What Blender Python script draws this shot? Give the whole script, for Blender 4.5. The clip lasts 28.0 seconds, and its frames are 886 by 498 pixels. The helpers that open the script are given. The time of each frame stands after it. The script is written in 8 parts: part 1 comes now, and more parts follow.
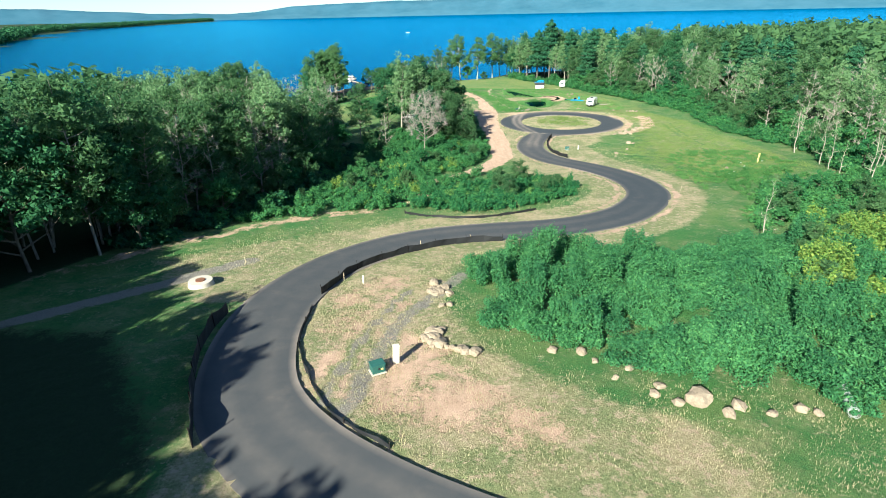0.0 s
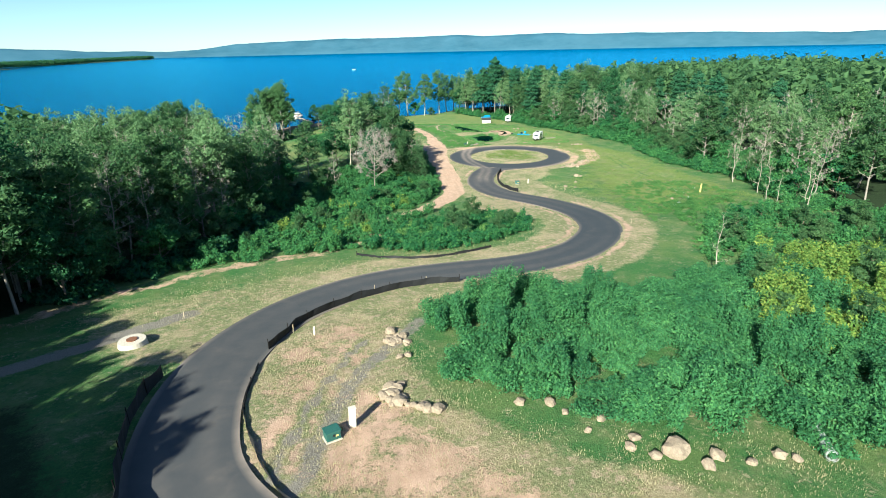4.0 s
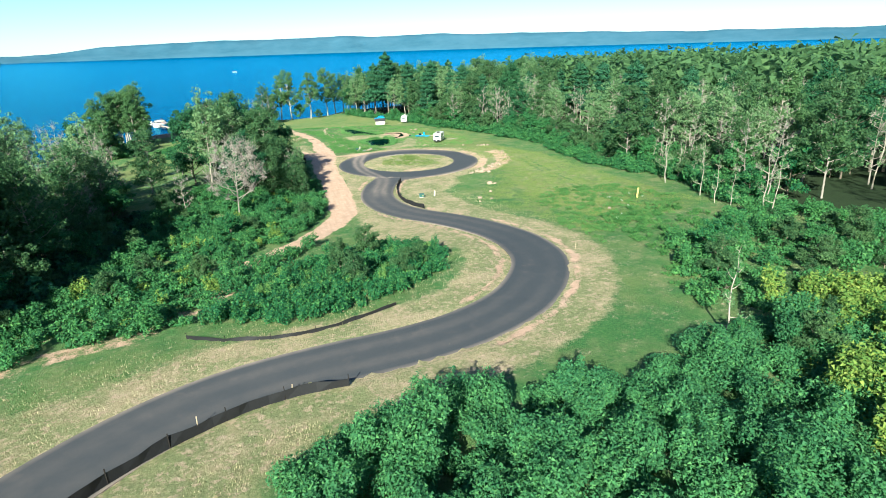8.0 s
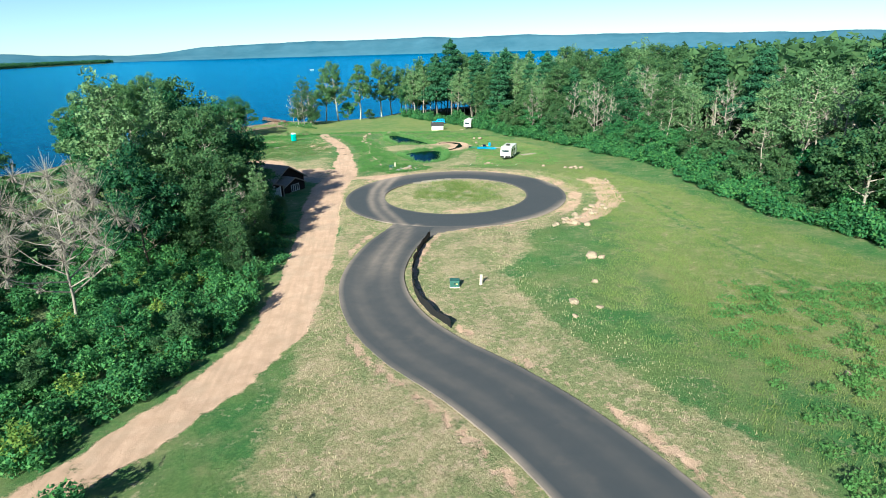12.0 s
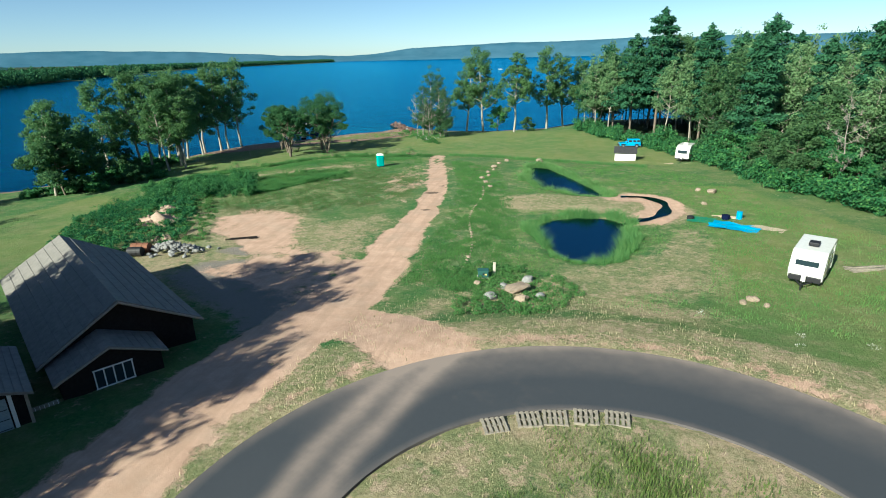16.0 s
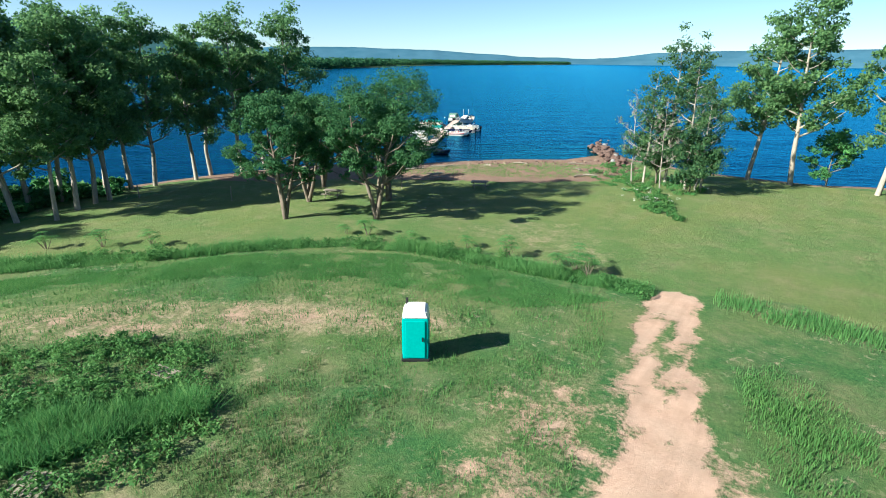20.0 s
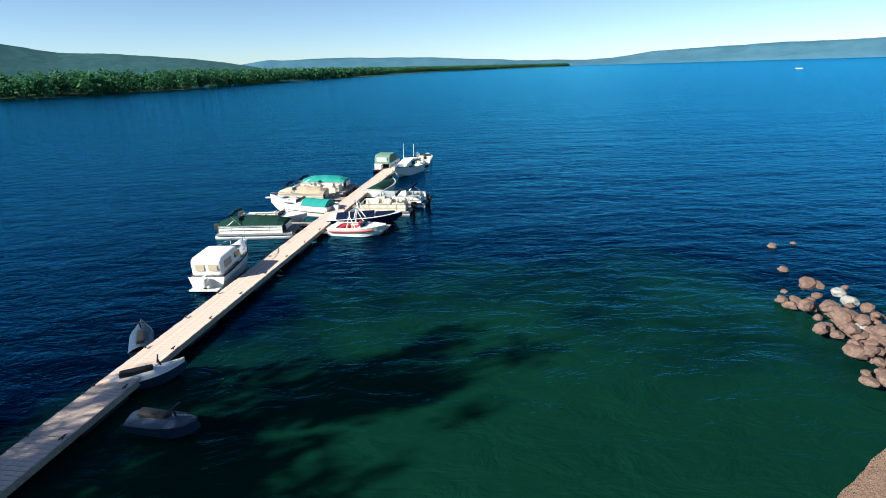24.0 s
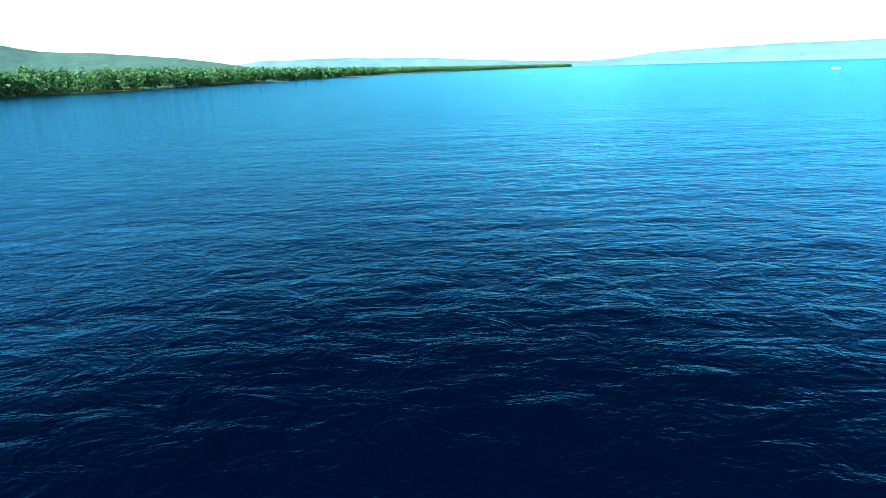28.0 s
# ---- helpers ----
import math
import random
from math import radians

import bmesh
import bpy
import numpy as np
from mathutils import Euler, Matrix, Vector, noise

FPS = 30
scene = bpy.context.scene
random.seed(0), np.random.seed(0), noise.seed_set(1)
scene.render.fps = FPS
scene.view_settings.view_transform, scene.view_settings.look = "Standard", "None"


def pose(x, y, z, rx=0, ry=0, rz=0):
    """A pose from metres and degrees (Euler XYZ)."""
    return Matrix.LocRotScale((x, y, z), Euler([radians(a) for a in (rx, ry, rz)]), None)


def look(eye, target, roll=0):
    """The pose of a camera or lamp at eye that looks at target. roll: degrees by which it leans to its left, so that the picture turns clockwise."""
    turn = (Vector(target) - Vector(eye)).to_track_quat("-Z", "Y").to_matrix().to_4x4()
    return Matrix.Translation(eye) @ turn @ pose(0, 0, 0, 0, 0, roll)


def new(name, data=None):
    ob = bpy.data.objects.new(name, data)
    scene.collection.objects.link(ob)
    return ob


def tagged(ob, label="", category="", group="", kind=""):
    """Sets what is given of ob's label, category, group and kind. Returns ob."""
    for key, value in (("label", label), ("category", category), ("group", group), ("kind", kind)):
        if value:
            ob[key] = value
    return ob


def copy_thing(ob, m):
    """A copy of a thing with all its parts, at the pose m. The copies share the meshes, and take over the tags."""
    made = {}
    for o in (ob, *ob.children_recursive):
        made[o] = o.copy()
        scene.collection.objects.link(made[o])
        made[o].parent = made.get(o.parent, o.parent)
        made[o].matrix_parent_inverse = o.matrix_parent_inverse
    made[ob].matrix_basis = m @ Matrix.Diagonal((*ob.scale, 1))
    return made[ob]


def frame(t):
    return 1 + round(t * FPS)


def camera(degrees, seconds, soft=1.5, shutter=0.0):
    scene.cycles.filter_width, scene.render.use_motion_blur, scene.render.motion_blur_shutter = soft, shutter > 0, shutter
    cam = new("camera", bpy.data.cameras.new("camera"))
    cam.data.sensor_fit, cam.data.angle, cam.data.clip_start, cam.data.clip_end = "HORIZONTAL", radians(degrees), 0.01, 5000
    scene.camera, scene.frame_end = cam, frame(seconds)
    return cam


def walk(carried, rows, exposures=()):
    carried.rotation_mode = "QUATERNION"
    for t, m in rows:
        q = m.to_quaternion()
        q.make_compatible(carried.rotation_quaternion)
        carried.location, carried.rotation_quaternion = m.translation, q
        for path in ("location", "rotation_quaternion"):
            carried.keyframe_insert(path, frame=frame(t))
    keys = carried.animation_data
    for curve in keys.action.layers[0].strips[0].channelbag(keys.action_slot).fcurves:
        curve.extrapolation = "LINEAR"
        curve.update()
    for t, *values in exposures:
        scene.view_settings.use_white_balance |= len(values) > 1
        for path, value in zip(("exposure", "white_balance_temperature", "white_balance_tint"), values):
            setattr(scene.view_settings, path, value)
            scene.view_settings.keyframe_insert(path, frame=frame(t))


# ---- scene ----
cam = camera(77.8, 28.0, 1.0)
PATH = [
    (0, (-0.109, 2.621, 34.354), (-0.107, 4.455, 33.556), -1.2),
    (0.5, (-0.117, 2.544, 34.302), (-0.117, 4.424, 33.619), -1.3),
    (1, (-0.329, 2.502, 34.306), (-0.258, 4.379, 33.62), -1.3),
    (1.5, (-0.364, 2.475, 34.326), (-0.223, 4.349, 33.641), -1.4),
    (2, (-0.286, 2.486, 34.392), (-0.133, 4.359, 33.705), -1.3),
    (2.5, (-0.331, 2.586, 34.435), (-0.168, 4.457, 33.747), -1.2),
    (3, (-0.397, 2.796, 34.42), (-0.232, 4.666, 33.732), -1.2),
    (3.5, (-0.314, 3.652, 34.538), (-0.148, 5.521, 33.846), -1.2),
    (5.5, (-0.319, 11.053, 33.619), (-0.071, 12.915, 32.93), -1.1),
    (6, (0.053, 13.441, 33.28), (0.296, 15.302, 32.589), -1.3),
    (6.5, (0.478, 16.239, 33.039), (0.835, 18.08, 32.343), -1.2),
    (7, (1.288, 19.464, 32.696), (1.696, 21.292, 31.995), -1.3),
    (7.5, (2.671, 23.227, 32.241), (3.152, 25.037, 31.538), -1.4),
    (8, (4.238, 27.506, 31.515), (4.758, 29.307, 30.819), -1.7),
    (8.5, (5.804, 32.239, 30.95), (6.309, 34.045, 30.256), -1.5),
    (9, (7.432, 37.199, 30.298), (7.936, 39.007, 29.606), -1.4),
    (9.5, (9.056, 42.561, 29.772), (9.487, 44.388, 29.082), -1.2),
    (10, (10.834, 48.308, 28.988), (11.252, 50.139, 28.3), -1.0),
    (10.5, (13.011, 54.564, 28.19), (13.389, 56.405, 27.504), -1.0),
    (11, (15.362, 61.216, 27.447), (15.722, 63.06, 26.762), -1.2),
    (11.5, (18.155, 68.409, 26.751), (18.477, 70.262, 26.07), -1.5),
    (12, (20.272, 75.953, 26.142), (20.532, 77.815, 25.458), -1.5),
    (12.5, (22.25, 83.66, 25.409), (22.458, 85.53, 24.731), -1.3),
    (14.5, (28.967, 117.843, 23.024), (28.979, 119.726, 22.349), -1.9),
    (15, (30.023, 127.063, 22.509), (29.878, 128.942, 21.838), -1.3),
    (15.5, (30.813, 136.532, 21.746), (30.554, 138.399, 21.077), -1.6),
    (16, (30.953, 146.323, 20.77), (30.576, 148.172, 20.107), -1.3),
    (16.5, (30.478, 156.17, 19.917), (29.915, 157.972, 19.257), -0.7),
    (17, (29.667, 165.961, 19.177), (29.058, 167.748, 18.518), -0.5),
    (17.5, (28.146, 175.961, 18.408), (27.492, 177.733, 17.748), -0.2),
    (18, (26.115, 185.929, 17.524), (25.415, 187.684, 16.87), 0.1),
    (18.5, (23.804, 195.922, 16.534), (22.997, 197.634, 15.887), 0.4),
    (19, (21.06, 205.428, 15.416), (20.153, 207.092, 14.777), 0.4),
    (19.5, (17.501, 214.741, 14.679), (16.524, 216.366, 14.043), 0.4),
    (20, (13.411, 223.667, 14.396), (12.351, 225.233, 13.747), 0.7),
    (20.5, (8.901, 232.765, 14.106), (7.834, 234.325, 13.454), 1.0),
    (21, (4.739, 241.657, 13.917), (3.679, 243.223, 13.267), 0.6),
    (21.5, (0.88, 250.265, 13.696), (-0.183, 251.83, 13.046), 0.5),
    (22, (-2.82, 258.364, 13.294), (-3.906, 259.921, 12.665), -1.4),
    (22.5, (-7.158, 266.326, 12.849), (-8.241, 267.886, 12.223), -1.6),
    (24.5, (-24.505, 298.48, 11.127), (-25.584, 300.043, 10.5), -1.7),
    (25, (-28.728, 306.884, 10.668), (-29.805, 308.448, 10.04), -1.5),
    (25.5, (-33.214, 315.552, 10.195), (-34.293, 317.111, 9.561), -1.2),
    (26, (-36.911, 323.449, 9.718), (-37.988, 325.012, 9.089), -1.5),
    (26.5, (-40.173, 331.668, 9.531), (-41.254, 333.229, 8.903), -1.6),
    (27.5, (-47.04, 348.243, 9.465), (-48.124, 349.804, 8.841), -1.6),
    (28, (-50.513, 356.544, 9.458), (-51.597, 358.105, 8.834), -1.6),
]
walk(cam, [(t, look(e, a, r)) for t, e, a, r in PATH], exposures=[
    (0, 1.65, 5600, -6), (3, 1.5, 5600, -6), (8, 1.65, 5600, -6), (12, 1.45, 5600, -6), (15, 1.2, 5600, -5), (16, 1.1, 5600, -5), (17, 0.85, 5000, -8), (18, 1.1, 5400, -6), (19, 1.5, 5600, -2), (20, 1.5, 5600, 0),
    (21, 2.05, 5700, 0), (22, 2.9, 6900, 3), (23, 2.2, 6400, 4), (24.5, 1.2, 5700, 4), (25.1, 1.15, 5700, 4), (25.6, 0.92, 5600, 5), (26.5, 1.1, 5500, 6), (27.2, 1.9, 5900, 6), (28, 2.95, 6900, -2)])

# ---- world, sun ----
SUN_AZ, SUN_EL = radians(209.5), radians(29.4)
world = bpy.data.worlds.new("sky")
scene.world = world
world.use_nodes = True
wn = world.node_tree.nodes
sky = wn.new("ShaderNodeTexSky")
sky.sky_type = "NISHITA"
sky.sun_disc = False
sky.sun_elevation, sky.sun_rotation = SUN_EL, SUN_AZ
sky.altitude, sky.air_density, sky.dust_density, sky.ozone_density = 100, 0.65, 0.25, 1.2
wn["Background"].inputs["Strength"].default_value = 0.054
world.node_tree.links.new(sky.outputs[0], wn["Background"].inputs["Color"])
sun = new("sun", bpy.data.lights.new("sun", "SUN"))
sun.data.energy, sun.data.angle, sun.data.color = 5.0, radians(0.6), (1.0, 0.88, 0.7)
sd = Vector((math.sin(SUN_AZ) * math.cos(SUN_EL), math.cos(SUN_AZ) * math.cos(SUN_EL), math.sin(SUN_EL)))
sun.matrix_world = look(sd * 300 + Vector((0, 150, 0)), (0, 150, 0))


# ---- materials ----
class Mat:
    """A small node builder for one material."""

    def __init__(self, name, rough=0.8, metal=0.0, spec=0.4):
        self.m = bpy.data.materials.new(name)
        self.m.use_nodes = True
        self.nt = self.m.node_tree
        self.bsdf = self.nt.nodes["Principled BSDF"]
        self.set(rough=rough, metal=metal, spec=spec)
        self.coord = None

    def set(self, rough=None, metal=None, spec=None):
        for key, v in (("Roughness", rough), ("Metallic", metal), ("Specular IOR Level", spec)):
            if v is not None:
                self.bsdf.inputs[key].default_value = v

    def link(self, a, b):
        self.nt.links.new(a, b)
        return self

    def node(self, kind, **inputs):
        n = self.nt.nodes.new("ShaderNode" + kind)
        for k, v in inputs.items():
            key = k.replace("_", " ")
            if hasattr(v, "is_linked") or hasattr(v, "links"):
                self.nt.links.new(v, n.inputs[key])
            else:
                n.inputs[key].default_value = v
        return n

    def pos(self, obj=False):
        if obj:
            return self.nt.nodes.new("ShaderNodeTexCoord").outputs["Object"]
        if self.coord is None:
            self.coord = self.nt.nodes.new("ShaderNodeNewGeometry").outputs["Position"]
        return self.coord

    def noise(self, scale, detail=3, rough=0.6, dist=0.0, obj=False, stretch=None):
        vec = self.pos(obj)
        if stretch:
            mp = self.nt.nodes.new("ShaderNodeMapping")
            mp.inputs["Scale"].default_value = stretch
            self.nt.links.new(vec, mp.inputs["Vector"])
            vec = mp.outputs[0]
        n = self.node("TexNoise", Scale=scale, Detail=detail, Roughness=rough, Distortion=dist)
        self.nt.links.new(vec, n.inputs["Vector"])
        return n.outputs["Fac"]

    def ramp(self, fac, *stops):
        r = self.nt.nodes.new("ShaderNodeValToRGB")
        els = r.color_ramp.elements
        while len(els) < len(stops):
            els.new(0.5)
        for e, (p, c) in zip(els, stops):
            e.position = p
            e.color = (*c, 1) if len(c) == 3 else c
        self.nt.links.new(fac, r.inputs[0])
        return r.outputs[0]

    def fac(self, value, lo, hi, a=0.0, b=1.0):
        n = self.nt.nodes.new("ShaderNodeMapRange")
        n.inputs[1].default_value, n.inputs[2].default_value = lo, hi
        n.inputs[3].default_value, n.inputs[4].default_value = a, b
        self.nt.links.new(value, n.inputs[0])
        return n.outputs[0]

    def math(self, op, a, b=0.0):
        n = self.nt.nodes.new("ShaderNodeMath")
        n.operation = op
        for k, v in enumerate((a, b)):
            if isinstance(v, (int, float)):
                n.inputs[k].default_value = v
            else:
                self.nt.links.new(v, n.inputs[k])
        return n.outputs[0]

    def mix(self, fac, a, b, mode="MIX"):
        n = self.nt.nodes.new("ShaderNodeMix")
        n.data_type, n.blend_type = "RGBA", mode
        for k, v in ((0, fac), (6, a), (7, b)):
            if isinstance(v, (int, float)):
                n.inputs[k].default_value = v
            elif isinstance(v, tuple):
                n.inputs[k].default_value = (*v, 1)
            else:
                self.nt.links.new(v, n.inputs[k])
        return n.outputs[2]

    def attr(self, name):
        n = self.nt.nodes.new("ShaderNodeAttribute")
        n.attribute_name = name
        return n.outputs["Fac"]

    def rnd(self):
        return self.nt.nodes.new("ShaderNodeObjectInfo").outputs["Random"]

    def island(self):
        return self.nt.nodes.new("ShaderNodeNewGeometry").outputs["Random Per Island"]

    def color(self, c):
        if isinstance(c, tuple):
            self.bsdf.inputs["Base Color"].default_value = (*c, 1)
        else:
            self.nt.links.new(c, self.bsdf.inputs["Base Color"])
        return self

    def bump(self, h, strength=0.3, dist=0.1):
        n = self.nt.nodes.new("ShaderNodeBump")
        n.inputs["Strength"].default_value, n.inputs["Distance"].default_value = strength, dist
        self.nt.links.new(h, n.inputs["Height"])
        self.nt.links.new(n.outputs[0], self.bsdf.inputs["Normal"])
        return self


def plain(name, c, rough=0.6, metal=0.0, grain=8.0, amount=0.25, spec=0.4, bump=0.0):
    """Paint, plastic, wood or metal with a worn, slightly uneven tone."""
    m = Mat(name, rough, metal, spec)
    n = m.noise(grain, 4, 0.65, obj=True)
    n2 = m.noise(grain * 0.17, 2, 0.5, obj=True)
    dark = tuple(v * (1 - amount) for v in c)
    light = tuple(min(1, v * (1 + amount * 0.6)) for v in c)
    m.color(m.mix(m.fac(n2, 0.3, 0.7, 0, 0.5), m.ramp(n, (0.3, dark), (0.7, light)), c))
    if bump:
        m.bump(n, bump, 0.02)
    return m.m


def leaf_mat(name, a, b, c, trans=0.35, rough=0.55):
    """Foliage: tone by leaf clump and by plant, with light passing through."""
    m = Mat(name, rough, 0, 0.1)
    tone = m.ramp(m.island(), (0.0, a), (0.55, b), (1.0, c))
    tone = m.mix(m.fac(m.rnd(), 0, 1, 0, 0.4), tone, c)
    big = m.noise(0.3, 3)
    tone = m.mix(m.fac(big, 0.38, 0.66, 0.0, 0.45), tone, a)
    m.color(tone)
    tr = m.node("BsdfTranslucent")
    m.link(tone, tr.inputs["Color"])
    mixn = m.node("MixShader", Fac=trans)
    m.link(m.bsdf.outputs[0], mixn.inputs[1]).link(tr.outputs[0], mixn.inputs[2])
    m.link(mixn.outputs[0], m.nt.nodes["Material Output"].inputs["Surface"])
    return m.m


LEAF = leaf_mat("broad_leaves", (0.042, 0.108, 0.052), (0.088, 0.185, 0.08), (0.16, 0.27, 0.105), 0.55)
LEAF_PALE = leaf_mat("pale_leaves", (0.1, 0.19, 0.09), (0.15, 0.26, 0.11), (0.22, 0.33, 0.15))
LEAF_DARK = leaf_mat("dark_leaves", (0.014, 0.06, 0.035), (0.034, 0.12, 0.055), (0.075, 0.19, 0.07))
NEEDLE = leaf_mat("pine_needles", (0.02, 0.075, 0.045), (0.034, 0.11, 0.055), (0.06, 0.15, 0.065), 0.15)
SHORE_LEAF = leaf_mat("lakeside_leaves", (0.075, 0.17, 0.075), (0.13, 0.255, 0.1), (0.21, 0.34, 0.13), 0.55)
MAPLE = leaf_mat("maple_leaves", (0.026, 0.1, 0.046), (0.06, 0.165, 0.066), (0.12, 0.24, 0.09), 0.5)
SHRUB = leaf_mat("shrub_leaves", (0.014, 0.075, 0.04), (0.045, 0.18, 0.065), (0.14, 0.31, 0.09))
BANK_LEAF = leaf_mat("bank_shrub_leaves", (0.01, 0.065, 0.04), (0.042, 0.17, 0.072), (0.135, 0.31, 0.105))
SHRUB_YEL = leaf_mat("yellow_weeds", (0.1, 0.2, 0.05), (0.18, 0.28, 0.06), (0.3, 0.36, 0.08))
GRASSB = leaf_mat("grass_blades", (0.09, 0.22, 0.065), (0.14, 0.29, 0.075), (0.24, 0.36, 0.11), 0.45)
GRASSD = leaf_mat("deep_grass_blades", (0.055, 0.16, 0.05), (0.09, 0.215, 0.062), (0.16, 0.3, 0.09), 0.4)
EDGEB = leaf_mat("unmown_grass_blades", (0.07, 0.2, 0.065), (0.11, 0.27, 0.08), (0.2, 0.36, 0.115), 0.45)
OLIVEB = leaf_mat("olive_grass_blades", (0.08, 0.125, 0.05), (0.125, 0.165, 0.065), (0.2, 0.215, 0.1), 0.4)
REED = leaf_mat("reed_blades", (0.1, 0.24, 0.08), (0.16, 0.34, 0.11), (0.26, 0.42, 0.15), 0.45)
MEADB = leaf_mat("meadow_blades", (0.13, 0.205, 0.06), (0.19, 0.26, 0.08), (0.28, 0.32, 0.115), 0.45)
DRYB = leaf_mat("dry_blades", (0.28, 0.25, 0.14), (0.4, 0.35, 0.2), (0.52, 0.45, 0.28), 0.3)


def bark(name, a, b):
    m = Mat(name, 0.9, 0, 0.2)
    n = m.noise(3, 5, 0.7, stretch=(3, 3, 0.6))
    m.color(m.ramp(n, (0.3, a), (0.7, b)))
    m.bump(n, 0.6, 0.05)
    return m.m


BARK = bark("grey_bark", (0.09, 0.07, 0.055), (0.24, 0.2, 0.16))
BARK_GREY = bark("weathered_grey_bark", (0.17, 0.15, 0.13), (0.38, 0.34, 0.3))
BARK_PALE = bark("pale_bark", (0.22, 0.195, 0.16), (0.45, 0.4, 0.34))


def ground_mat():
    m = Mat("meadow_ground", 0.95, 0, 0.15)
    f1, f2, f3, f4 = m.noise(5, 6, 0.78), m.noise(0.9, 5, 0.7), m.noise(0.13, 4, 0.6), m.noise(30, 3, 0.7)
    broad = m.noise(0.045, 4, 0.6)
    lush = m.ramp(f1, (0.3, (0.03, 0.1, 0.034)), (0.55, (0.07, 0.17, 0.05)), (0.75, (0.14, 0.235, 0.075)))
    lush = m.mix(m.fac(f3, 0.42, 0.62, 0, 0.7), lush, m.ramp(f1, (0.3, (0.095, 0.15, 0.05)), (0.72, (0.21, 0.25, 0.09))))
    lush = m.mix(m.fac(m.noise(0.4, 5, 0.7), 0.5, 0.64, 0, 0.55), lush, m.ramp(f1, (0.3, (0.035, 0.1, 0.04)), (0.7, (0.085, 0.18, 0.06))))
    dry = m.ramp(f1, (0.3, (0.22, 0.17, 0.1)), (0.5, (0.4, 0.32, 0.2)), (0.75, (0.58, 0.48, 0.33)))
    thin = m.ramp(f1, (0.3, (0.1, 0.135, 0.055)), (0.55, (0.21, 0.235, 0.105)), (0.75, (0.34, 0.32, 0.17)))
    dry = m.mix(m.fac(m.noise(0.22, 5, 0.7), 0.4, 0.56, 0.15, 0.9), dry, thin)
    dry = m.mix(m.math("MULTIPLY", m.fac(m.noise(1.7, 4, 0.7), 0.52, 0.62), 0.7), dry, (0.5, 0.36, 0.27))
    mowed = m.ramp(f1, (0.3, (0.08, 0.155, 0.048)), (0.7, (0.16, 0.23, 0.075)))
    mowed = m.mix(m.fac(broad, 0.42, 0.6, 0, 0.6), mowed, m.ramp(f1, (0.3, (0.165, 0.185, 0.06)), (0.7, (0.28, 0.275, 0.105))))
    swath = m.noise(0.35, 3, 0.5, stretch=(1.6, 0.12, 1))
    mowed = m.mix(m.fac(swath, 0.45, 0.6, 0, 0.4), mowed, (0.115, 0.2, 0.06))
    dirt = m.ramp(f2, (0.3, (0.44, 0.287, 0.208)), (0.7, (0.6, 0.405, 0.305)))
    ruts = m.noise(1.1, 3, 0.55, stretch=(1.7, 0.1, 1))
    dirt = m.mix(m.fac(ruts, 0.44, 0.6, 0.0, 0.38), dirt, (0.36, 0.245, 0.175))
    dirt = m.mix(m.fac(m.noise(0.28, 4, 0.6), 0.5, 0.66, 0, 0.35), dirt, (0.4, 0.31, 0.24))
    dirt = m.mix(m.fac(f4, 0.45, 0.8, 0, 0.22), dirt, (0.3, 0.22, 0.16))
    gravel = m.ramp(f4, (0.3, (0.15, 0.13, 0.115)), (0.7, (0.36, 0.32, 0.28)))
    sand = m.ramp(f1, (0.3, (0.18, 0.115, 0.086)), (0.7, (0.33, 0.222, 0.168)))
    sand = m.mix(m.fac(m.noise(0.6, 4, 0.65), 0.4, 0.65, 0, 0.6), sand, (0.3, 0.19, 0.135))
    pebbles = m.math("MULTIPLY", m.fac(m.noise(9, 2, 0.5), 0.6, 0.68), m.fac(f2, 0.45, 0.6))
    sand = m.mix(m.math("MULTIPLY", pebbles, 0.8), sand, (0.11, 0.085, 0.075))

    def mask(name, lo=0.38, hi=0.62, breakup=0.5):
        broken = m.math("ADD", m.attr(name), m.fac(f2, 0.25, 0.75, -breakup / 2, breakup / 2))
        return m.fac(m.math("ADD", broken, m.fac(f1, 0.2, 0.8, -0.22, 0.22)), lo, hi)

    col = m.mix(mask("mowed", 0.35, 0.65, 0.3), lush, mowed)
    patch = m.math("MULTIPLY", m.fac(f2, 0.35, 0.7), m.fac(m.noise(0.32, 3), 0.42, 0.62))
    col = m.mix(m.math("MULTIPLY", patch, 0.7), col, m.ramp(f4, (0.3, (0.2, 0.19, 0.09)), (0.7, (0.34, 0.31, 0.17))))
    crumbs = m.math("MULTIPLY", m.fac(m.noise(2.2, 4, 0.75), 0.55, 0.66), m.fac(m.noise(0.4, 3, 0.6), 0.46, 0.6))
    col = m.mix(m.math("MULTIPLY", crumbs, m.fac(m.attr("mowed"), 0.1, 0.5, 0.75, 0.12)), col, (0.42, 0.34, 0.23))
    col = m.mix(mask("dry", 0.3, 0.75, 0.7), col, dry)
    col = m.mix(mask("gravel"), col, gravel)
    broken = m.math("ADD", m.attr("dirt"), m.fac(m.noise(0.3, 4, 0.65), 0.3, 0.7, -0.28, 0.28))
    broken = m.math("ADD", broken, m.fac(f2, 0.25, 0.75, -0.22, 0.22))
    broken = m.math("ADD", broken, m.fac(f1, 0.2, 0.8, -0.25, 0.25))
    earth = m.fac(broken, 0.4, 0.62)
    dirt = m.mix(mask("wet", 0.35, 0.6, 0.4), dirt, m.ramp(f1, (0.3, (0.11, 0.075, 0.056)), (0.7, (0.19, 0.135, 0.1))))
    col = m.mix(earth, col, dirt)
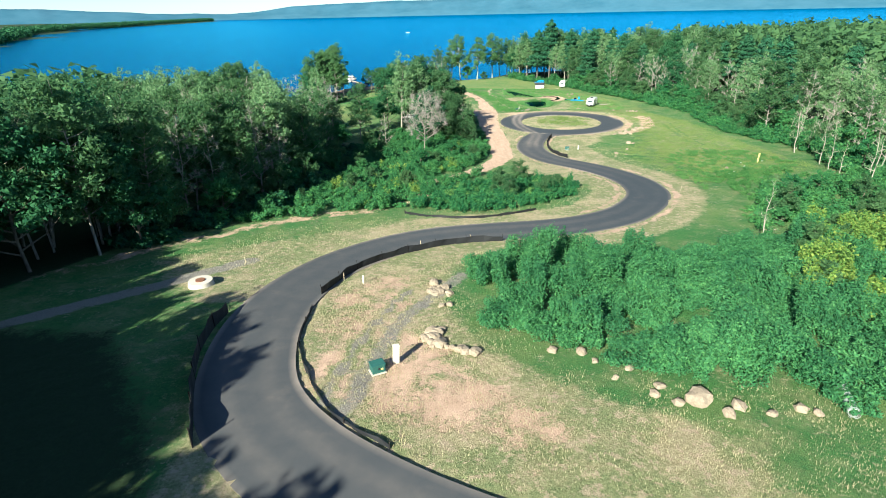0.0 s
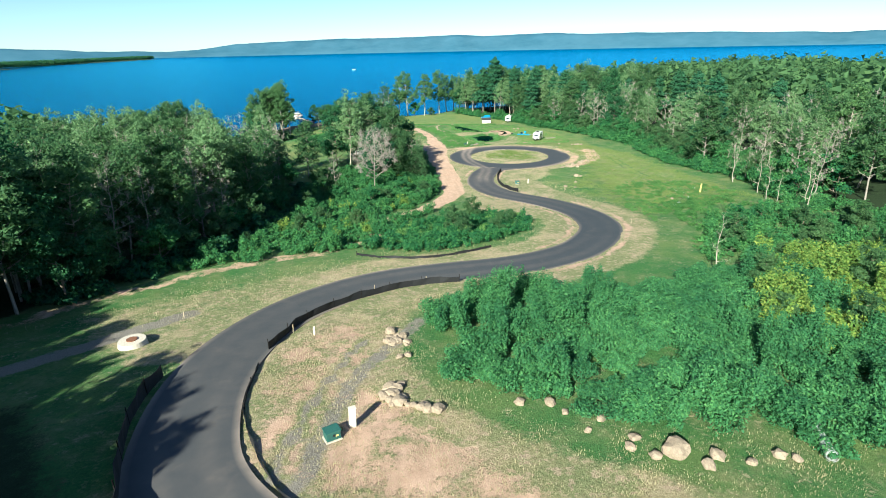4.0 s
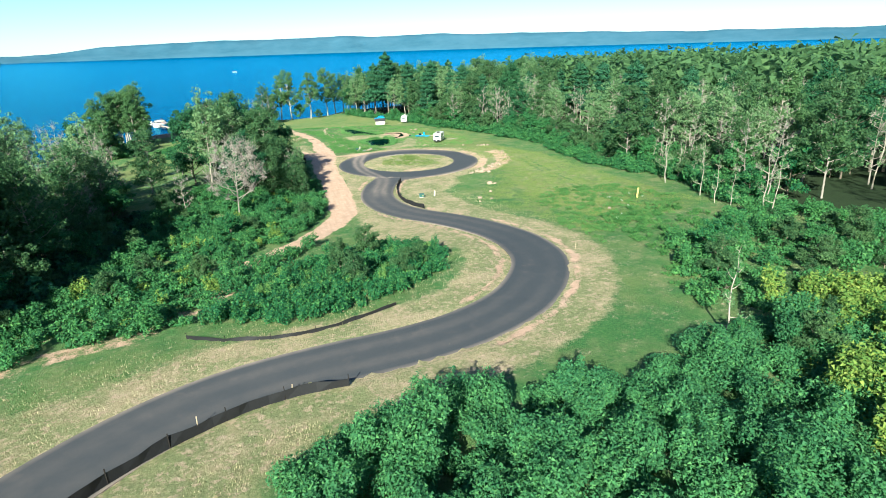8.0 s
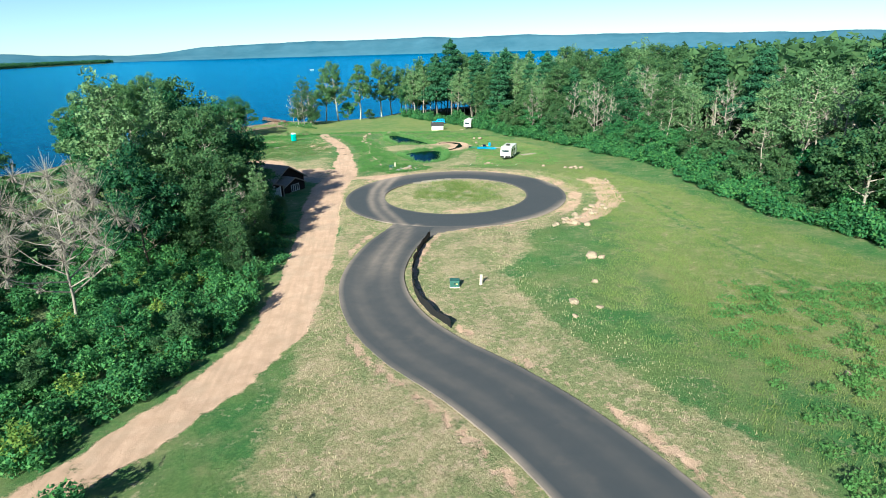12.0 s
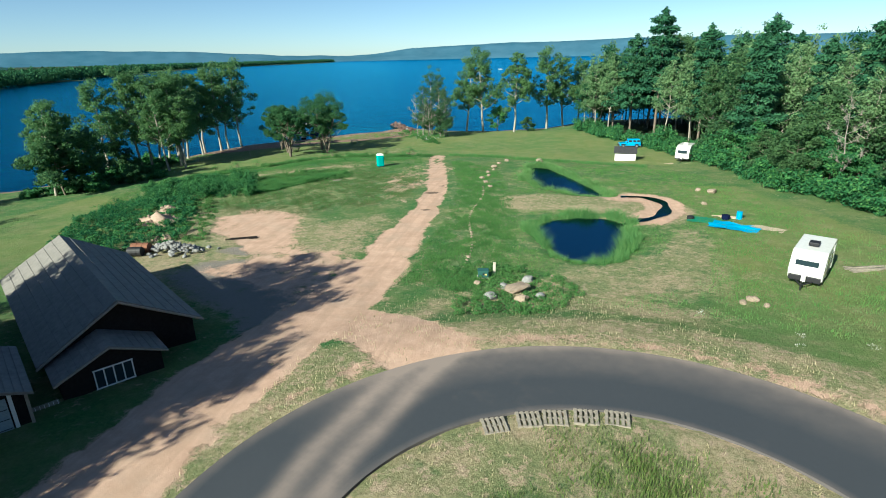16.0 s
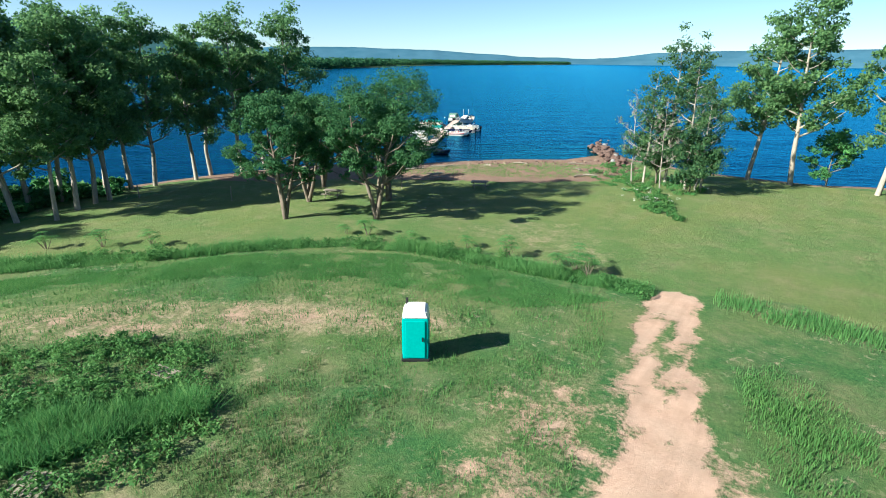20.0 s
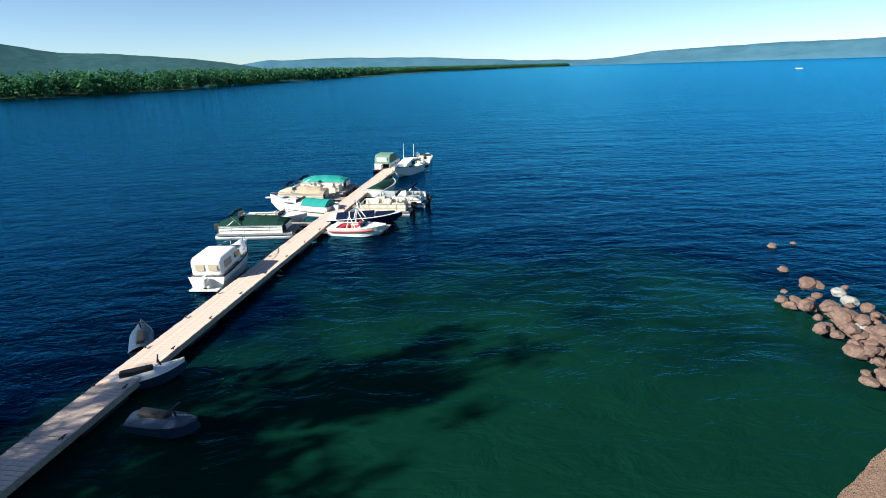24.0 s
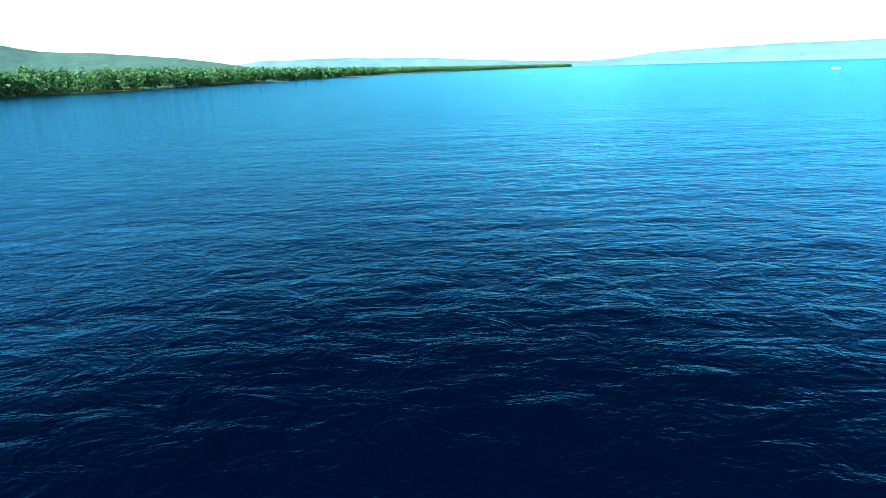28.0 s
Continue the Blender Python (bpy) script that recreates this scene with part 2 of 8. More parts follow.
    green = m.math("MULTIPLY", m.fac(m.noise(0.3, 5, 0.7), 0.52, 0.62), m.fac(f1, 0.4, 0.62, 0.0, 0.5))
    sand = m.mix(green, sand, (0.13, 0.15, 0.07))
    col = m.mix(mask("sand", 0.4, 0.6, 0.7), col, sand)
    # near-black forest floor, used as painted shade beside the old drive too
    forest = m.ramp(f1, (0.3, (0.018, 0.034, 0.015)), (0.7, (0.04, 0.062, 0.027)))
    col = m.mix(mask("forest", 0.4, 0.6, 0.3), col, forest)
    m.color(col)
    rough = m.math("ADD", f1, m.math("MULTIPLY", f4, 0.5))
    m.bump(m.math("MULTIPLY", rough, m.fac(earth, 0, 1, 1.0, 0.3)), 0.9, 0.14)
    return m.m


GROUND = ground_mat()


def asphalt_mat():
    m = Mat("asphalt", 0.85, 0, 0.3)
    fine, mid, big = m.noise(60, 3, 0.7), m.noise(0.8, 4, 0.6), m.noise(0.1, 3)
    c = m.ramp(fine, (0.3, (0.031, 0.035, 0.043)), (0.7, (0.058, 0.065, 0.077)))
    c = m.mix(m.fac(big, 0.35, 0.65, 0, 0.6), c, (0.053, 0.057, 0.066))
    stain = m.math("MULTIPLY", m.fac(m.noise(0.5, 5, 0.7), 0.55, 0.7), m.fac(mid, 0.4, 0.6))
    c = m.mix(m.math("MULTIPLY", stain, 0.22), c, (0.13, 0.108, 0.098))
    dust = m.math("MULTIPLY", m.attr("dust"), m.fac(mid, 0.3, 0.7, 0.7, 1.1))
    c = m.mix(m.fac(dust, 0.05, 0.9, 0, 0.8), c, (0.31, 0.245, 0.21))
    m.color(c)
    m.bump(fine, 0.25, 0.01)
    return m.m


ASPHALT = asphalt_mat()


def water_mat(name, deep, tint, scale=1.0, strength=1.0, shallow=False):
    """Dark water under a gloss that grows with the slant, over wind ripples."""
    m = Mat(name, 0.5, 0, 0.0)
    big = m.noise(0.012, 3, 0.55)
    m.color(m.mix(m.fac(big, 0.35, 0.7), tuple(v * 0.7 for v in deep), tuple(v * 1.3 for v in deep)))
    if shallow:
        # green bottom showing through where the sandbank shelves off the beach
        far = m.nt.nodes.new("ShaderNodeVectorMath")
        far.operation = "DISTANCE"
        far.inputs[1].default_value = (-22, 302, 0)
        m.link(m.pos(), far.inputs[0])
        edge = m.math("ADD", far.outputs["Value"], m.fac(m.noise(0.12, 4), 0.3, 0.7, -7, 7))
        c = m.bsdf.inputs["Base Color"].links[0].from_socket
        m.color(m.mix(m.fac(edge, 12, 24, 1.0, 0.0), c, (0.003, 0.022, 0.014)))
    turn = m.nt.nodes.new("ShaderNodeVectorRotate")
    turn.rotation_type = "Z_AXIS"
    turn.inputs["Angle"].default_value = radians(-36)
    m.link(m.pos(), turn.inputs["Vector"])
    m.coord = turn.outputs[0]
    a = m.noise(0.62 * scale, 4, 0.6, 0.8, stretch=(0.68, 1.25, 1))
    b = m.noise(0.22 * scale, 3, 0.5, 0.3, stretch=(0.65, 1.2, 1))
    c = m.noise(3.4 * scale, 2, 0.5, 0.2, stretch=(0.6, 1.3, 1))
    d = m.noise(0.055 * scale, 3, 0.5, 0.3, stretch=(0.5, 1.3, 1))
    h = m.math("ADD", m.math("ADD", m.math("MULTIPLY", a, 0.85), m.math("MULTIPLY", b, 1.0)), m.math("ADD", m.math("MULTIPLY", c, 0.1), m.math("MULTIPLY", d, 2.2)))
    m.bump(h, strength, 0.5)
    bump = m.bsdf.inputs["Normal"].links[0].from_socket
    gloss = m.node("BsdfAnisotropic", Roughness=0.09)
    gloss.inputs["Color"].default_value = (*tint, 1)
    fres = m.node("Fresnel", IOR=1.31)
    m.link(bump, gloss.inputs["Normal"]).link(bump, fres.inputs["Normal"])
    mixn = m.node("MixShader")
    m.link(m.math("MULTIPLY", fres.outputs[0], m.fac(fres.outputs[0], 0.045, 0.18, 0.0, 1.0)), mixn.inputs["Fac"]).link(m.bsdf.outputs[0], mixn.inputs[1]).link(gloss.outputs[0], mixn.inputs[2])
    m.link(mixn.outputs[0], m.nt.nodes["Material Output"].inputs["Surface"])
    return m.m


WATER = water_mat("lake_water", (0.0, 0.001, 0.007), (0.14, 0.6, 0.94), 1.0, 0.36, True)
POND = water_mat("pond_water", (0.0008, 0.005, 0.008), (0.05, 0.13, 0.19), 3, 0.05)


# ---- mesh helpers ----
def mesh_of(name, verts, faces, mat, smooth=False):
    me = bpy.data.meshes.new(name)
    v = np.asarray(verts, dtype=np.float32)
    if isinstance(faces, np.ndarray):
        n, k = faces.shape
        me.vertices.add(len(v))
        me.vertices.foreach_set("co", v.ravel())
        me.loops.add(n * k)
        me.loops.foreach_set("vertex_index", faces.astype(np.int32).ravel())
        me.polygons.add(n)
        me.polygons.foreach_set("loop_start", np.arange(0, n * k, k, dtype=np.int32))
        me.polygons.foreach_set("loop_total", np.full(n, k, dtype=np.int32))
        me.update(calc_edges=True)
    else:
        me.from_pydata([tuple(map(float, p)) for p in v], [], faces)
        me.update()
    for mm in (mat if isinstance(mat, (list, tuple)) else [mat]):
        me.materials.append(mm)
    if smooth:
        me.polygons.foreach_set("use_smooth", [True] * len(me.polygons))
    return me


def under(parent, name, me, label=""):
    ob = new(name, me)
    ob.parent = parent
    return tagged(ob, label) if label else ob


def part(name, bm, material, parent, label="", smooth=False):
    me = bpy.data.meshes.new(name)
    bmesh.ops.recalc_face_normals(bm, faces=bm.faces)
    bm.to_mesh(me)
    bm.free()
    me.materials.append(material)
    if smooth:
        me.polygons.foreach_set("use_smooth", [True] * len(me.polygons))
    return under(parent, name, me, label)


def thing(name, label, category, m=None, group="", kind=""):
    ob = new(name)
    ob.empty_display_size = 0.2
    if m is not None:
        ob.matrix_world = m
    return tagged(ob, label, category, group, kind)


def box(bm, x, y, z, sx, sy, sz, bevel=0.0, rot=None):
    """A box centred in x and y that stands on z."""
    r = bmesh.ops.create_cube(bm, size=1)
    vs = r["verts"]
    bmesh.ops.scale(bm, vec=(sx, sy, sz), verts=vs)
    if bevel:
        es = list({e for v in vs for e in v.link_edges})
        r2 = bmesh.ops.bevel(bm, geom=es, offset=bevel, segments=2, affect="EDGES", profile=0.6)
        vs = list({v for f in r2["faces"] for v in f.verts} | {v for v in vs if v.is_valid})
    if rot is not None:
        bmesh.ops.rotate(bm, cent=(0, 0, 0), matrix=rot, verts=vs)
    bmesh.ops.translate(bm, vec=(x, y, z + sz / 2), verts=vs)
    return vs


def boxes(*specs, bevel=0.0):
    bm = bmesh.new()
    for s in specs:
        box(bm, *s[:6], bevel=s[6] if len(s) > 6 else bevel)
    return bm


def tube_arrays(path, radii, sides=6):
    """A tapered tube along a path: verts and quads."""
    pts = [Vector(p) for p in path]
    vs, fs = [], []
    for i, p in enumerate(pts):
        d = (pts[min(i + 1, len(pts) - 1)] - pts[max(i - 1, 0)]).normalized()
        a = d.orthogonal().normalized()
        b = d.cross(a)
        for k in range(sides):
            t = 2 * math.pi * k / sides
            vs.append(p + (a * math.cos(t) + b * math.sin(t)) * radii[i])
    for i in range(len(pts) - 1):
        for k in range(sides):
            fs.append((i * sides + k, i * sides + (k + 1) % sides, (i + 1) * sides + (k + 1) % sides, (i + 1) * sides + k))
    return [tuple(v) for v in vs], fs


def tubes(specs, sides=6):
    V, F = [], []
    for path, radii in specs:
        v, f = tube_arrays(path, radii, sides)
        o = len(V)
        V += v
        F += [tuple(i + o for i in q) for q in f]
    return V, F


def rod(bm, a, b, r, sides=8):
    v, f = tube_arrays([a, b], [r, r], sides)
    vs = [bm.verts.new(p) for p in v]
    for q in f:
        bm.faces.new([vs[i] for i in q])
    bm.faces.new(vs[:sides][::-1])
    bm.faces.new(vs[sides:])


def rods(parent, name, mat, specs, r=0.02, label=""):
    bm = bmesh.new()
    for a, b in specs:
        rod(bm, a, b, r)
    return part(name, bm, mat, parent, label)


# ---- the lie of the land ----
KY = [-200, -60, 0, 20, 42, 60, 75, 90, 113, 140, 160, 172, 184, 225, 250, 262, 300, 340]
KZ = [22, 17.3, 15.6, 14.4, 12.4, 10.5, 9.5, 8.0, 6.0, 5.1, 4.85, 4.5, 3.3, 2.7, 1.9, 1.4, 0.9, 0.6]
SHORE = [(-900, -300), (-420, 60), (-180, 185), (-90, 205), (-60, 225), (-54, 250), (-51, 265), (-46, 279), (-35, 288), (-31, 294),
         (-26, 300), (-19, 305), (-16, 313), (-20, 322), (-12, 313), (0, 307), (14, 307), (29, 314), (42, 333), (90, 350),
         (200, 400), (500, 560), (1500, 1000), (5000, 2500)]
BAY = [(-900, -300), (-700, 120), (-480, 330), (-452, 460), (-500, 590), (-640, 840), (-800, 1150), (-1020, 1560), (-1180, 2300), (-1395, 3700), (-1500, 3790), (-5000, 3800)]


def along(poly, x, y):
    """Distance to a polyline, and the side of it: + to its right."""
    best, side = np.full(np.shape(x), 1e9), np.ones(np.shape(x))
    for (a, b), (c, d) in zip(poly, poly[1:]):
        dx, dy = c - a, d - b
        t = np.clip(((x - a) * dx + (y - b) * dy) / (dx * dx + dy * dy), 0, 1)
        dist = np.hypot(x - a - t * dx, y - b - t * dy)
        near = dist < best
        best = np.where(near, dist, best)
        side = np.where(near, np.where(dx * (y - b) - dy * (x - a) < 0, 1.0, -1.0), side)
    return best, side


def inside(poly, x, y):
    """Signed distance to a closed outline, + inside."""
    d, _ = along(poly + poly[:1], x, y)
    odd = np.zeros(np.shape(x), bool)
    for (a, b), (c, e) in zip(poly, poly[1:] + poly[:1]):
        if b != e:
            odd ^= ((b > y) != (e > y)) & (x < (c - a) * (y - b) / (e - b) + a)
    return np.where(odd, d, -d)


def smooth01(v, lo, hi):
    t = np.clip((v - lo) / (hi - lo), 0, 1)
    return t * t * (3 - 2 * t)


POND_1 = [(29, 203.6), (30.5, 206.2), (34.1, 208.4), (37.5, 208.1), (38.9, 206.2), (38.4, 201.2), (36.9, 194.9), (34.3, 194), (32.1, 195.1), (30.6, 199.3)]
POND_2 = [(27.6, 240), (30.5, 239.3), (34.6, 230), (37.2, 224), (38.2, 220.4), (34.3, 220.9), (29.6, 225), (27.6, 230)]
CREEK = [(38, 206.8), (41.5, 207.6), (43.8, 210.8), (44.4, 215.2), (42.6, 218.2), (39.8, 218.6)]


def height(x, y):
    x, y = np.asarray(x, float), np.asarray(y, float)
    h = sum(np.interp(y + d, KY, KZ) for d in (-6, -2, 2, 6)) / 4
    h = h + 0.02 * np.maximum(0, np.minimum(x, 200) - 25)
    d = inside(LAND, x, y)
    e = 0.05 * d + 0.1 * np.maximum(0, d - 35)
    t = np.clip(0.5 + 0.5 * (h - e) / 0.6, 0, 1)
    z = h * (1 - t) + e * t - 0.6 * t * (1 - t)
    z = np.where(d < 0, np.maximum(-3, 0.08 * d), z)
    bay = inside(BAY_LAND, x, y)
    z = np.where(bay > 0, np.minimum(0.25 + 0.05 * bay, 3 + 0.008 * bay), z)
    r = np.hypot(x - 33.6, y - 158.3)
    k = 1 - smooth01(r, 17, 26)
    z = z * (1 - k) + 4.85 * k
    for pond, lev in ((POND_1, 3.0), (POND_2, 2.55)):
        near = (np.abs(x - 33) < 30) & (np.abs(y - 215) < 50)
        s = np.where(near, inside(pond, np.where(near, x, 0), np.where(near, y, 0)), -99)
        z = np.where(s > -3, z * smooth01(-s, 0.2, 3) + (lev - 0.35 * smooth01(s, -1, 0.3) + 0.25 * smooth01(-s, 0, 1.5)) * (1 - smooth01(-s, 0.2, 3)), z)
    return z


LAND = SHORE + [(5200, -3000), (-900, -3000)]
BAY_LAND = BAY + [(-5200, 3800), (-5200, -3000), (-900, -3000)]


exact_height = height
HX, HY = np.arange(-110, 150.1, 0.7), np.arange(-60, 345.1, 0.7)
HZ = exact_height(*np.meshgrid(HX, HY))


def height(x, y):
    """The lie of the land, from a table near the lane and worked out farther off."""
    x, y = np.asarray(x, float), np.asarray(y, float)
    near = (x > HX[0]) & (x < HX[-2]) & (y > HY[0]) & (y < HY[-2])
    u, v = np.where(near, (x - HX[0]) / 0.7, 0), np.where(near, (y - HY[0]) / 0.7, 0)
    i, j = u.astype(int), v.astype(int)
    u, v = u - i, v - j
    z = (HZ[j, i] * (1 - u) + HZ[j, i + 1] * u) * (1 - v) + (HZ[j + 1, i] * (1 - u) + HZ[j + 1, i + 1] * u) * v
    if not near.all():
        z = np.where(near, z, 0)
        z[~near] = exact_height(x[~near], y[~near])
    return z


def gz(x, y):
    return float(height(np.array([x]), np.array([y]))[0])


ROAD = [(10, 15), (4, 16.4), (-2.4, 19.6), (-8, 23.9), (-11.6, 28.6), (-13.3, 34), (-13.9, 40), (-13.1, 46), (-10.5, 52.5), (-6.2, 57.7), (-1, 61),
        (5, 62.5), (12, 63.4), (17.5, 65), (22.8, 68.2), (27, 73), (30.1, 79), (31.3, 86), (30.8, 92), (29, 98.5), (26.4, 104.5), (23.3, 110),
        (21.2, 115.5), (20.2, 121.5), (20.5, 127.5), (22.4, 134.5), (25.2, 141.2), (28, 147)]
RING, RIN, ROUT = (33.9, 158.2), 10.95, 16.9
TRACK = [(-3, 90), (3, 96.5), (6.6, 101.5), (10, 107.5), (12.9, 115), (13.7, 128), (13.8, 142), (13.6, 155), (14.2, 168), (15.5, 180), (16.3, 190), (15.8, 200),
         (15.8, 210), (14.8, 222), (12.3, 235), (9.3, 248), (8.4, 253.5)]
TRACK_W = [1.4, 1.5, 1.7, 1.9, 2.1, 2.3, 2.4, 2.5, 2.9, 3.1, 2.5, 1.9, 1.6, 1.4, 1.4, 1.4, 1.4]


def curve_points(pts, step):
    """A smooth line through the points, in even steps."""
    P = [Vector((*p, 0)) if len(p) == 2 else Vector(p) for p in pts]
    P = [P[0] * 2 - P[1]] + P + [P[-1] * 2 - P[-2]]
    out = []
    for a, b, c, d in zip(P, P[1:], P[2:], P[3:]):
        n = max(2, int((c - b).length / step))
        for k in range(n):
            t = k / n
            out.append(0.5 * ((2 * b) + (c - a) * t + (2 * a - 5 * b + 4 * c - d) * t * t + (3 * b - a - 3 * c + d) * t ** 3))
    return out + [P[-2]]


# ---- ground, one sheet to the horizon ----
def axis(lo, hi, step, far_lo, far_hi):
    core = list(np.arange(lo, hi + 0.01, step))
    s, v, left = step, lo, []
    while v > far_lo:
        s *= 1.3
        v -= s
        left.append(v)
    s, v, right = step, hi, []
    while v < far_hi:
        s *= 1.3
        v += s
        right.append(v)
    return np.array(left[::-1] + core + right)


TAN_BAND = [(24.1, 218.4), (29.2, 220.2), (38, 219.8), (41, 221.6), (46, 218.5), (47.4, 211), (44.5, 205.4), (40, 206.2), (38.8, 209.6), (34.4, 211.6), (29, 211), (24.8, 212.2)]
TAN_PATCH = [(31.6, 191.6), (35.6, 192.6), (40.4, 194.5), (43.4, 202), (45.6, 199), (44, 191), (41, 187), (34.9, 184.6), (33.2, 187.4)]
MEADOW_TRACK = [(60, 150), (58.5, 140), (57.2, 130), (56.4, 121), (55.6, 113), (55.2, 106)]
LAWN_PATCH = [(-10, 258), (-8, 266), (-2, 268), (3, 262), (4, 256), (-2, 258)]


def build_ground():
    xs, ys = axis(-75, 95, 0.7, -4800, 4800), axis(5, 330, 0.7, -900, 4700)
    X, Y = np.meshgrid(xs, ys)
    Z = exact_height(X, Y)
    rng = np.random.default_rng(4)
    fine = (X > -76) & (X < 96) & (Y > 4) & (Y < 331)
    Z = Z + np.where(fine & (Z > 0.05), rng.normal(0, 0.03, X.shape), 0)
    droad, _ = along(ROAD, X, Y)
    rr = np.hypot(X - RING[0], Y - RING[1])
    hard = np.minimum(droad - 3.05, np.maximum(RIN - rr, rr - ROUT))
    Z = np.where(hard < 0.6, Z - 0.12 * (1 - smooth01(hard, -0.3, 0.6)), Z)
    nx, ny = len(xs), len(ys)
    V = np.stack([X.ravel(), Y.ravel(), Z.ravel()], 1)
    i = (np.arange(ny - 1)[:, None] * nx + np.arange(nx - 1)[None, :]).ravel()
    F = np.stack([i, i + 1, i + 1 + nx, i + nx], 1)
    me = mesh_of("ground", V, F, GROUND, smooth=True)
    shore = inside(LAND, X, Y)
    # masks of what covers the ground; the forest mask also paints shade
    dry = 0.85 * (1 - smooth01(hard, 3.8, 6.0)) * (hard > -1.5)
    dry = np.maximum(dry, 0.95 * smooth01(inside([(-10, 45), (-6, 54), (2, 58), (8, 58), (1, 50), (0, 42), (3, 34), (9, 28), (16, 24), (14, 20), (2, 22), (-6, 28), (-9.5, 36)], X, Y), -1.5, 1.5))
    dry = np.maximum(dry, 0.7 * smooth01(inside([(-18, 42), (-14, 51), (-8, 60), (0, 65), (8, 67.5), (2, 68), (-10, 66), (-22, 60), (-30, 55), (-26, 47)], X, Y), -1.5, 2))
    dry = np.maximum(dry, 0.6 * (rr < RIN))
    dry = np.maximum(dry, 0.85 * smooth01(inside([(13, 98), (26, 84), (25, 95), (20, 108), (17, 118), (17, 130), (22, 141), (18, 146), (16.5, 150), (16.5, 120), (14, 108)], X, Y), -1, 1.5))
    dry = np.maximum(dry, 0.8 * smooth01(inside([(31, 97), (27, 108), (25, 118), (25, 130), (30, 139), (40, 139), (38, 130), (33, 124), (34, 112), (36, 103), (38, 95), (38, 84), (35, 80)], X, Y), -1.2, 1.5))
    dry = np.maximum(dry, 0.9 * np.clip(1 - np.abs(rr - 18.8) / 2.6, 0, 1))
    bare = np.clip(1 - np.abs(rr - 18.0) / 1.3, 0, 1) * (Y > RING[1] + 8)
    dry = np.maximum(dry, 0.72 * smooth01(inside([(-12, 186), (-14, 206), (-2, 211), (6, 204), (11, 208), (13, 205), (14, 186), (12, 176), (2, 180)], X, Y), -3, 3))
    dry = np.maximum(dry, 0.8 * smooth01(inside([(-20, 231), (-13.4, 237.5), (-7.4, 242.3), (-0.3, 246), (1, 243), (-3.6, 240), (-9, 235), (-16, 229)], X, Y), -1.5, 1.5))
    dry = np.maximum(dry, 0.38 * smooth01(inside([(6, 225), (14, 226), (10, 245), (5, 250), (3, 238)], X, Y), -3, 4))
    dry = np.maximum(dry, 0.75 * smooth01(inside([(27, 210), (38, 209.5), (45, 206), (46, 217), (40, 220), (30, 218), (26, 214)], X, Y), -1, 1.5))
    dry = np.maximum(dry, 0.75 * smooth01(inside([(18, 172), (26, 181), (44, 180), (54, 170), (50, 176), (42, 184), (30, 190), (22, 184)], X, Y), -1, 2))
    dry = np.maximum(dry, 0.62 * smooth01(inside([(33, 184), (40, 183), (46, 190), (47, 204), (43, 205), (40, 196), (35, 193), (31, 190)], X, Y), -2, 2))
    dry = np.maximum(dry, 0.34 * smooth01(inside([(46, 92), (66, 105), (66, 150), (60, 172), (50, 172), (54, 150), (48, 130), (44, 112)], X, Y), -3, 5))
    dry = np.maximum(dry, 0.9 * smooth01(inside(TAN_BAND, X, Y), -0.6, 0.8))
    dry = np.maximum(dry, 0.66 * smooth01(inside(TAN_PATCH, X, Y), -1, 1.2))
    dry = np.where((X < -13.5) & (Y < 43), dry * 0.3, dry)
    dirt = np.zeros_like(X)
    tp = list(zip(TRACK, TRACK_W))
    for (a, wa), (b, wb) in zip(tp, tp[1:]):
        d, _ = along([a, b], X, Y)
        dirt = np.maximum(dirt, (1 if b[1] > 104 else 0.85) * (1 - smooth01(d - (wa + wb) / 2, -0.5, 0.6)))
    dt, _ = along([(16, 178), (21, 176.5), (24.5, 173.5)], X, Y)
    dirt = np.maximum(dirt, 1 - smooth01(dt, 2.2, 3.6))
    dirt = np.maximum(dirt, 0.82 * smooth01(inside([(-8.5, 203.5), (-6, 208), (1.2, 206.8), (3.6, 200), (7, 194), (9.7, 190.5), (2, 192), (-5.3, 198)], X, Y), -2.2, 2))
    dirt = np.maximum(dirt, 0.72 * smooth01(inside([(1, 186), (3, 191), (9, 194), (15, 192), (14, 184), (13, 178), (9, 182)], X, Y), -2.2, 2.2))
    # worn olive path round the circle and the bare bank outside it
    side = np.degrees(np.arctan2(Y - RING[1], X - RING[0]))
    arc = smooth01(side, -72, -50) * (1 - smooth01(side, 28, 48))
    path = arc * (1 - smooth01(np.abs(rr - 20.2), 0.6, 1.2))
    dry = np.maximum(dry, 0.95 * arc * (1 - smooth01(np.abs(rr - 18.3), 0.9, 1.8)))
    dry = np.maximum(dry * (1 - 0.45 * path), 0.5 * path)
    bank = smooth01(side, -72, -52) * (1 - smooth01(side, 0, 24)) * smooth01(rr, 20.9, 21.8) * (1 - smooth01(rr, 23.8, 25.6))
    dirt = np.maximum(np.maximum(dirt, 0.9 * bank), 0.6 * bare)
    dirt = np.maximum(dirt, 0.58 * arc * (1 - smooth01(np.abs(rr - 18.1), 0.8, 1.5)))
    dirt = np.maximum(dirt, 0.75 * np.clip(1 - np.abs(hard - 0.9) / 0.9, 0, 1) * (X > 18) * (Y < 142) * (Y > 60))
    dw, _ = along([(-40, 50), (-31, 60), (-20, 69.5), (-8, 74), (-3, 82), (-3, 90)], X, Y)
    dirt = np.maximum(dirt, 0.5 * (1 - smooth01(dw, 0.8, 2.0)))
    # wheel tracks with a grassy crown where the lane runs out, and worn earth round them
    dl, _ = along(TRACK, X, Y)
    dirt = np.where(dl < 4, dirt * (1 - 0.16 * smooth01(Y, 238, 246)), dirt)
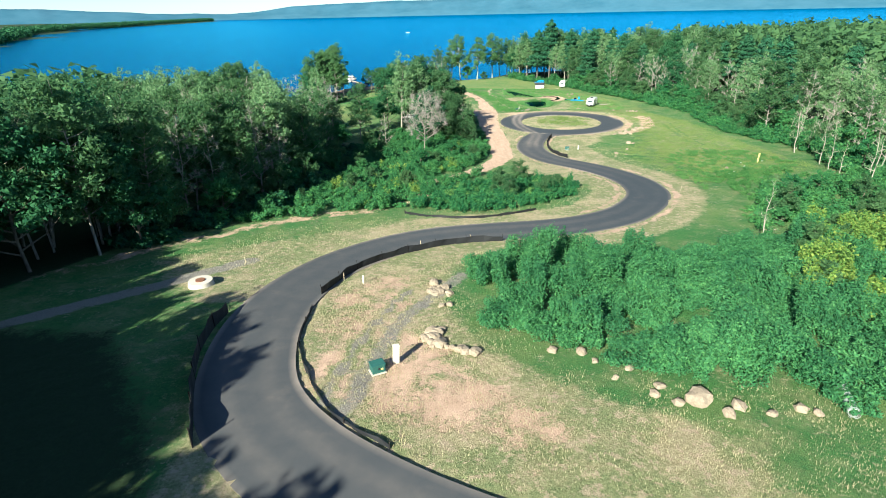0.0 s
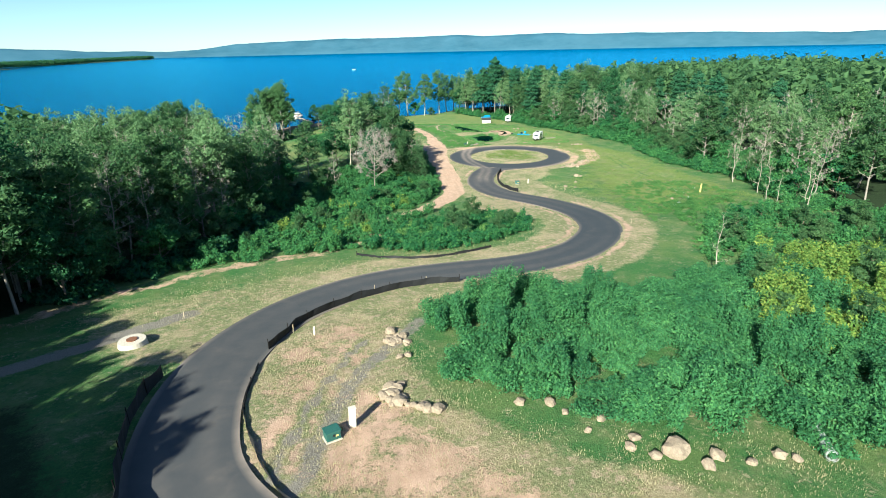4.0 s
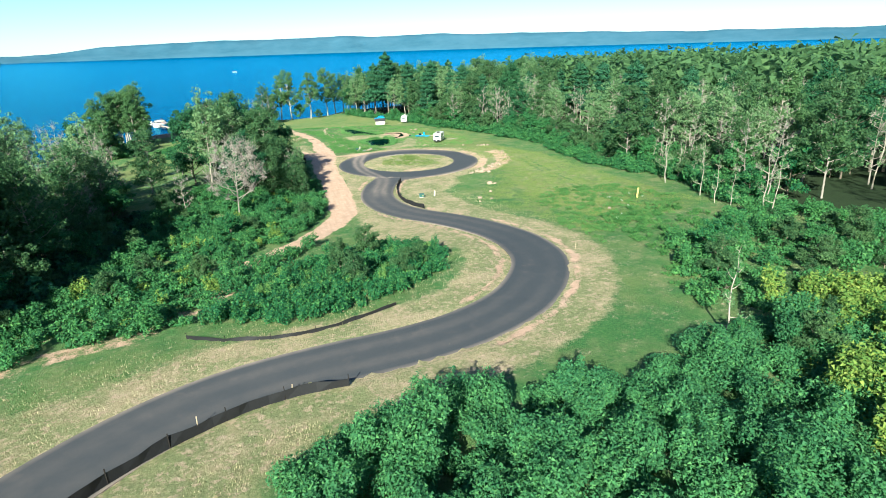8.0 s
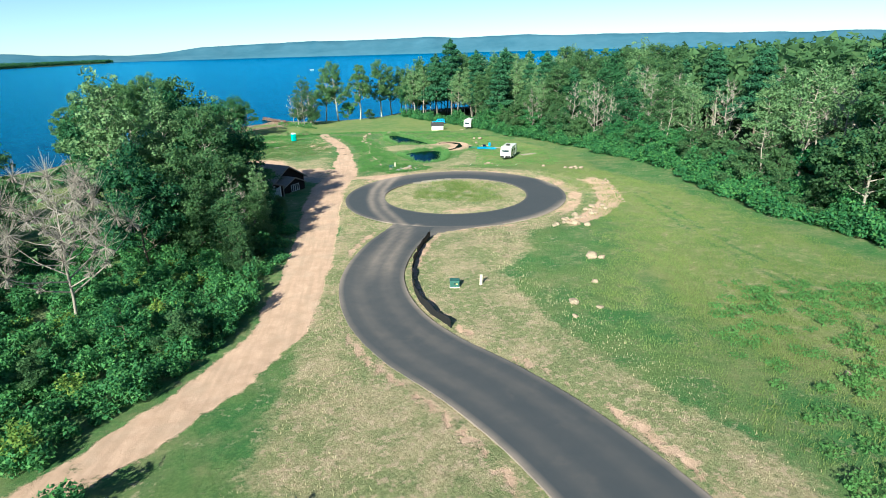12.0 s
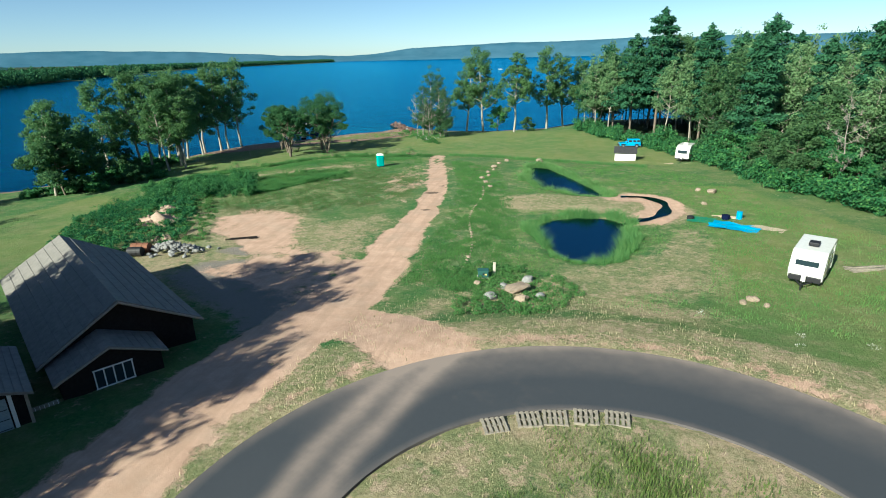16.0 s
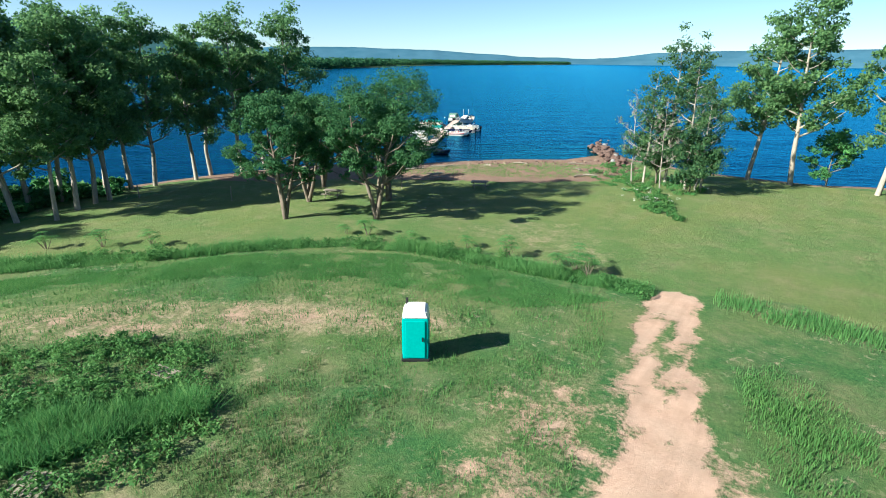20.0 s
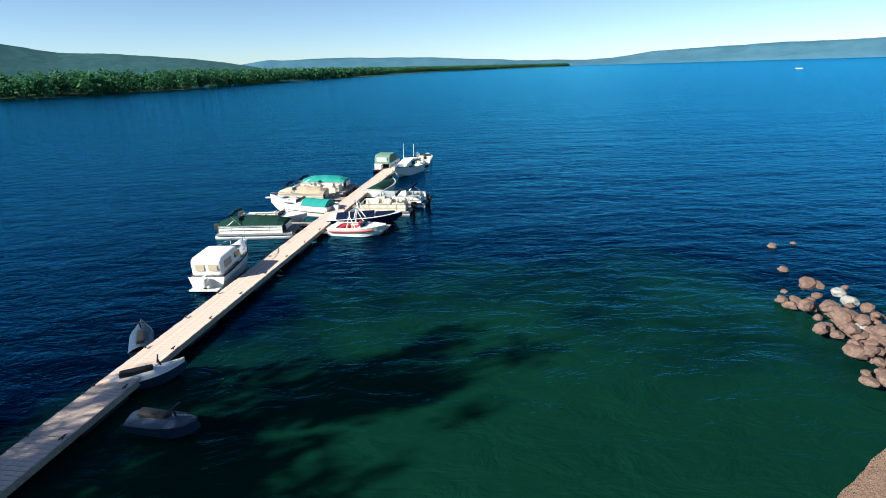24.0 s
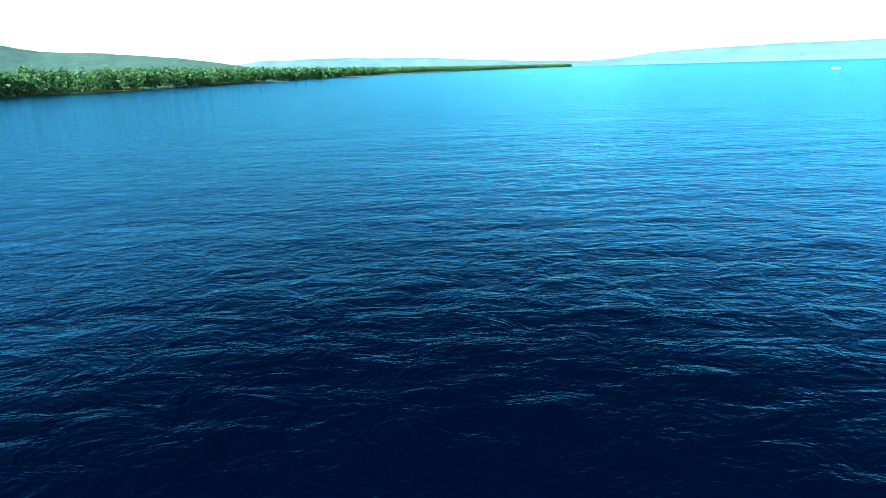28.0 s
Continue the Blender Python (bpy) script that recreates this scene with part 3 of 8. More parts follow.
    dirt = np.where((Y > 240) & (Y < 253), dirt * (1 - 0.5 * (1 - smooth01(dl, 0.15, 0.6)) * smooth01(Y, 239, 245)), dirt)
    dirt = np.maximum(dirt, 0.42 * smooth01(inside([(5.5, 236), (5.5, 242), (8, 247), (13, 246), (15, 240), (16, 233), (10, 231)], X, Y), -2, 2.5))
    dirt = np.maximum(dirt, 0.28 * smooth01(inside([(14, 178), (20, 180), (23, 188), (21, 196), (19, 204), (14, 208), (10, 200)], X, Y), -1.5, 2))
    dry = np.maximum(dry, 0.3 * smooth01(inside([(17, 184), (46, 178), (58, 190), (48, 240), (26, 246), (14, 232), (2, 236), (-4, 226), (10, 214)], X, Y), -3, 4))
    dry = np.maximum(dry, 0.36 * smooth01(inside([(-18, 208), (4, 206), (12, 212), (13, 224), (5, 234), (-4, 238), (-16, 228)], X, Y), -3, 4))
    dirt = np.maximum(dirt, 0.47 * smooth01(inside([(8, 214), (12, 213), (13, 226), (10, 238), (5, 241), (4, 231), (6, 222)], X, Y), -2, 2))
    dirt = np.maximum(dirt, 0.42 * smooth01(inside([(-18, 231), (-13, 236.5), (-7.4, 241.3), (-0.3, 245), (0, 243), (-3.6, 241), (-9, 236), (-16, 230)], X, Y), -1.5, 1.5))
    dirt = np.maximum(dirt, 0.62 * smooth01(inside([(-10, 30), (-10, 45), (-4, 52), (-2, 44), (-1, 37), (3, 31), (8, 26), (4, 22), (-4, 26)], X, Y), -2, 3))
    dirt = np.maximum(dirt, 0.5 * smooth01(inside([(30, 148.8), (35, 147.9), (39, 149), (37, 150.5), (32, 150.8)], X, Y), -1, 1))
    dry = np.maximum(dry, 0.4 * smooth01(inside(LAWN_PATCH, X, Y), -2, 2))
    dc, _ = along(CREEK, X, Y)
    dirt = np.maximum(dirt, 0.9 * (1 - smooth01(dc, 1.7, 3.0)))
    dpatch = np.hypot((X - 8.5) / 1.2, (Y - 254.5) / 1.6)
    dirt = np.maximum(dirt, 1 - smooth01(dpatch, 0.9, 1.4))
    gravel = smooth01(inside([(12, 172), (14, 182), (6, 192), (-1, 189), (-2, 184), (10, 176)], X, Y), -1.5, 2) * 0.72
    wet = np.zeros_like(X)
    for wx, wy, wr in ((12.6, 221.3, 0.9), (14.6, 219.6, 1.1), (16, 210.2, 0.8), (15, 224.4, 0.6)):
        wet = np.maximum(wet, 0.8 * (1 - smooth01(np.hypot((X - wx) / 1.3, Y - wy), wr * 0.3, wr * 1.2)))
    gravel = np.maximum(gravel, 0.66 * smooth01(inside([(-1.5, 191.5), (0.7, 194.4), (4, 194), (2.6, 190.4)], X, Y), -0.8, 0.8))
    # tyre marks over the dry slope
    for line, width in (([(-6.2, 26), (-5.7, 28.1), (-4.9, 32.1), (-4, 36.7), (-2.9, 40), (-1.2, 43), (2, 49)], 0.75), ([(-7.4, 28), (-7, 30.7), (-6, 36), (-5, 40), (-3, 45)], 0.45)):
        dm, _ = along(line, X, Y)
        mark = 1 - smooth01(dm, width * 0.7, width * 1.4)
        gravel = np.maximum(gravel, 0.62 * mark)
        dirt = dirt * (1 - 0.7 * mark)
    # old drive under the trees, and the lane along the foot of the wood
    gravel = np.maximum(gravel, 0.36 * smooth01(inside([(-20.6, 31.6), (-17.5, 25.4), (-14.4, 20), (-11, 6), (-60, 6), (-60, 22), (-28.3, 29.5)], X, Y), -0.8, 0.8))
    dd, _ = along([(-60, 20), (-44, 31.5), (-34, 40.2), (-26.5, 47), (-20, 54)], X, Y)
    gravel = np.maximum(gravel, 0.75 * (1 - smooth01(dd, 0.7, 1.6)))
    sand = (1 - smooth01(shore, 19, 26)) * (shore > -8) * smooth01(inside([(-60, 262), (-43, 264), (-30, 274), (-22, 278.5), (-14, 282), (-8, 288), (-6, 300), (-13, 314), (-24, 328), (-60, 320)], X, Y), -2, 1.5)
    sand = np.maximum(sand, (1 - smooth01(shore, 0.8, 2.2)) * (shore > -8))
    lawn = smooth01(inside([(-42, 232), (-23, 239), (-18, 245.5), (-13, 251.8), (-6, 255.6), (2, 257), (8, 255.8), (14, 258.5), (30, 252), (50, 243), (60, 262), (40, 305), (10, 306), (-10, 306), (-30, 285), (-47, 270)], X, Y), -0.4, 0.6)
    lawn = np.maximum(lawn, 0.8 * smooth01(inside([(40, 176), (62, 168), (66, 190), (56, 226), (46, 226), (46, 200)], X, Y), -2, 2))
    lawn = np.maximum(lawn, 0.9 * smooth01(inside([(46, 92), (66, 105), (66, 150), (60, 172), (50, 172), (54, 150), (48, 130), (44, 112)], X, Y), -3, 3))
    lawn = np.maximum(lawn, 0.5 * path)
    lawn = np.maximum(lawn, 0.7 * smooth01(inside([(-30, 160), (-14, 168), (-8, 190), (-20, 215), (-40, 220), (-46, 190)], X, Y), -3, 3))
    for off in (-0.8, 0.8):
        dk, _ = along([(p + off, q) for p, q in MEADOW_TRACK], X, Y)
        lawn = lawn * (1 - 0.75 * (1 - smooth01(dk, 0.15, 0.55)))
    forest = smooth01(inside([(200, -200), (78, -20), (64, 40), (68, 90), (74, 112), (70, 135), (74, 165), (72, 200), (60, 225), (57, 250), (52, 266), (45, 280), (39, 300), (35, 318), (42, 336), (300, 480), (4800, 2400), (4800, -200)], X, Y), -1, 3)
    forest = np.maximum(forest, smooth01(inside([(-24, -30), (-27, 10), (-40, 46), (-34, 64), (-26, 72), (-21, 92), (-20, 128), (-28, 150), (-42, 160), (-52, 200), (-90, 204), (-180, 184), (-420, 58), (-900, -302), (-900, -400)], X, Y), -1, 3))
    # tree shade painted as dark floor over the open ground by the drive
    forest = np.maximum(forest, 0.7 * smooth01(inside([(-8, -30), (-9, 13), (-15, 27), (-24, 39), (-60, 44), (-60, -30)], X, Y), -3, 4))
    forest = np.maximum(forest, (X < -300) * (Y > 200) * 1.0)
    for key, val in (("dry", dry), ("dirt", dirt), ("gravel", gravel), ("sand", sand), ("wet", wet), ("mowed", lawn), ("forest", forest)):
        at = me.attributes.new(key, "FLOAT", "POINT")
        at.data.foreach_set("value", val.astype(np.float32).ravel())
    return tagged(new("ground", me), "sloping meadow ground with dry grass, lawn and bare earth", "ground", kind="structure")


build_ground()


# ---- lake and ponds ----
def build_water():
    me = mesh_of("lake", [(-4900, 100, 0), (4900, 100, 0), (4900, 4850, 0), (-4900, 4850, 0)], [(0, 1, 2, 3)], WATER)
    tagged(new("lake_water", me), "deep blue rippled lake water", "lake", kind="structure")
    for poly, lev in ((POND_1, 3.0), (POND_2, 2.55)):
        c = curve_points(poly + poly[:1], 1.0)
        me = mesh_of("pond", [(p.x, p.y, lev) for p in c[:-1]], [tuple(range(len(c) - 1))], POND)
        tagged(new("pond_water", me), "still dark blue pond water among reeds", "pond", kind="structure")


build_water()


def build_creek():
    c = curve_points(CREEK, 0.6)
    V = []
    for i, p in enumerate(c):
        d = (c[min(i + 1, len(c) - 1)] - c[max(i - 1, 0)]).normalized()
        n = Vector((d.y, -d.x, 0)) * (0.55 + 0.2 * math.sin(i * 0.7))
        z = gz(p.x, p.y) + 0.07
        V += [(p.x + n.x, p.y + n.y, z), (p.x - n.x, p.y - n.y, z)]
    F = [(2 * i, 2 * i + 1, 2 * i + 3, 2 * i + 2) for i in range(len(c) - 1)]
    tagged(new("creek_water", mesh_of("creek", V, F, POND)), "narrow dark creek winding between the ponds", "creek", kind="structure")


build_creek()


# ---- asphalt ----
WHEEL_PATH = [(26, 176), (24.1, 170.6), (22.2, 164), (21.6, 158), (21.9, 152.4), (23.3, 146.5), (24.4, 142.4), (23.6, 138), (21.6, 131), (20.6, 124)]


def wheel_dust(x, y):
    """Dust left by wheels on the way from the dirt lane to the road."""
    d = float(along(WHEEL_PATH, np.array([x]), np.array([y]))[0][0])
    fade = 0.45 + 0.35 * float(smooth01(y, 140, 170))
    return fade * (0.8 * math.exp(-((d - 0.85) / 0.5) ** 2) + 0.35 * math.exp(-(d / 1.3) ** 2))


def ribbon(pts, half, lift, mat, name, cross=12):
    c = curve_points(pts, 1.0)
    V, D = [], []
    for i, p in enumerate(c):
        d = (c[min(i + 1, len(c) - 1)] - c[max(i - 1, 0)]).normalized()
        n = Vector((d.y, -d.x, 0))
        zc = gz(p.x, p.y)
        for k in range(-1, cross + 2):
            t = min(max(k, 0), cross) / cross * 2 - 1
            q = p + n * half * t
            z = zc * 0.5 + gz(q.x, q.y) * 0.5 + lift
            V.append((q.x, q.y, z - (0.16 if k in (-1, cross + 1) else 0)))
            D.append(wheel_dust(q.x, q.y) * float(smooth01(q.y, 122, 130)) + 0.1 + 0.05 * math.sin(i * 0.05) - 0.07 * float(smooth01(p.y, 128, 140)) + max(0, abs(t) - 0.84) * (3.4 + 1.6 * math.sin(i * 0.23 + (2 if t > 0 else 0))) + 0.15 * math.exp(-((abs(t) - 0.42) / 0.16) ** 2) * (0.6 + 0.4 * math.sin(i * 0.11)))
    w = cross + 3
    F = [(i * w + k, i * w + k + 1, (i + 1) * w + k + 1, (i + 1) * w + k) for i in range(len(c) - 1) for k in range(w - 1)]
    me = mesh_of(name, V, F, mat)
    at = me.attributes.new("dust", "FLOAT", "POINT")
    at.data.foreach_set("value", np.array(D, np.float32))
    return me


def build_roads():
    me = ribbon(ROAD, 3.05, 0.03, ASPHALT, "road")
    tagged(new("road", me), "fresh grey asphalt lane winding down the slope", "road", kind="structure")
    n, rings = 220, 30
    V, D = [], []
    for i in range(n):
        a = 2 * math.pi * i / n
        for k in range(-1, rings + 2):
            t = min(max(k, 0), rings) / rings
            r = RIN + (ROUT - RIN) * t
            V.append((RING[0] + r * math.cos(a), RING[1] + r * math.sin(a), 4.895 - (0.16 if k in (-1, rings + 1) else 0)))
            far = float(smooth01(math.sin(a), 0.3, 0.9))
            D.append(wheel_dust(*V[-1][:2]) + far * 0.75 * max(0, t - 0.35) + max(0, t - 0.88) * 3.0 + max(0, t - 0.76) * 3.4 * max(0, math.sin(a * 5 + 1.2 * math.sin(a * 3))) * (math.cos(a + 0.8) > 0.3) + max(0, 0.08 - t) * 4)
    w = rings + 3
    F = [(i * w + k, i * w + k + 1, ((i + 1) % n) * w + k + 1, ((i + 1) % n) * w + k) for i in range(n) for k in range(w - 1)]
    me = mesh_of("turning_circle", V, F, ASPHALT)
    at = me.attributes.new("dust", "FLOAT", "POINT")
    at.data.foreach_set("value", np.array(D, np.float32))
    a, b, c = Vector((26.6, 136.6)), Vector((28.6, 141.0)), Vector((37.4, 141.3))
    rim = [a * (1 - t) ** 2 + b * 2 * t * (1 - t) + c * t * t for t in [k / 16 for k in range(17)]]
    V2 = []
    for p in rim:
        d = (p - Vector(RING)).normalized() * (ROUT - 0.25) + Vector(RING)
        z = gz(p.x, p.y)
        V2 += [(p.x, p.y, z - 0.12), (p.x, p.y, z + 0.025), (d.x, d.y, 4.885)]
    F2 = [(i * 3 + k, i * 3 + k + 1, i * 3 + k + 4, i * 3 + k + 3) for i in range(16) for k in range(2)]
    flare = mesh_of("road_flare", V2, F2, ASPHALT)
    fl = flare.attributes.new("dust", "FLOAT", "POINT")
    fl.data.foreach_set("value", np.array([0.8, 0.55, 0.1] * 17, np.float32))
    tagged(new("road_flare", flare), "dusty asphalt flare where the lane meets the circle", "road", kind="structure")
    tagged(new("turning_circle", me), "round asphalt turning circle with dusty wheel tracks", "road", kind="structure")


build_roads()


# ---- far hills ----
def build_hills():
    # blue distance haze is put into the base colour of the woods
    m = Mat("haze_tinted_hills", 1.0, 0, 0.0)
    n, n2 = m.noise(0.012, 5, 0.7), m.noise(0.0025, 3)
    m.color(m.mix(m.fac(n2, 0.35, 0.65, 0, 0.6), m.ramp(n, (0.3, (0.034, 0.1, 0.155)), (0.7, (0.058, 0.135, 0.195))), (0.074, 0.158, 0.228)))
    az = [-75, -41, -35, -17, -6, 6, 13.5, 17, 19.7, 21.4, 28, 34, 42, 49, 52, 58, 63.7, 68, 72, 76, 100]
    el = [0.8, 0.9, 1.1, 1.38, 1.36, 1.3, 1.0, 0.55, 0.4, 0.45, 0.7, 1.05, 1.25, 1.2, 0.85, 1.4, 1.9, 2.0, 2.9, 3.1, 2.4]
    el = [e if a < 55 else 0.8 for a, e in zip(az, el)]
    rows = [(4150, 0.0), (4180, 0.1), (4300, 0.35), (4420, 0.75), (4520, 1.0), (4640, 0.8)]
    A = np.arange(-75, 100, 0.3)
    E = np.interp(A, az, el)
    fb = np.array([noise.fractal(Vector((a * 0.22, 3.1, 0)), 0.9, 2.1, 5) for a in A])
    V = []
    for r, k in rows:
        for j, a in enumerate(A):
            w = noise.noise(Vector((a * 0.5, r * 0.01, 7)))
            top = math.tan(radians(max(0.15, E[j] + 0.1 * fb[j]))) * 4520
            V.append((-r * math.sin(radians(a)), 100 + r * math.cos(radians(a)), max(-1, top * k * (1 + 0.25 * w * (k < 1)) + (4 if k > 0 else -1))))
    n = len(A)
    F = [(i * n + j, i * n + j + 1, (i + 1) * n + j + 1, (i + 1) * n + j) for i in range(len(rows) - 1) for j in range(n - 1)]
    tagged(new("backdrop_hills", mesh_of("backdrop_hills", V, F, m.m, smooth=True)), "wooded hills across the lake, coloured with blue distance haze", "hills", kind="structure")


build_hills()


def build_ridge():
    # dark green woods with some blue distance haze in the base colour
    m = Mat("haze_tinted_ridge", 1.0, 0, 0.0)
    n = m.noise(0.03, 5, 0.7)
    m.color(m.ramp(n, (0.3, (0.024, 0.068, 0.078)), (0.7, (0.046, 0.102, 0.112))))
    A = np.arange(50, 112, 0.4)
    E = np.interp(A, [50, 53, 58, 63.7, 68, 71, 74, 78, 90, 112], [0.3, 1.0, 1.75, 2.2, 2.35, 2.9, 3.7, 4.0, 3.2, 1.0])
    V = []
    for r, k in ((1900, -0.02), (2000, 0.3), (2150, 0.75), (2300, 1.0), (2500, 0.8)):
        for a, e in zip(A, E):
            w = noise.fractal(Vector((a * 0.3, r * 0.004, 1)), 0.9, 2.1, 4)
            V.append((-40 - r * math.sin(radians(a)), 320 + r * math.cos(radians(a)), math.tan(radians(max(0.1, e + 0.1 * w))) * 2300 * k))
    n = len(A)
    F = [(i * n + j, i * n + j + 1, (i + 1) * n + j + 1, (i + 1) * n + j) for i in range(4) for j in range(n - 1)]
    tagged(new("backdrop_ridge", mesh_of("backdrop_ridge", V, F, m.m, smooth=True)), "wooded ridge behind the bay, dark green tinted with blue haze", "hills", kind="structure")


build_ridge()


# ---- leaves and trees ----
def leaf_cloud(rng, blobs, count, size, flat=0.35, fill=0.45, shape=0.55):
    """Diamond leaf clumps on and inside uneven ellipsoids: arrays of verts and quads."""
    blobs = np.array(blobs, float)
    vol = blobs[:, 3] * blobs[:, 4] + blobs[:, 4] * blobs[:, 5] + blobs[:, 3] * blobs[:, 5]
    who = rng.choice(len(blobs), count, p=vol / vol.sum())
    d = rng.normal(size=(count, 3))
    d /= np.linalg.norm(d, axis=1)[:, None]
    r = fill + (1.08 - fill) * rng.random(count) ** 0.5
    r *= 1 + 0.18 * np.sin(d[:, 0] * 7 + who) * np.cos(d[:, 1] * 6 + d[:, 2] * 5)
    P = blobs[who, :3] + d * blobs[who, 3:6] * r[:, None]
    nrm = d * 0.6 + rng.normal(size=(count, 3)) * 0.55 + np.array([0, 0, flat])
    nrm /= np.linalg.norm(nrm, axis=1)[:, None]
    a = np.cross(nrm, rng.normal(size=(count, 3)))
    a /= np.linalg.norm(a, axis=1)[:, None] + 1e-9
    b = np.cross(nrm, a)
    s = size * (0.6 + 0.8 * rng.random(count))[:, None]
    droop = nrm * s * 0.18
    k = (0.4 + 0.6 * rng.random(count))[:, None]
    V = np.stack([P - a * s * k - b * s * shape + droop, P + a * s * 1.25, P - a * s * k + b * s * shape * 1.2 - droop], 1).reshape(-1, 3)
    return V


def tris(V):
    return np.arange(len(V)).reshape(-1, 3)


def limb_tree(rng, h, spread, base, limbs, r0, lean=0.04, blob=(0.3, 0.24), top=0.9):
    """Trunk and limbs as tapered tubes, and the places of the leaf masses at their ends."""
    lx, ly = rng.normal(0, lean, 2)
    wob = rng.normal(0, 0.12, (6, 2))
    P = [(lx * h * t + wob[i, 0] * (t > 0), ly * h * t + wob[i, 1] * (t > 0), h * top * t) for i, t in enumerate((0, 0.2, 0.4, 0.6, 0.8, 1.0))]
    specs = [(P, [r0 * 1.25, r0, r0 * 0.82, r0 * 0.6, r0 * 0.36, r0 * 0.1])]
    blobs = [(P[5][0], P[5][1], h * 0.9, spread * 0.5, spread * 0.5, h * 0.11)]
    for k in range(limbs):
        t = base + (0.92 - base) * (k + rng.random() * 0.7) / limbs
        i = min(int(t * 5), 4)
        f = t * 5 - i
        o = np.array(P[i]) * (1 - f) + np.array(P[i + 1]) * f
        a = k * 2.4 + rng.random()
        taper = 1 - 0.62 * max(0, (t - base) / (1 - base)) ** 1.3
        L = spread * taper * (0.75 + 0.5 * rng.random())
        up = L * (0.35 + 0.5 * rng.random())
        e = o + (math.cos(a) * L, math.sin(a) * L, up)
        mid = o + (math.cos(a) * L * 0.5, math.sin(a) * L * 0.5, up * 0.35)
        rr = r0 * (1 - t) * 0.55 + 0.03
        specs.append(([tuple(o), tuple(mid), tuple(e)], [rr, rr * 0.65, rr * 0.2]))
        b = spread * (blob[0] + blob[1] * rng.random()) * (0.6 + 0.4 * taper)
        blobs.append((e[0] * 0.95, e[1] * 0.95, e[2], b, b, b * 0.75))
        if rng.random() < 0.6:
            blobs.append((mid[0], mid[1], mid[2] + 0.3, b * 0.7, b * 0.7, b * 0.5))
    return specs, blobs


def make_tree(name, label, category, trunk, bark_mat, crown, leaf, group):
    root = thing(name, label, category, group=group)
    v, f = tubes(trunk, 5)
    under(root, "trunk", mesh_of("trunk", v, f, bark_mat, smooth=True))
    if crown is not None:
        under(root, "crown", mesh_of("crown", crown, tris(crown), leaf))
    return root


def tufts(rng, blobs, per):
    """Each leaf mass broken into flat tufts with gaps between them."""
    out = []
    for x, y, z, a, b, c in blobs:
        for k in range(per):
            d = rng.normal(size=3)
            d /= np.linalg.norm(d)
            q = a * (0.3 + 0.45 * rng.random())
            out.append((x + d[0] * a * 0.75, y + d[1] * b * 0.75, z + d[2] * c * 0.95, q, q * (0.7 + 0.6 * rng.random()), q * (0.45 + 0.5 * rng.random())))
    return out


def broad_tree(seed, name, label, h, spread, base, limbs, leaves, size, leaf, group, bark_mat=None, r0=0.2, blob=(0.3, 0.24), fill=0.4, per=0, stems=1):
    rng = np.random.default_rng(seed)
    specs, blobs = [], []
    for k in range(stems):
        sp, bl = limb_tree(rng, h * (1 - 0.1 * k), spread * (1 if stems == 1 else 0.75), base, limbs // stems, r0 * (1 if stems == 1 else 0.7), blob=blob, lean=0.04 if stems == 1 else 0.02)
        a, w = 2.1 * k + seed, (0.0 if stems == 1 else 0.24 * h)
        lean = lambda p: (p[0] + math.cos(a) * w * (max(0, p[2] - 0.8) / h) ** 0.8, p[1] + math.sin(a) * w * (max(0, p[2] - 0.8) / h) ** 0.8, p[2])
        specs += [([lean(p) for p in path], radii) for path, radii in sp]
        blobs += [(*lean(b[:3]), *b[3:]) for b in bl]
    if per:
        blobs = tufts(rng, blobs, per)
    return make_tree(name, label, "tree", specs, bark_mat or BARK, leaf_cloud(rng, blobs, leaves, size, fill=fill), leaf, group)


def pine_tree(seed, h, spread, leaves, size, group):
    rng = np.random.default_rng(seed)
    specs = [([(0, 0, 0), (0.05, 0, h * 0.5), (0, 0.05, h)], [0.24, 0.16, 0.03])]
    blobs = []
    tiers = 9
    for k in range(tiers):
        t = 0.3 + 0.68 * k / tiers
        R = spread * (1.02 - t) ** 0.6 * (0.4 + 0.75 * rng.random())
        for j in range(5):
            a = j * 1.257 + k * 0.7 + rng.random() * 0.5
            L = R * (0.7 + 0.5 * rng.random())
            e = (math.cos(a) * L, math.sin(a) * L, h * t + L * 0.12)
            specs.append(([(0, 0, h * t), e], [0.05, 0.015]))
            blobs.append((e[0] * 0.65, e[1] * 0.65, e[2], abs(math.cos(a)) * L * 0.4 + 0.45, abs(math.sin(a)) * L * 0.4 + 0.45, 0.62))
    blobs += [(0, 0, h * 0.96, 0.6, 0.6, h * 0.04), (0.3, 0, h * 0.9, 1.1, 0.9, h * 0.035)]
    return make_tree("pine_tree", "tall dark green white pine with layered boughs", "pine tree", specs, BARK, leaf_cloud(rng, blobs, leaves, size, 0.5, 0.2, 0.3), NEEDLE, group)


def bare_tree(seed, h, spread, limbs, label, twigs, group, mat):
    rng = np.random.default_rng(seed)
    specs, blobs = limb_tree(rng, h, spread, 0.22, limbs, 0.11)
    for b in blobs:
        for k in range(twigs):
            d = rng.normal(size=3)
            d[2] = abs(d[2]) + 0.5
            d /= np.linalg.norm(d)
            o = np.array(b[:3]) - d * b[3] * 0.4
            specs.append(([tuple(o), tuple(o + d * b[3] * (0.9 + 0.6 * rng.random()))], [0.02, 0.006]))
    sparse = leaf_cloud(rng, blobs, 130, 0.18)
    return make_tree("bare_tree", label, "tree", specs, mat, sparse, LEAF_PALE, group)


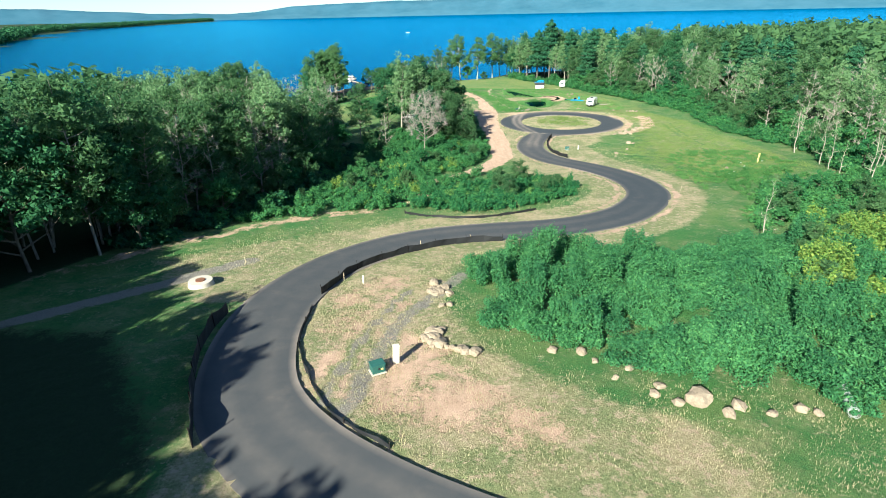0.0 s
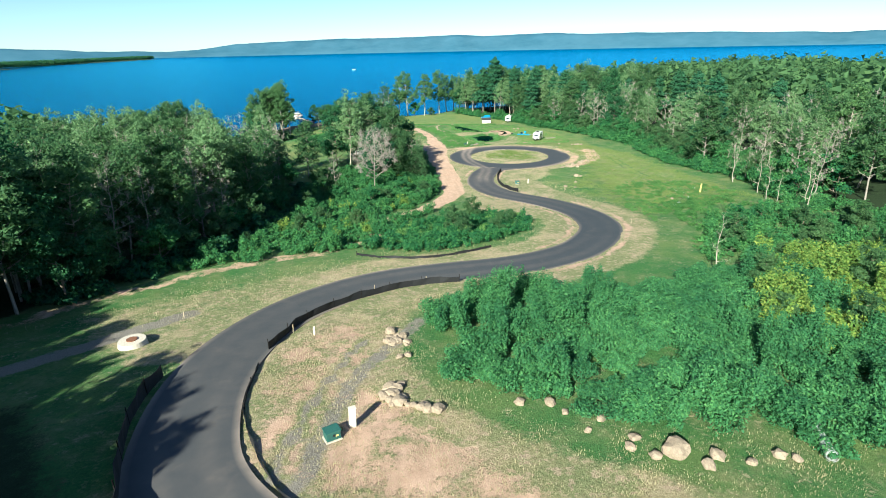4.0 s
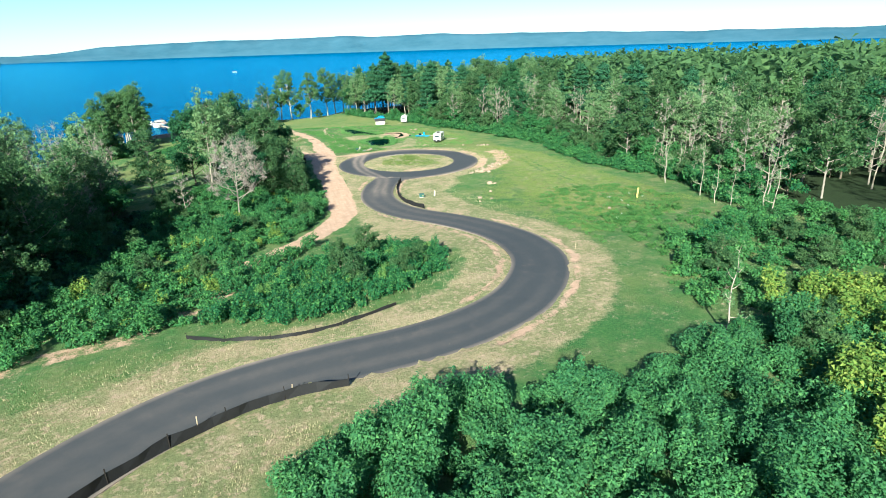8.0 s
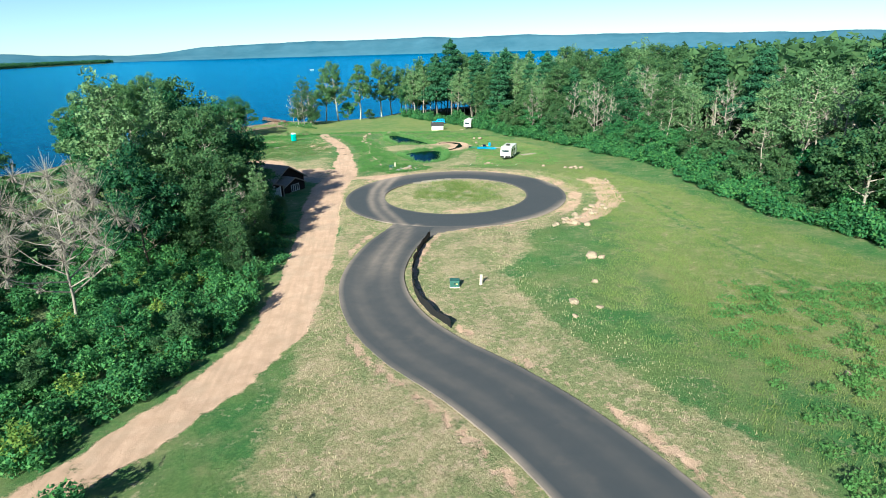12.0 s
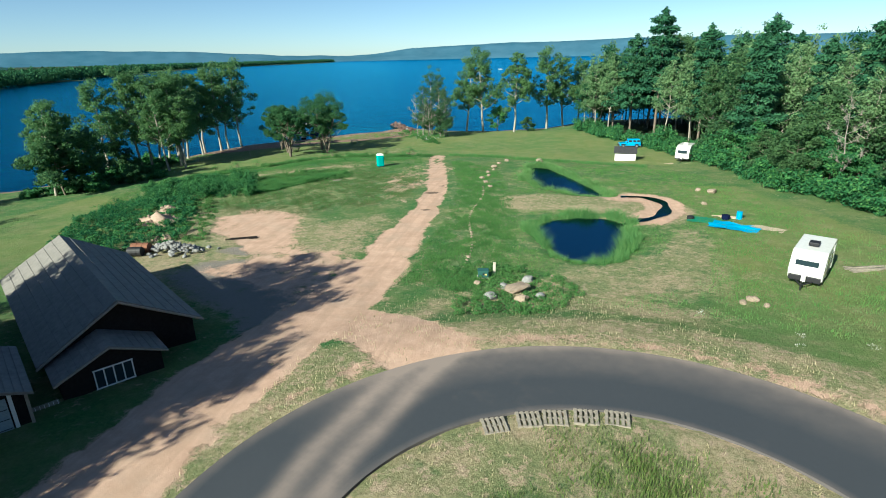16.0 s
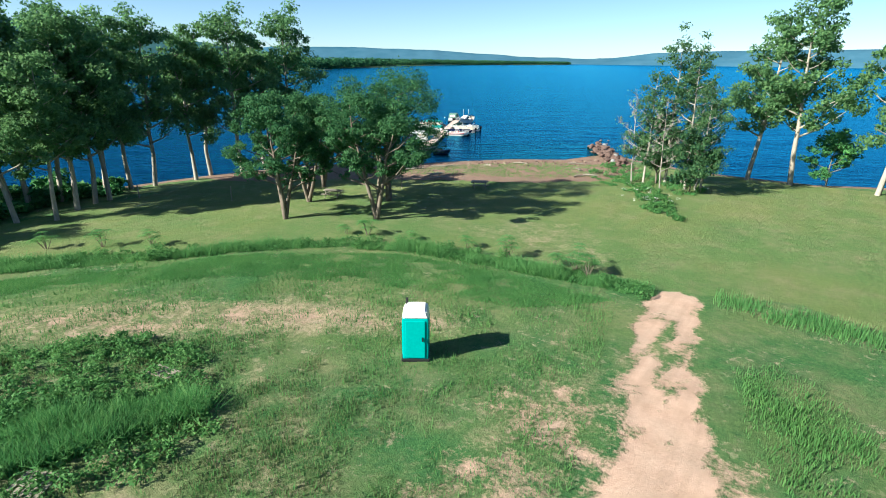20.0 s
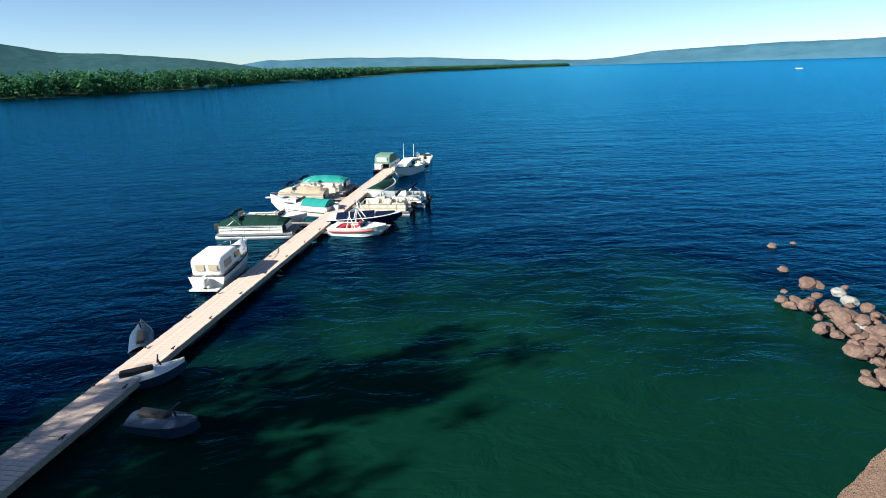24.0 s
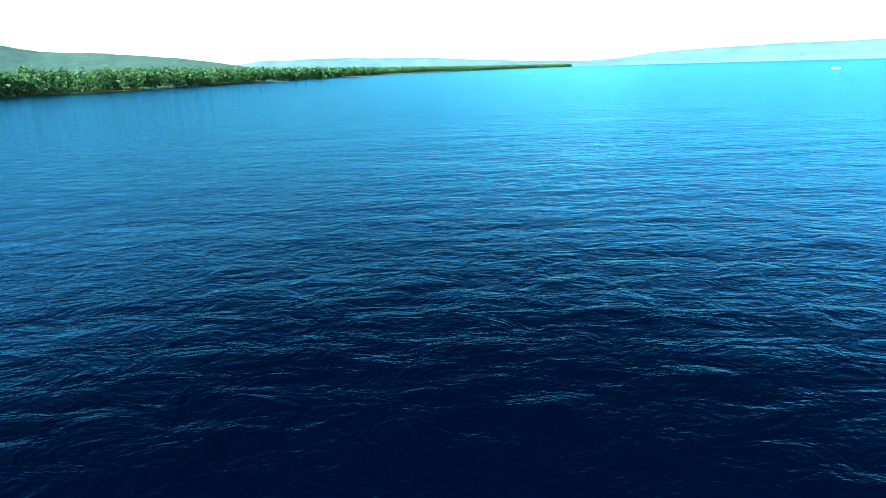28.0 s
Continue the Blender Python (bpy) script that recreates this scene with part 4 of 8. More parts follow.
def plant(proto, x, y, s=1.0, turn=0.0, sink=0.05, tilt=0.0, sz=None):
    m = pose(x, y, gz(x, y) - sink, tilt, 0, turn) @ Matrix.Diagonal((s, s, sz or s, 1))
    return copy_thing(proto, m)


def scatter(rng, poly, count, gap, avoid=None):
    """Places inside an outline, no two nearer than gap."""
    xs, ys = [p[0] for p in poly], [p[1] for p in poly]
    X, Y = rng.uniform(min(xs), max(xs), count * 30), rng.uniform(min(ys), max(ys), count * 30)
    k = inside(poly, X, Y) > 0
    out = []
    for x, y in zip(X[k].tolist(), Y[k].tolist()):
        if len(out) == count:
            break
        if any((x - a) ** 2 + (y - b) ** 2 < gap * gap for a, b in out) or (avoid and avoid(x, y)):
            continue
        out.append((x, y))
    return out


GROUP_R, GROUP_L = "trees of the forest edge", "trees of the dark wood"
FOREST = [broad_tree(10 + i, "forest_tree", lab, h, sp, b, 30, n, sz, lf, GROUP_R, bk, r0=0.13, blob=(0.34, 0.3), fill=0.15, per=4)
          for i, (lab, h, sp, b, n, sz, lf, bk) in enumerate([
              ("tall green forest tree with a narrow leafy crown", 18.5, 3.3, 0.2, 8000, 0.19, LEAF, BARK_GREY),
              ("tall pale green forest tree with a thin pale trunk", 17.5, 2.8, 0.3, 5600, 0.175, LEAF_PALE, BARK_PALE),
              ("full dark green forest tree in close growth", 16.0, 3.7, 0.1, 9500, 0.195, LEAF_DARK, BARK),
              ("slender green forest tree with an open crown", 16.5, 2.7, 0.26, 5600, 0.175, LEAF, BARK_PALE),
              ("leafy green tree low in the forest edge", 12.5, 3.3, 0.04, 9000, 0.185, LEAF, BARK),
              ("thin forest tree with a sparse grey-green crown", 17.0, 2.6, 0.34, 3300, 0.165, LEAF_PALE, BARK_PALE)])]
PINES = [pine_tree(30 + i, h, s, 8000, 0.36, "pines above the forest") for i, (h, s) in enumerate([(21.5, 6.6), (19.5, 5.8)])]
SNAGS = [bare_tree(40, 15, 2.6, 14, "grey bare tree with thin dead twigs in the wood", 14, "bare trees", BARK_GREY),
         bare_tree(41, 12, 1.6, 7, "broken grey dead tree trunk with few limbs", 2, "bare trees", BARK_PALE)]
GREY_TREE = bare_tree(44, 13.5, 5.0, 30, "large grey half-dead tree with fine bare twigs", 26, "bare trees", BARK_GREY)
YOUNG = [broad_tree(50 + i, "young_tree", "young bushy green tree leafed to the ground", h, sp, 0.08, 11, 5200, 0.135, lf, "young trees", r0=0.08, blob=(0.42, 0.25), per=4)
         for i, (h, sp, lf) in enumerate([(6.5, 2.1, SHRUB), (5.0, 1.8, LEAF), (7.5, 1.9, LEAF)])]
SHORE_TREE = [broad_tree(60 + i, "shore_tree", "tall lakeside tree with a bare pale trunk and high crown", h, sp, bs, 22, 9500, 0.17, lf, "tall trees on the shore", BARK_PALE, r0=0.23, blob=(0.3, 0.26), fill=0.15, per=4)
              for i, (h, sp, bs, lf) in enumerate([(20, 3.8, 0.24, SHORE_LEAF), (18, 3.2, 0.34, SHORE_LEAF), (19, 3.4, 0.28, SHORE_LEAF)])]
SHORE_TREE.append(broad_tree(64, "shore_tree", "thin lakeside tree with sparse pale green leaves", 15, 2.4, 0.16, 26, 4600, 0.11, LEAF, "tall trees on the shore", BARK_PALE, r0=0.13, blob=(0.3, 0.24), fill=0.1, per=3))
LAWN_TREE = [broad_tree(70 + i, "lawn_tree", "spreading green maple with several stems on the lawn", 12.2, 5.0, 0.3, 33, 26000, 0.11, MAPLE, "maples on the lawn", r0=0.3, blob=(0.17, 0.16), fill=0.35, per=4, stems=3)
             for i in range(2)]
LAWN_TREE.append(broad_tree(75, "lawn_tree", "full spreading green maple leafed low to the lawn", 13.0, 5.4, 0.18, 38, 46000, 0.078, MAPLE, "maples on the lawn", r0=0.28, blob=(0.19, 0.16), fill=0.35, per=6))


def build_trees():
    rng = np.random.default_rng(8)
    right = [(78, -20), (66, 40), (69, 88), (75, 112), (71, 135), (75, 165), (73, 200), (61, 226), (58.5, 250), (53, 267), (46, 282), (40.5, 301), (36.5, 317), (42, 333),
             (90, 346), (120, 330), (110, 230), (125, 120), (120, 20)]
    for x, y in scatter(rng, right, 300, 3.3):
        d = inside(right[:14] + [(200, 340), (200, -20)], np.array([x]), np.array([y]))[0]
        k = rng.random()
        if d > 14 and k < 0.1 or (y > 225 and k < 0.14):
            p = PINES[rng.integers(2)]
        elif k > 0.58 and y < 225:
            p = SNAGS[0 if rng.random() < 0.8 else 1]
        else:
            p = FOREST[rng.integers(6)]
        plant(p, x, y, rng.uniform(0.86, 1.16) * (0.88 if d < 5 else 1) * (1.2 if y > 225 and p not in PINES else 1), rng.uniform(0, 360))
    left = [(-36, 62), (-28, 74), (-23, 92), (-22, 126), (-30, 150), (-44, 162), (-60, 196), (-85, 198), (-90, 120), (-85, 60), (-55, 50)]
    for x, y in scatter(rng, left, 190, 3.1):
        p = FOREST[(0, 1, 1, 2, 3, 3, 4, 5, 5)[rng.integers(9)]] if rng.random() > 0.3 else SNAGS[0]
        o = tagged(plant(p, x, y, rng.uniform(0.85, 1.1), rng.uniform(0, 360)), group=GROUP_L)
        if p in FOREST:
            o.name = "wood_tree"
    for x, y, s in [(-37, 57, 1.1), (-41, 52, 1.15), (-44, 60, 1.12), (-35, 64, 1.05), (-47, 51, 1.2), (-51, 58, 1.15), (-40, 66, 1.1), (-38, 61, .9), (-43, 56, .9), (-34, 60, .8)]:
        tagged(plant(FOREST[(0, 2, 3)[rng.integers(3)]], x, y, s, rng.uniform(0, 360)), group=GROUP_L).name = "wood_tree"
    for x, y in scatter(rng, [(-37, 60), (-28, 72), (-23, 90), (-22, 124), (-27, 122), (-28, 92), (-34, 74), (-44, 66)], 26, 2.2):
        p = (FOREST[5], SNAGS[0], FOREST[3])[rng.integers(3)]
        o = tagged(plant(p, x, y, rng.uniform(0.75, 0.95), rng.uniform(0, 360)), group=GROUP_L)
        if p in FOREST:
            o.name = "wood_tree"
    for x, y, s in [(49, 288, 1.2), (53.5, 281, 1.3), (60, 268, 1.1), (66, 252, 1.1), (56, 290, 1.2), (72, 230, 1.0), (75, 128, 1.0)]:
        plant(PINES[rng.integers(2)], x, y, s, rng.uniform(0, 360))
    # trees between the track and the barn
    for x, y, s in [(-4, 139, .68), (1.5, 147, .92), (-5, 151, 1.0), (4.5, 153, .78), (-10, 146, 1.15), (-1, 157, .95), (-9, 160, .8), (-14, 153, 1.0), (-8, 166.5, .5), (-16, 163, .62), (-20, 140, .8), (7, 143, .5), (0, 152, .88), (-7, 161.5, 1.0), (-5.5, 158.5, 1.1), (-3, 155.5, 1.05), (-3.5, 162.5, .85), (0.5, 158, .85), (-2, 160, .95)]:
        plant(FOREST[rng.integers(3)], x, y, s, rng.uniform(0, 360))
    for x, y, s in [(4.6, 146, .7), (3, 142, .8), (7.2, 140, .5), (6, 134, .6), (0, 140, .9), (3, 153, .7), (2, 136, .7), (7.4, 130, .42), (-3, 134, .8), (8.4, 150.5, .26), (8.4, 145, .3), (6, 150, .3)]:
        plant(FOREST[(2, 4)[rng.integers(2)]], x, y, s, rng.uniform(0, 360))
    # lakeside
    for x, y, s in [(6.4, 304.5, 1.12), (11.3, 304, 1.2), (20, 303, 1.2), (28.8, 312, 1.2), (33.5, 318, 1.1), 
                    (-50.4, 243, 1.05), (-49, 244, 1.0), (-42.7, 240.7, .85), (-40.7, 243, .8), (-43.8, 246, .95), (-45.5, 248.4, .95), (-50.5, 254.5, 1.0), (-47.8, 219.5, .8), (-52, 224.3, .85), (-49.5, 247, 1.0), (-51, 265, 1.05), (-50, 257, 1.0), (-49.5, 262, .98), (-48.5, 268, 1.05), (-48.5, 277, 1.1), (-52, 236, .95), (-49, 272, 1.0), (-46, 250, .95), (-51, 252, 1.0), (38, 324, 1.0)]:
        plant(SHORE_TREE[rng.integers(3)], x, y, s, rng.uniform(0, 360))
    for x, y, s in [(-1, 292, 1.2), (1.6, 290, 1.05), (-3, 290, .95), (0.5, 294, 1.15), (3.4, 289, .85)]:
        plant(SHORE_TREE[3], x, y, s, rng.uniform(0, 360))
    for x, y, s in [(-23.2, 253.6, .84), (-16.7, 258, .88), (-26.7, 259.5, .86), (-31.4, 266, .8)]:
        plant(LAWN_TREE[rng.integers(2)], x, y, s, rng.uniform(0, 360))
    plant(LAWN_TREE[2], -20.7, 264.4, 1.02, 130, sz=0.93)
    for x, y, s in [(15, 307, 1.1), (23.7, 304, .8), (-46.5, 220, 1.9), (-47.5, 223, 1.8), (-52, 239, 1.3), (-49, 229, 1.4), (-43, 233, .8), (-40, 228, .7), (-2, 292, 1.2), (2.5, 288, 1.0)]:
        plant(YOUNG[rng.integers(3)], x, y, s, rng.uniform(0, 360))
    slope = [(24, 50), (35, 57), (39, 66), (44, 74), (62, 80), (68, 44), (60, 22), (36, 32)]
    for x, y in scatter(rng, slope, 42, 3.0):
        plant(YOUNG[rng.integers(3)], x, y, rng.uniform(0.3, 0.7), rng.uniform(0, 360))
    for x, y in scatter(rng, [(-22, 78), (-6, 84), (4, 102), (9, 118), (9, 140), (-4, 136), (-18, 128)], 20, 3.6):
        plant(YOUNG[rng.integers(3)], x, y, rng.uniform(0.35, 0.7), rng.uniform(0, 360))
    for x, y in scatter(rng, [(4, 74), (12, 75), (19, 82), (16, 89), (8, 89)], 6, 2.4):
        plant(YOUNG[rng.integers(3)], x, y, rng.uniform(0.35, 0.6), rng.uniform(0, 360))
    for x, y in scatter(rng, [(61, 86), (72, 88), (78, 112), (73, 124), (68, 104)], 16, 2.0):
        plant(SNAGS[1], x, y, rng.uniform(0.4, 0.8), rng.uniform(0, 360), tilt=rng.uniform(-6, 6))
    # low growth under the forest edge
    for x, y in scatter(rng, [(67, 88), (74, 112), (70, 135), (74, 165), (72, 200), (60, 226), (57, 250), (64, 252), (70, 226), (82, 200), (84, 165), (80, 135), (84, 112), (78, 86)], 70, 3.2):
        plant(YOUNG[rng.integers(3)], x, y, rng.uniform(0.7, 1.3), rng.uniform(0, 360))
    for x, y in scatter(rng, [(-34, 64), (-24, 74), (-20, 92), (-19, 126), (-27, 150), (-34, 150), (-28, 120), (-30, 84), (-42, 66)], 34, 3.0):
        plant(YOUNG[rng.integers(3)], x, y, rng.uniform(0.7, 1.2), rng.uniform(0, 360))
    plant(GREY_TREE, -3.6, 119.5, 1, 40)
    # bare and leaning trees by the slope
    for x, y, k, s in [(33, 55, 1, .62), (66, 84, 1, .8), (63, 80, 1, .7), (85, 108, 1, 1.0), (70, 92, 0, .8), (-12, 124, 0, .6), (6, 138, 0, .6), (-4.5, 290.5, 0, .75), (-0.5, 287.5, 0, .7), (2.6, 290.8, 0, .8)]:
        plant(SNAGS[k], x, y, s, rng.uniform(0, 360))


build_trees()


# ---- sumac bushes at the edge of the lawn ----
def sumac(x, y, h, seed):
    """Leaning stems that end in rosettes of long feathered leaves."""
    rng = np.random.default_rng(seed)
    specs, V = [], []
    for k in range(max(4, int(h * 5))):
        a, r = rng.uniform(0, 6.28), h * 0.42 * math.sqrt(rng.random())
        top = np.array([math.cos(a) * r, math.sin(a) * r, h * (0.45 + 0.5 * rng.random()) * (1.1 - 0.5 * r / h)])
        specs.append(([(0.1 * math.cos(a), 0.1 * math.sin(a), 0), tuple(top * (0.6, 0.6, 0.55)), tuple(top)], [0.025, 0.018, 0.01]))
        for j in range(9):
            b = j * 0.7 + rng.random() * 0.4
            L = 0.38 + 0.2 * rng.random()
            d = np.array([math.cos(b), math.sin(b), 0])
            side = np.array([-d[1], d[0], 0])
            for q in range(1, 8):
                t = q / 7
                c = top + d * L * t + np.array([0, 0, L * (0.45 * t - 0.75 * t * t)])
                w = 0.15 * (1 - 0.5 * t)
                for sg in (-1, 1):
                    tip = c + side * sg * w + d * 0.05 - np.array([0, 0, 0.04])
                    V += [c - d * 0.026, tip, c + d * 0.034]
    root = thing("sumac_bush", "bright green sumac bush with long feathered leaves", "bush", pose(x, y, gz(x, y)), "sumac bushes")
    v, f = tubes(specs, 5)
    under(root, "stems", mesh_of("stems", v, f, BARK, smooth=True))
    V = np.array(V)
    under(root, "leaves", mesh_of("leaves", V, tris(V), EDGEB))


for k, (x, y, h) in enumerate([(1.9, 256.0, 1.9), (2.9, 255.5, 1.5), (-2.8, 255.6, 1.7), (-13.8, 253.6, 1.4), (-15.2, 252.8, 0.9), (0.4, 256.1, 1.0), (-6.2, 255.8, 0.9), (-10.5, 254.6, 0.7), (-25, 243, 1.3), (-28, 241, 1.5), (-31, 238.5, 1.4)]):
    sumac(x, y, h, 200 + k)


# ---- shrubs, weeds and grass ----
def shrub_cloud(rng, spots, leaf, size, density):
    """Many shrubs as one cloud of leaves: spots are x, y, radius, height."""
    out = []
    for x, y, r, h in spots:
        z = gz(x, y)
        h *= 0.55 + 0.9 * rng.random() ** 1.5
        blobs = [(x, y, z + h * 0.42, r * 0.62, r * 0.62, h * 0.5)]
        for k in range(6):
            a = k * 1.57 + rng.random() * 1.5
            q = r * (0.2 + 0.25 * rng.random())
            blobs.append((x + math.cos(a) * r * 0.6, y + math.sin(a) * r * 0.6, z + h * (0.25 + 0.6 * rng.random()), q, q, h * 0.3))
        out.append(leaf_cloud(rng, blobs, int(density * 1.25 * r * (r + h)), size, 0.5, 0.35))
    return np.concatenate(out)


def shrubs(seed, name, label, poly, count, gap, rr, hh, leaf, size, density, avoid=None):
    rng = np.random.default_rng(seed)
    spots = [(x, y, rng.uniform(*rr), rng.uniform(*hh)) for x, y in scatter(rng, poly, count, gap, avoid)]
    V = shrub_cloud(rng, spots, leaf, size, density)
    V[:, 2] = np.maximum(V[:, 2], height(V[:, 0], V[:, 1]) - 0.05)
    return tagged(new(name, mesh_of(name, V, tris(V), leaf)), label, "shrubs", kind="stuff")


def off_road(x, y):
    X, Y = np.array([x]), np.array([y])
    d = along(ROAD, X, Y)[0][0]
    t = along(TRACK, X, Y)[0][0]
    return d < 5 or t < (3.4 if y > 101 else 2.4)


VERGE = [(36, 66), (40, 70), (43, 80), (44, 92), (56, 96), (60, 84), (50, 72), (42, 62)]
BUSH = [(2.5, 48), (6, 52.5), (11, 54.3), (18, 53.2), (25, 51.8), (30, 54), (35, 57), (38, 46), (32, 30), (24, 26), (16, 29.5), (9, 33), (4, 38), (2.5, 43)]
shrubs(1, "shrub_bank", "dense dark green shrubs on the bank above the road", BUSH, 150, 1.5, (0.9, 2.3), (1.2, 3.3), BANK_LEAF, 0.085, 400)
shrubs(2, "slope_shrubs", "thick green shrubs and saplings on the slope", [(35, 58), (38, 46), (33, 30), (60, 20), (72, 40), (70, 88), (64, 86), (52, 78), (42, 75), (39, 66)], 230, 1.7, (0.9, 1.8), (0.9, 2.3), SHRUB, 0.125, 140, off_road)
shrubs(3, "yellow_weeds", "yellow flowering weeds among the shrubs", [(27, 37), (33, 38), (48, 45), (51, 56), (41, 59), (33, 49)], 70, 1.7, (1.0, 1.8), (1.8, 3.0), SHRUB_YEL, 0.12, 170)
shrubs(4, "road_loop_shrubs", "green shrubs inside the bend of the road", [(-4, 74), (2, 71), (8, 72), (13, 74), (19, 80), (21.5, 87), (20, 91), (14, 93), (8, 91), (2, 86)], 170, 1.1, (0.6, 1.3), (0.7, 1.8), SHRUB, 0.1, 200, off_road)
shrubs(15, "loop_weeds", "yellow-green weeds inside the bend of the road", [(-3, 74), (8, 74), (18, 81), (20, 89), (12, 91), (3, 85)], 60, 1.4, (0.5, 1.0), (0.6, 1.3), GRASSB, 0.08, 190, off_road)
shrubs(16, "verge_weeds", "dark green weeds along the verge above the meadow", VERGE, 110, 0.9, (0.4, 1.0), (0.3, 0.8), GRASSD, 0.08, 200, off_road)
shrubs(5, "track_shrubs", "dense shrubs along the dirt track", [(-27, 68), (-14, 72), (-6, 73.5), (1, 86), (7, 97), (9, 106), (10.5, 118), (11, 132), (11, 142), (8, 148), (0, 150), (-18, 140), (-20, 100)], 440, 1.5, (0.8, 1.6), (0.9, 2.2), SHRUB, 0.115, 165, off_road)
shrubs(13, "pale_weeds", "light green weeds among the track shrubs", [(-20, 74), (-6, 76), (4, 100), (10, 118), (6, 136), (-14, 130), (-18, 100)], 60, 2.0, (0.6, 1.2), (0.8, 1.8), SHRUB_YEL, 0.11, 110, off_road)
shrubs(14, "meadow_weeds", "low dark green weeds scattered in the meadow", [(38, 80), (52, 86), (64, 96), (62, 112), (50, 116), (44, 108), (40, 96)], 170, 0.8, (0.5, 1.2), (0.2, 0.5), GRASSD, 0.075, 150)
shrubs(6, "forest_edge_shrubs", "bushy undergrowth along the forest edge", [(66, 90), (73, 112), (68, 135), (72, 165), (70, 198), (59, 224), (56, 250), (50, 266), (44, 281), (38, 303), (42, 304), (48, 283), (54, 268), (61, 250), (64, 226), (76, 200), (78, 165), (74, 135), (80, 112), (74, 88)], 230, 1.8, (1.4, 2.8), (1.6, 4.0), SHRUB, 0.18, 95)
shrubs(7, "lakeside_shrubs", "low shrubs on the bank by the lake", [(-52, 218), (-44, 220), (-38, 232), (-46, 242), (-50, 256), (-54, 248)], 36, 2.0, (1.2, 2.2), (1.0, 2.0), SHRUB, 0.26, 80)
shrubs(8, "wood_edge_shrubs", "undergrowth at the foot of the dark wood", [(-38, 60), (-29, 71), (-23, 90), (-20, 126), (-16, 126), (-18, 92), (-24, 72), (-34, 59)], 60, 2.0, (1.2, 2.2), (1.2, 3.0), LEAF_DARK, 0.26, 80)
shrubs(9, "bank_shrubs", "shrubs on the bank by the rubble", [(-34, 223), (-26, 214), (-18, 212.3), (-10, 214.5), (-15.5, 224.5), (-26, 231)], 130, 1.2, (0.6, 1.5), (0.6, 1.7), SHRUB, 0.09, 200)
shrubs(30, "rubble_weeds", "low green weeds round the rubble and earth heaps", [(-20, 206), (-16, 198), (-9, 194.5), (-4, 194), (-7, 199), (-10, 206), (-14, 211)], 70, 1.0, (0.4, 0.9), (0.2, 0.6), GRASSD, 0.07, 200)
shrubs(11, "lawn_weeds", "strip of tall weeds with pale flowers on the lawn", [(-5, 289), (-3, 290), (3, 279), (4.5, 274), (2.5, 273.5), (0, 279)], 26, 0.7, (0.5, 0.9), (0.3, 0.7), GRASSD, 0.07, 320)
shrubs(10, "shore_weeds", "light green weeds at the end of the beach", [(-9, 288), (-3, 284), (4, 287), (3, 292), (-5, 299), (-11, 306), (-12, 298)], 70, 0.8, (0.4, 0.8), (0.3, 0.8), EDGEB, 0.06, 280)


def blades(rng, x, y, h, w, bend=0.5):
    n = len(x)
    z = height(x, y)
    a = rng.uniform(0, 2 * math.pi, n)
    dx, dy = np.cos(a) * w, np.sin(a) * w
    b = rng.uniform(0, 2 * math.pi, n)
    lean = h * bend * rng.random(n)
    V = np.empty((n, 3, 3))
    V[:, 0] = np.stack([x - dx, y - dy, z - 0.03], 1)
    V[:, 1] = np.stack([x + dx, y + dy, z - 0.03], 1)
    V[:, 2] = np.stack([x + np.cos(b) * lean, y + np.sin(b) * lean, z + h], 1)
    return V.reshape(-1, 3)


def wavy(x, y):
    """An uneven field between about -1 and 1, in patches of one to six metres."""
    rng = np.random.default_rng(77)
    v = 0
    for k in range(12):
        a, f = rng.uniform(0, math.pi), rng.uniform(0.7, 4.5)
        v = v + np.sin((x * math.cos(a) + y * math.sin(a)) * f + rng.uniform(0, 6)) / (0.8 + f * 0.25)
    return v * 0.42


def grass(seed, name, label, poly, count, hh, w, mat, clump=0.6, keep=None):
    rng = np.random.default_rng(seed)
    xs, ys = [p[0] for p in poly], [p[1] for p in poly]
    x, y = rng.uniform(min(xs), max(xs), count * 4), rng.uniform(min(ys), max(ys), count * 4)
    edge = inside(poly, x, y)
    k = (edge > 0) & (edge > rng.exponential(1.3 if clump > -0.5 else 0.35, count * 4))
    if clump > -0.5:
        k &= wavy(x, y) > rng.uniform(-1.2, clump, count * 4)
    d = along(ROAD, x, y)[0]
    r = np.hypot(x - RING[0], y - RING[1])
    k &= (d > 3.4) & ((r > ROUT + 0.3) | (r < RIN - 0.3)) & (along(TRACK, x, y)[0] > 2.6)
    if keep is not None:
        k &= keep(x, y)
    x, y = x[k][:count], y[k][:count]
    h = rng.uniform(*hh, len(x))
    if clump <= -0.5:
        h *= np.clip(0.75 + 0.45 * wavy(x * 0.7, y * 0.7), 0.3, 1.3)
    V = blades(rng, x, y, h, w * rng.uniform(0.6, 1.3, len(x)), 0.5 if clump > -0.5 else 1.3)
    return tagged(new(name, mesh_of(name, V, tris(V), mat)), label, "grass", kind="stuff")


BARN_WEEDS = [(-14, 186), (-20, 192), (-27, 203), (-30, 214), (-20, 214), (-15, 209.5), (-12, 204), (-9, 198), (-7, 194), (-9.8, 188.5)]
EDGE_FAR = [(-36, 230), (-29.5, 236), (-26.3, 239.6), (-22.3, 243.4), (-18.5, 247.4), (-14, 251.5), (-10.5, 253.6), (-4.3, 255), (1.5, 255.8), (6.7, 256)]
EDGE_NEAR = [(-33, 228.5), (-27, 234.4), (-23.8, 238), (-20.4, 242), (-17, 245.9), (-12.8, 249.8), (-8.8, 251.8), (-3, 252.8), (2, 253.4), (7, 253.8)]
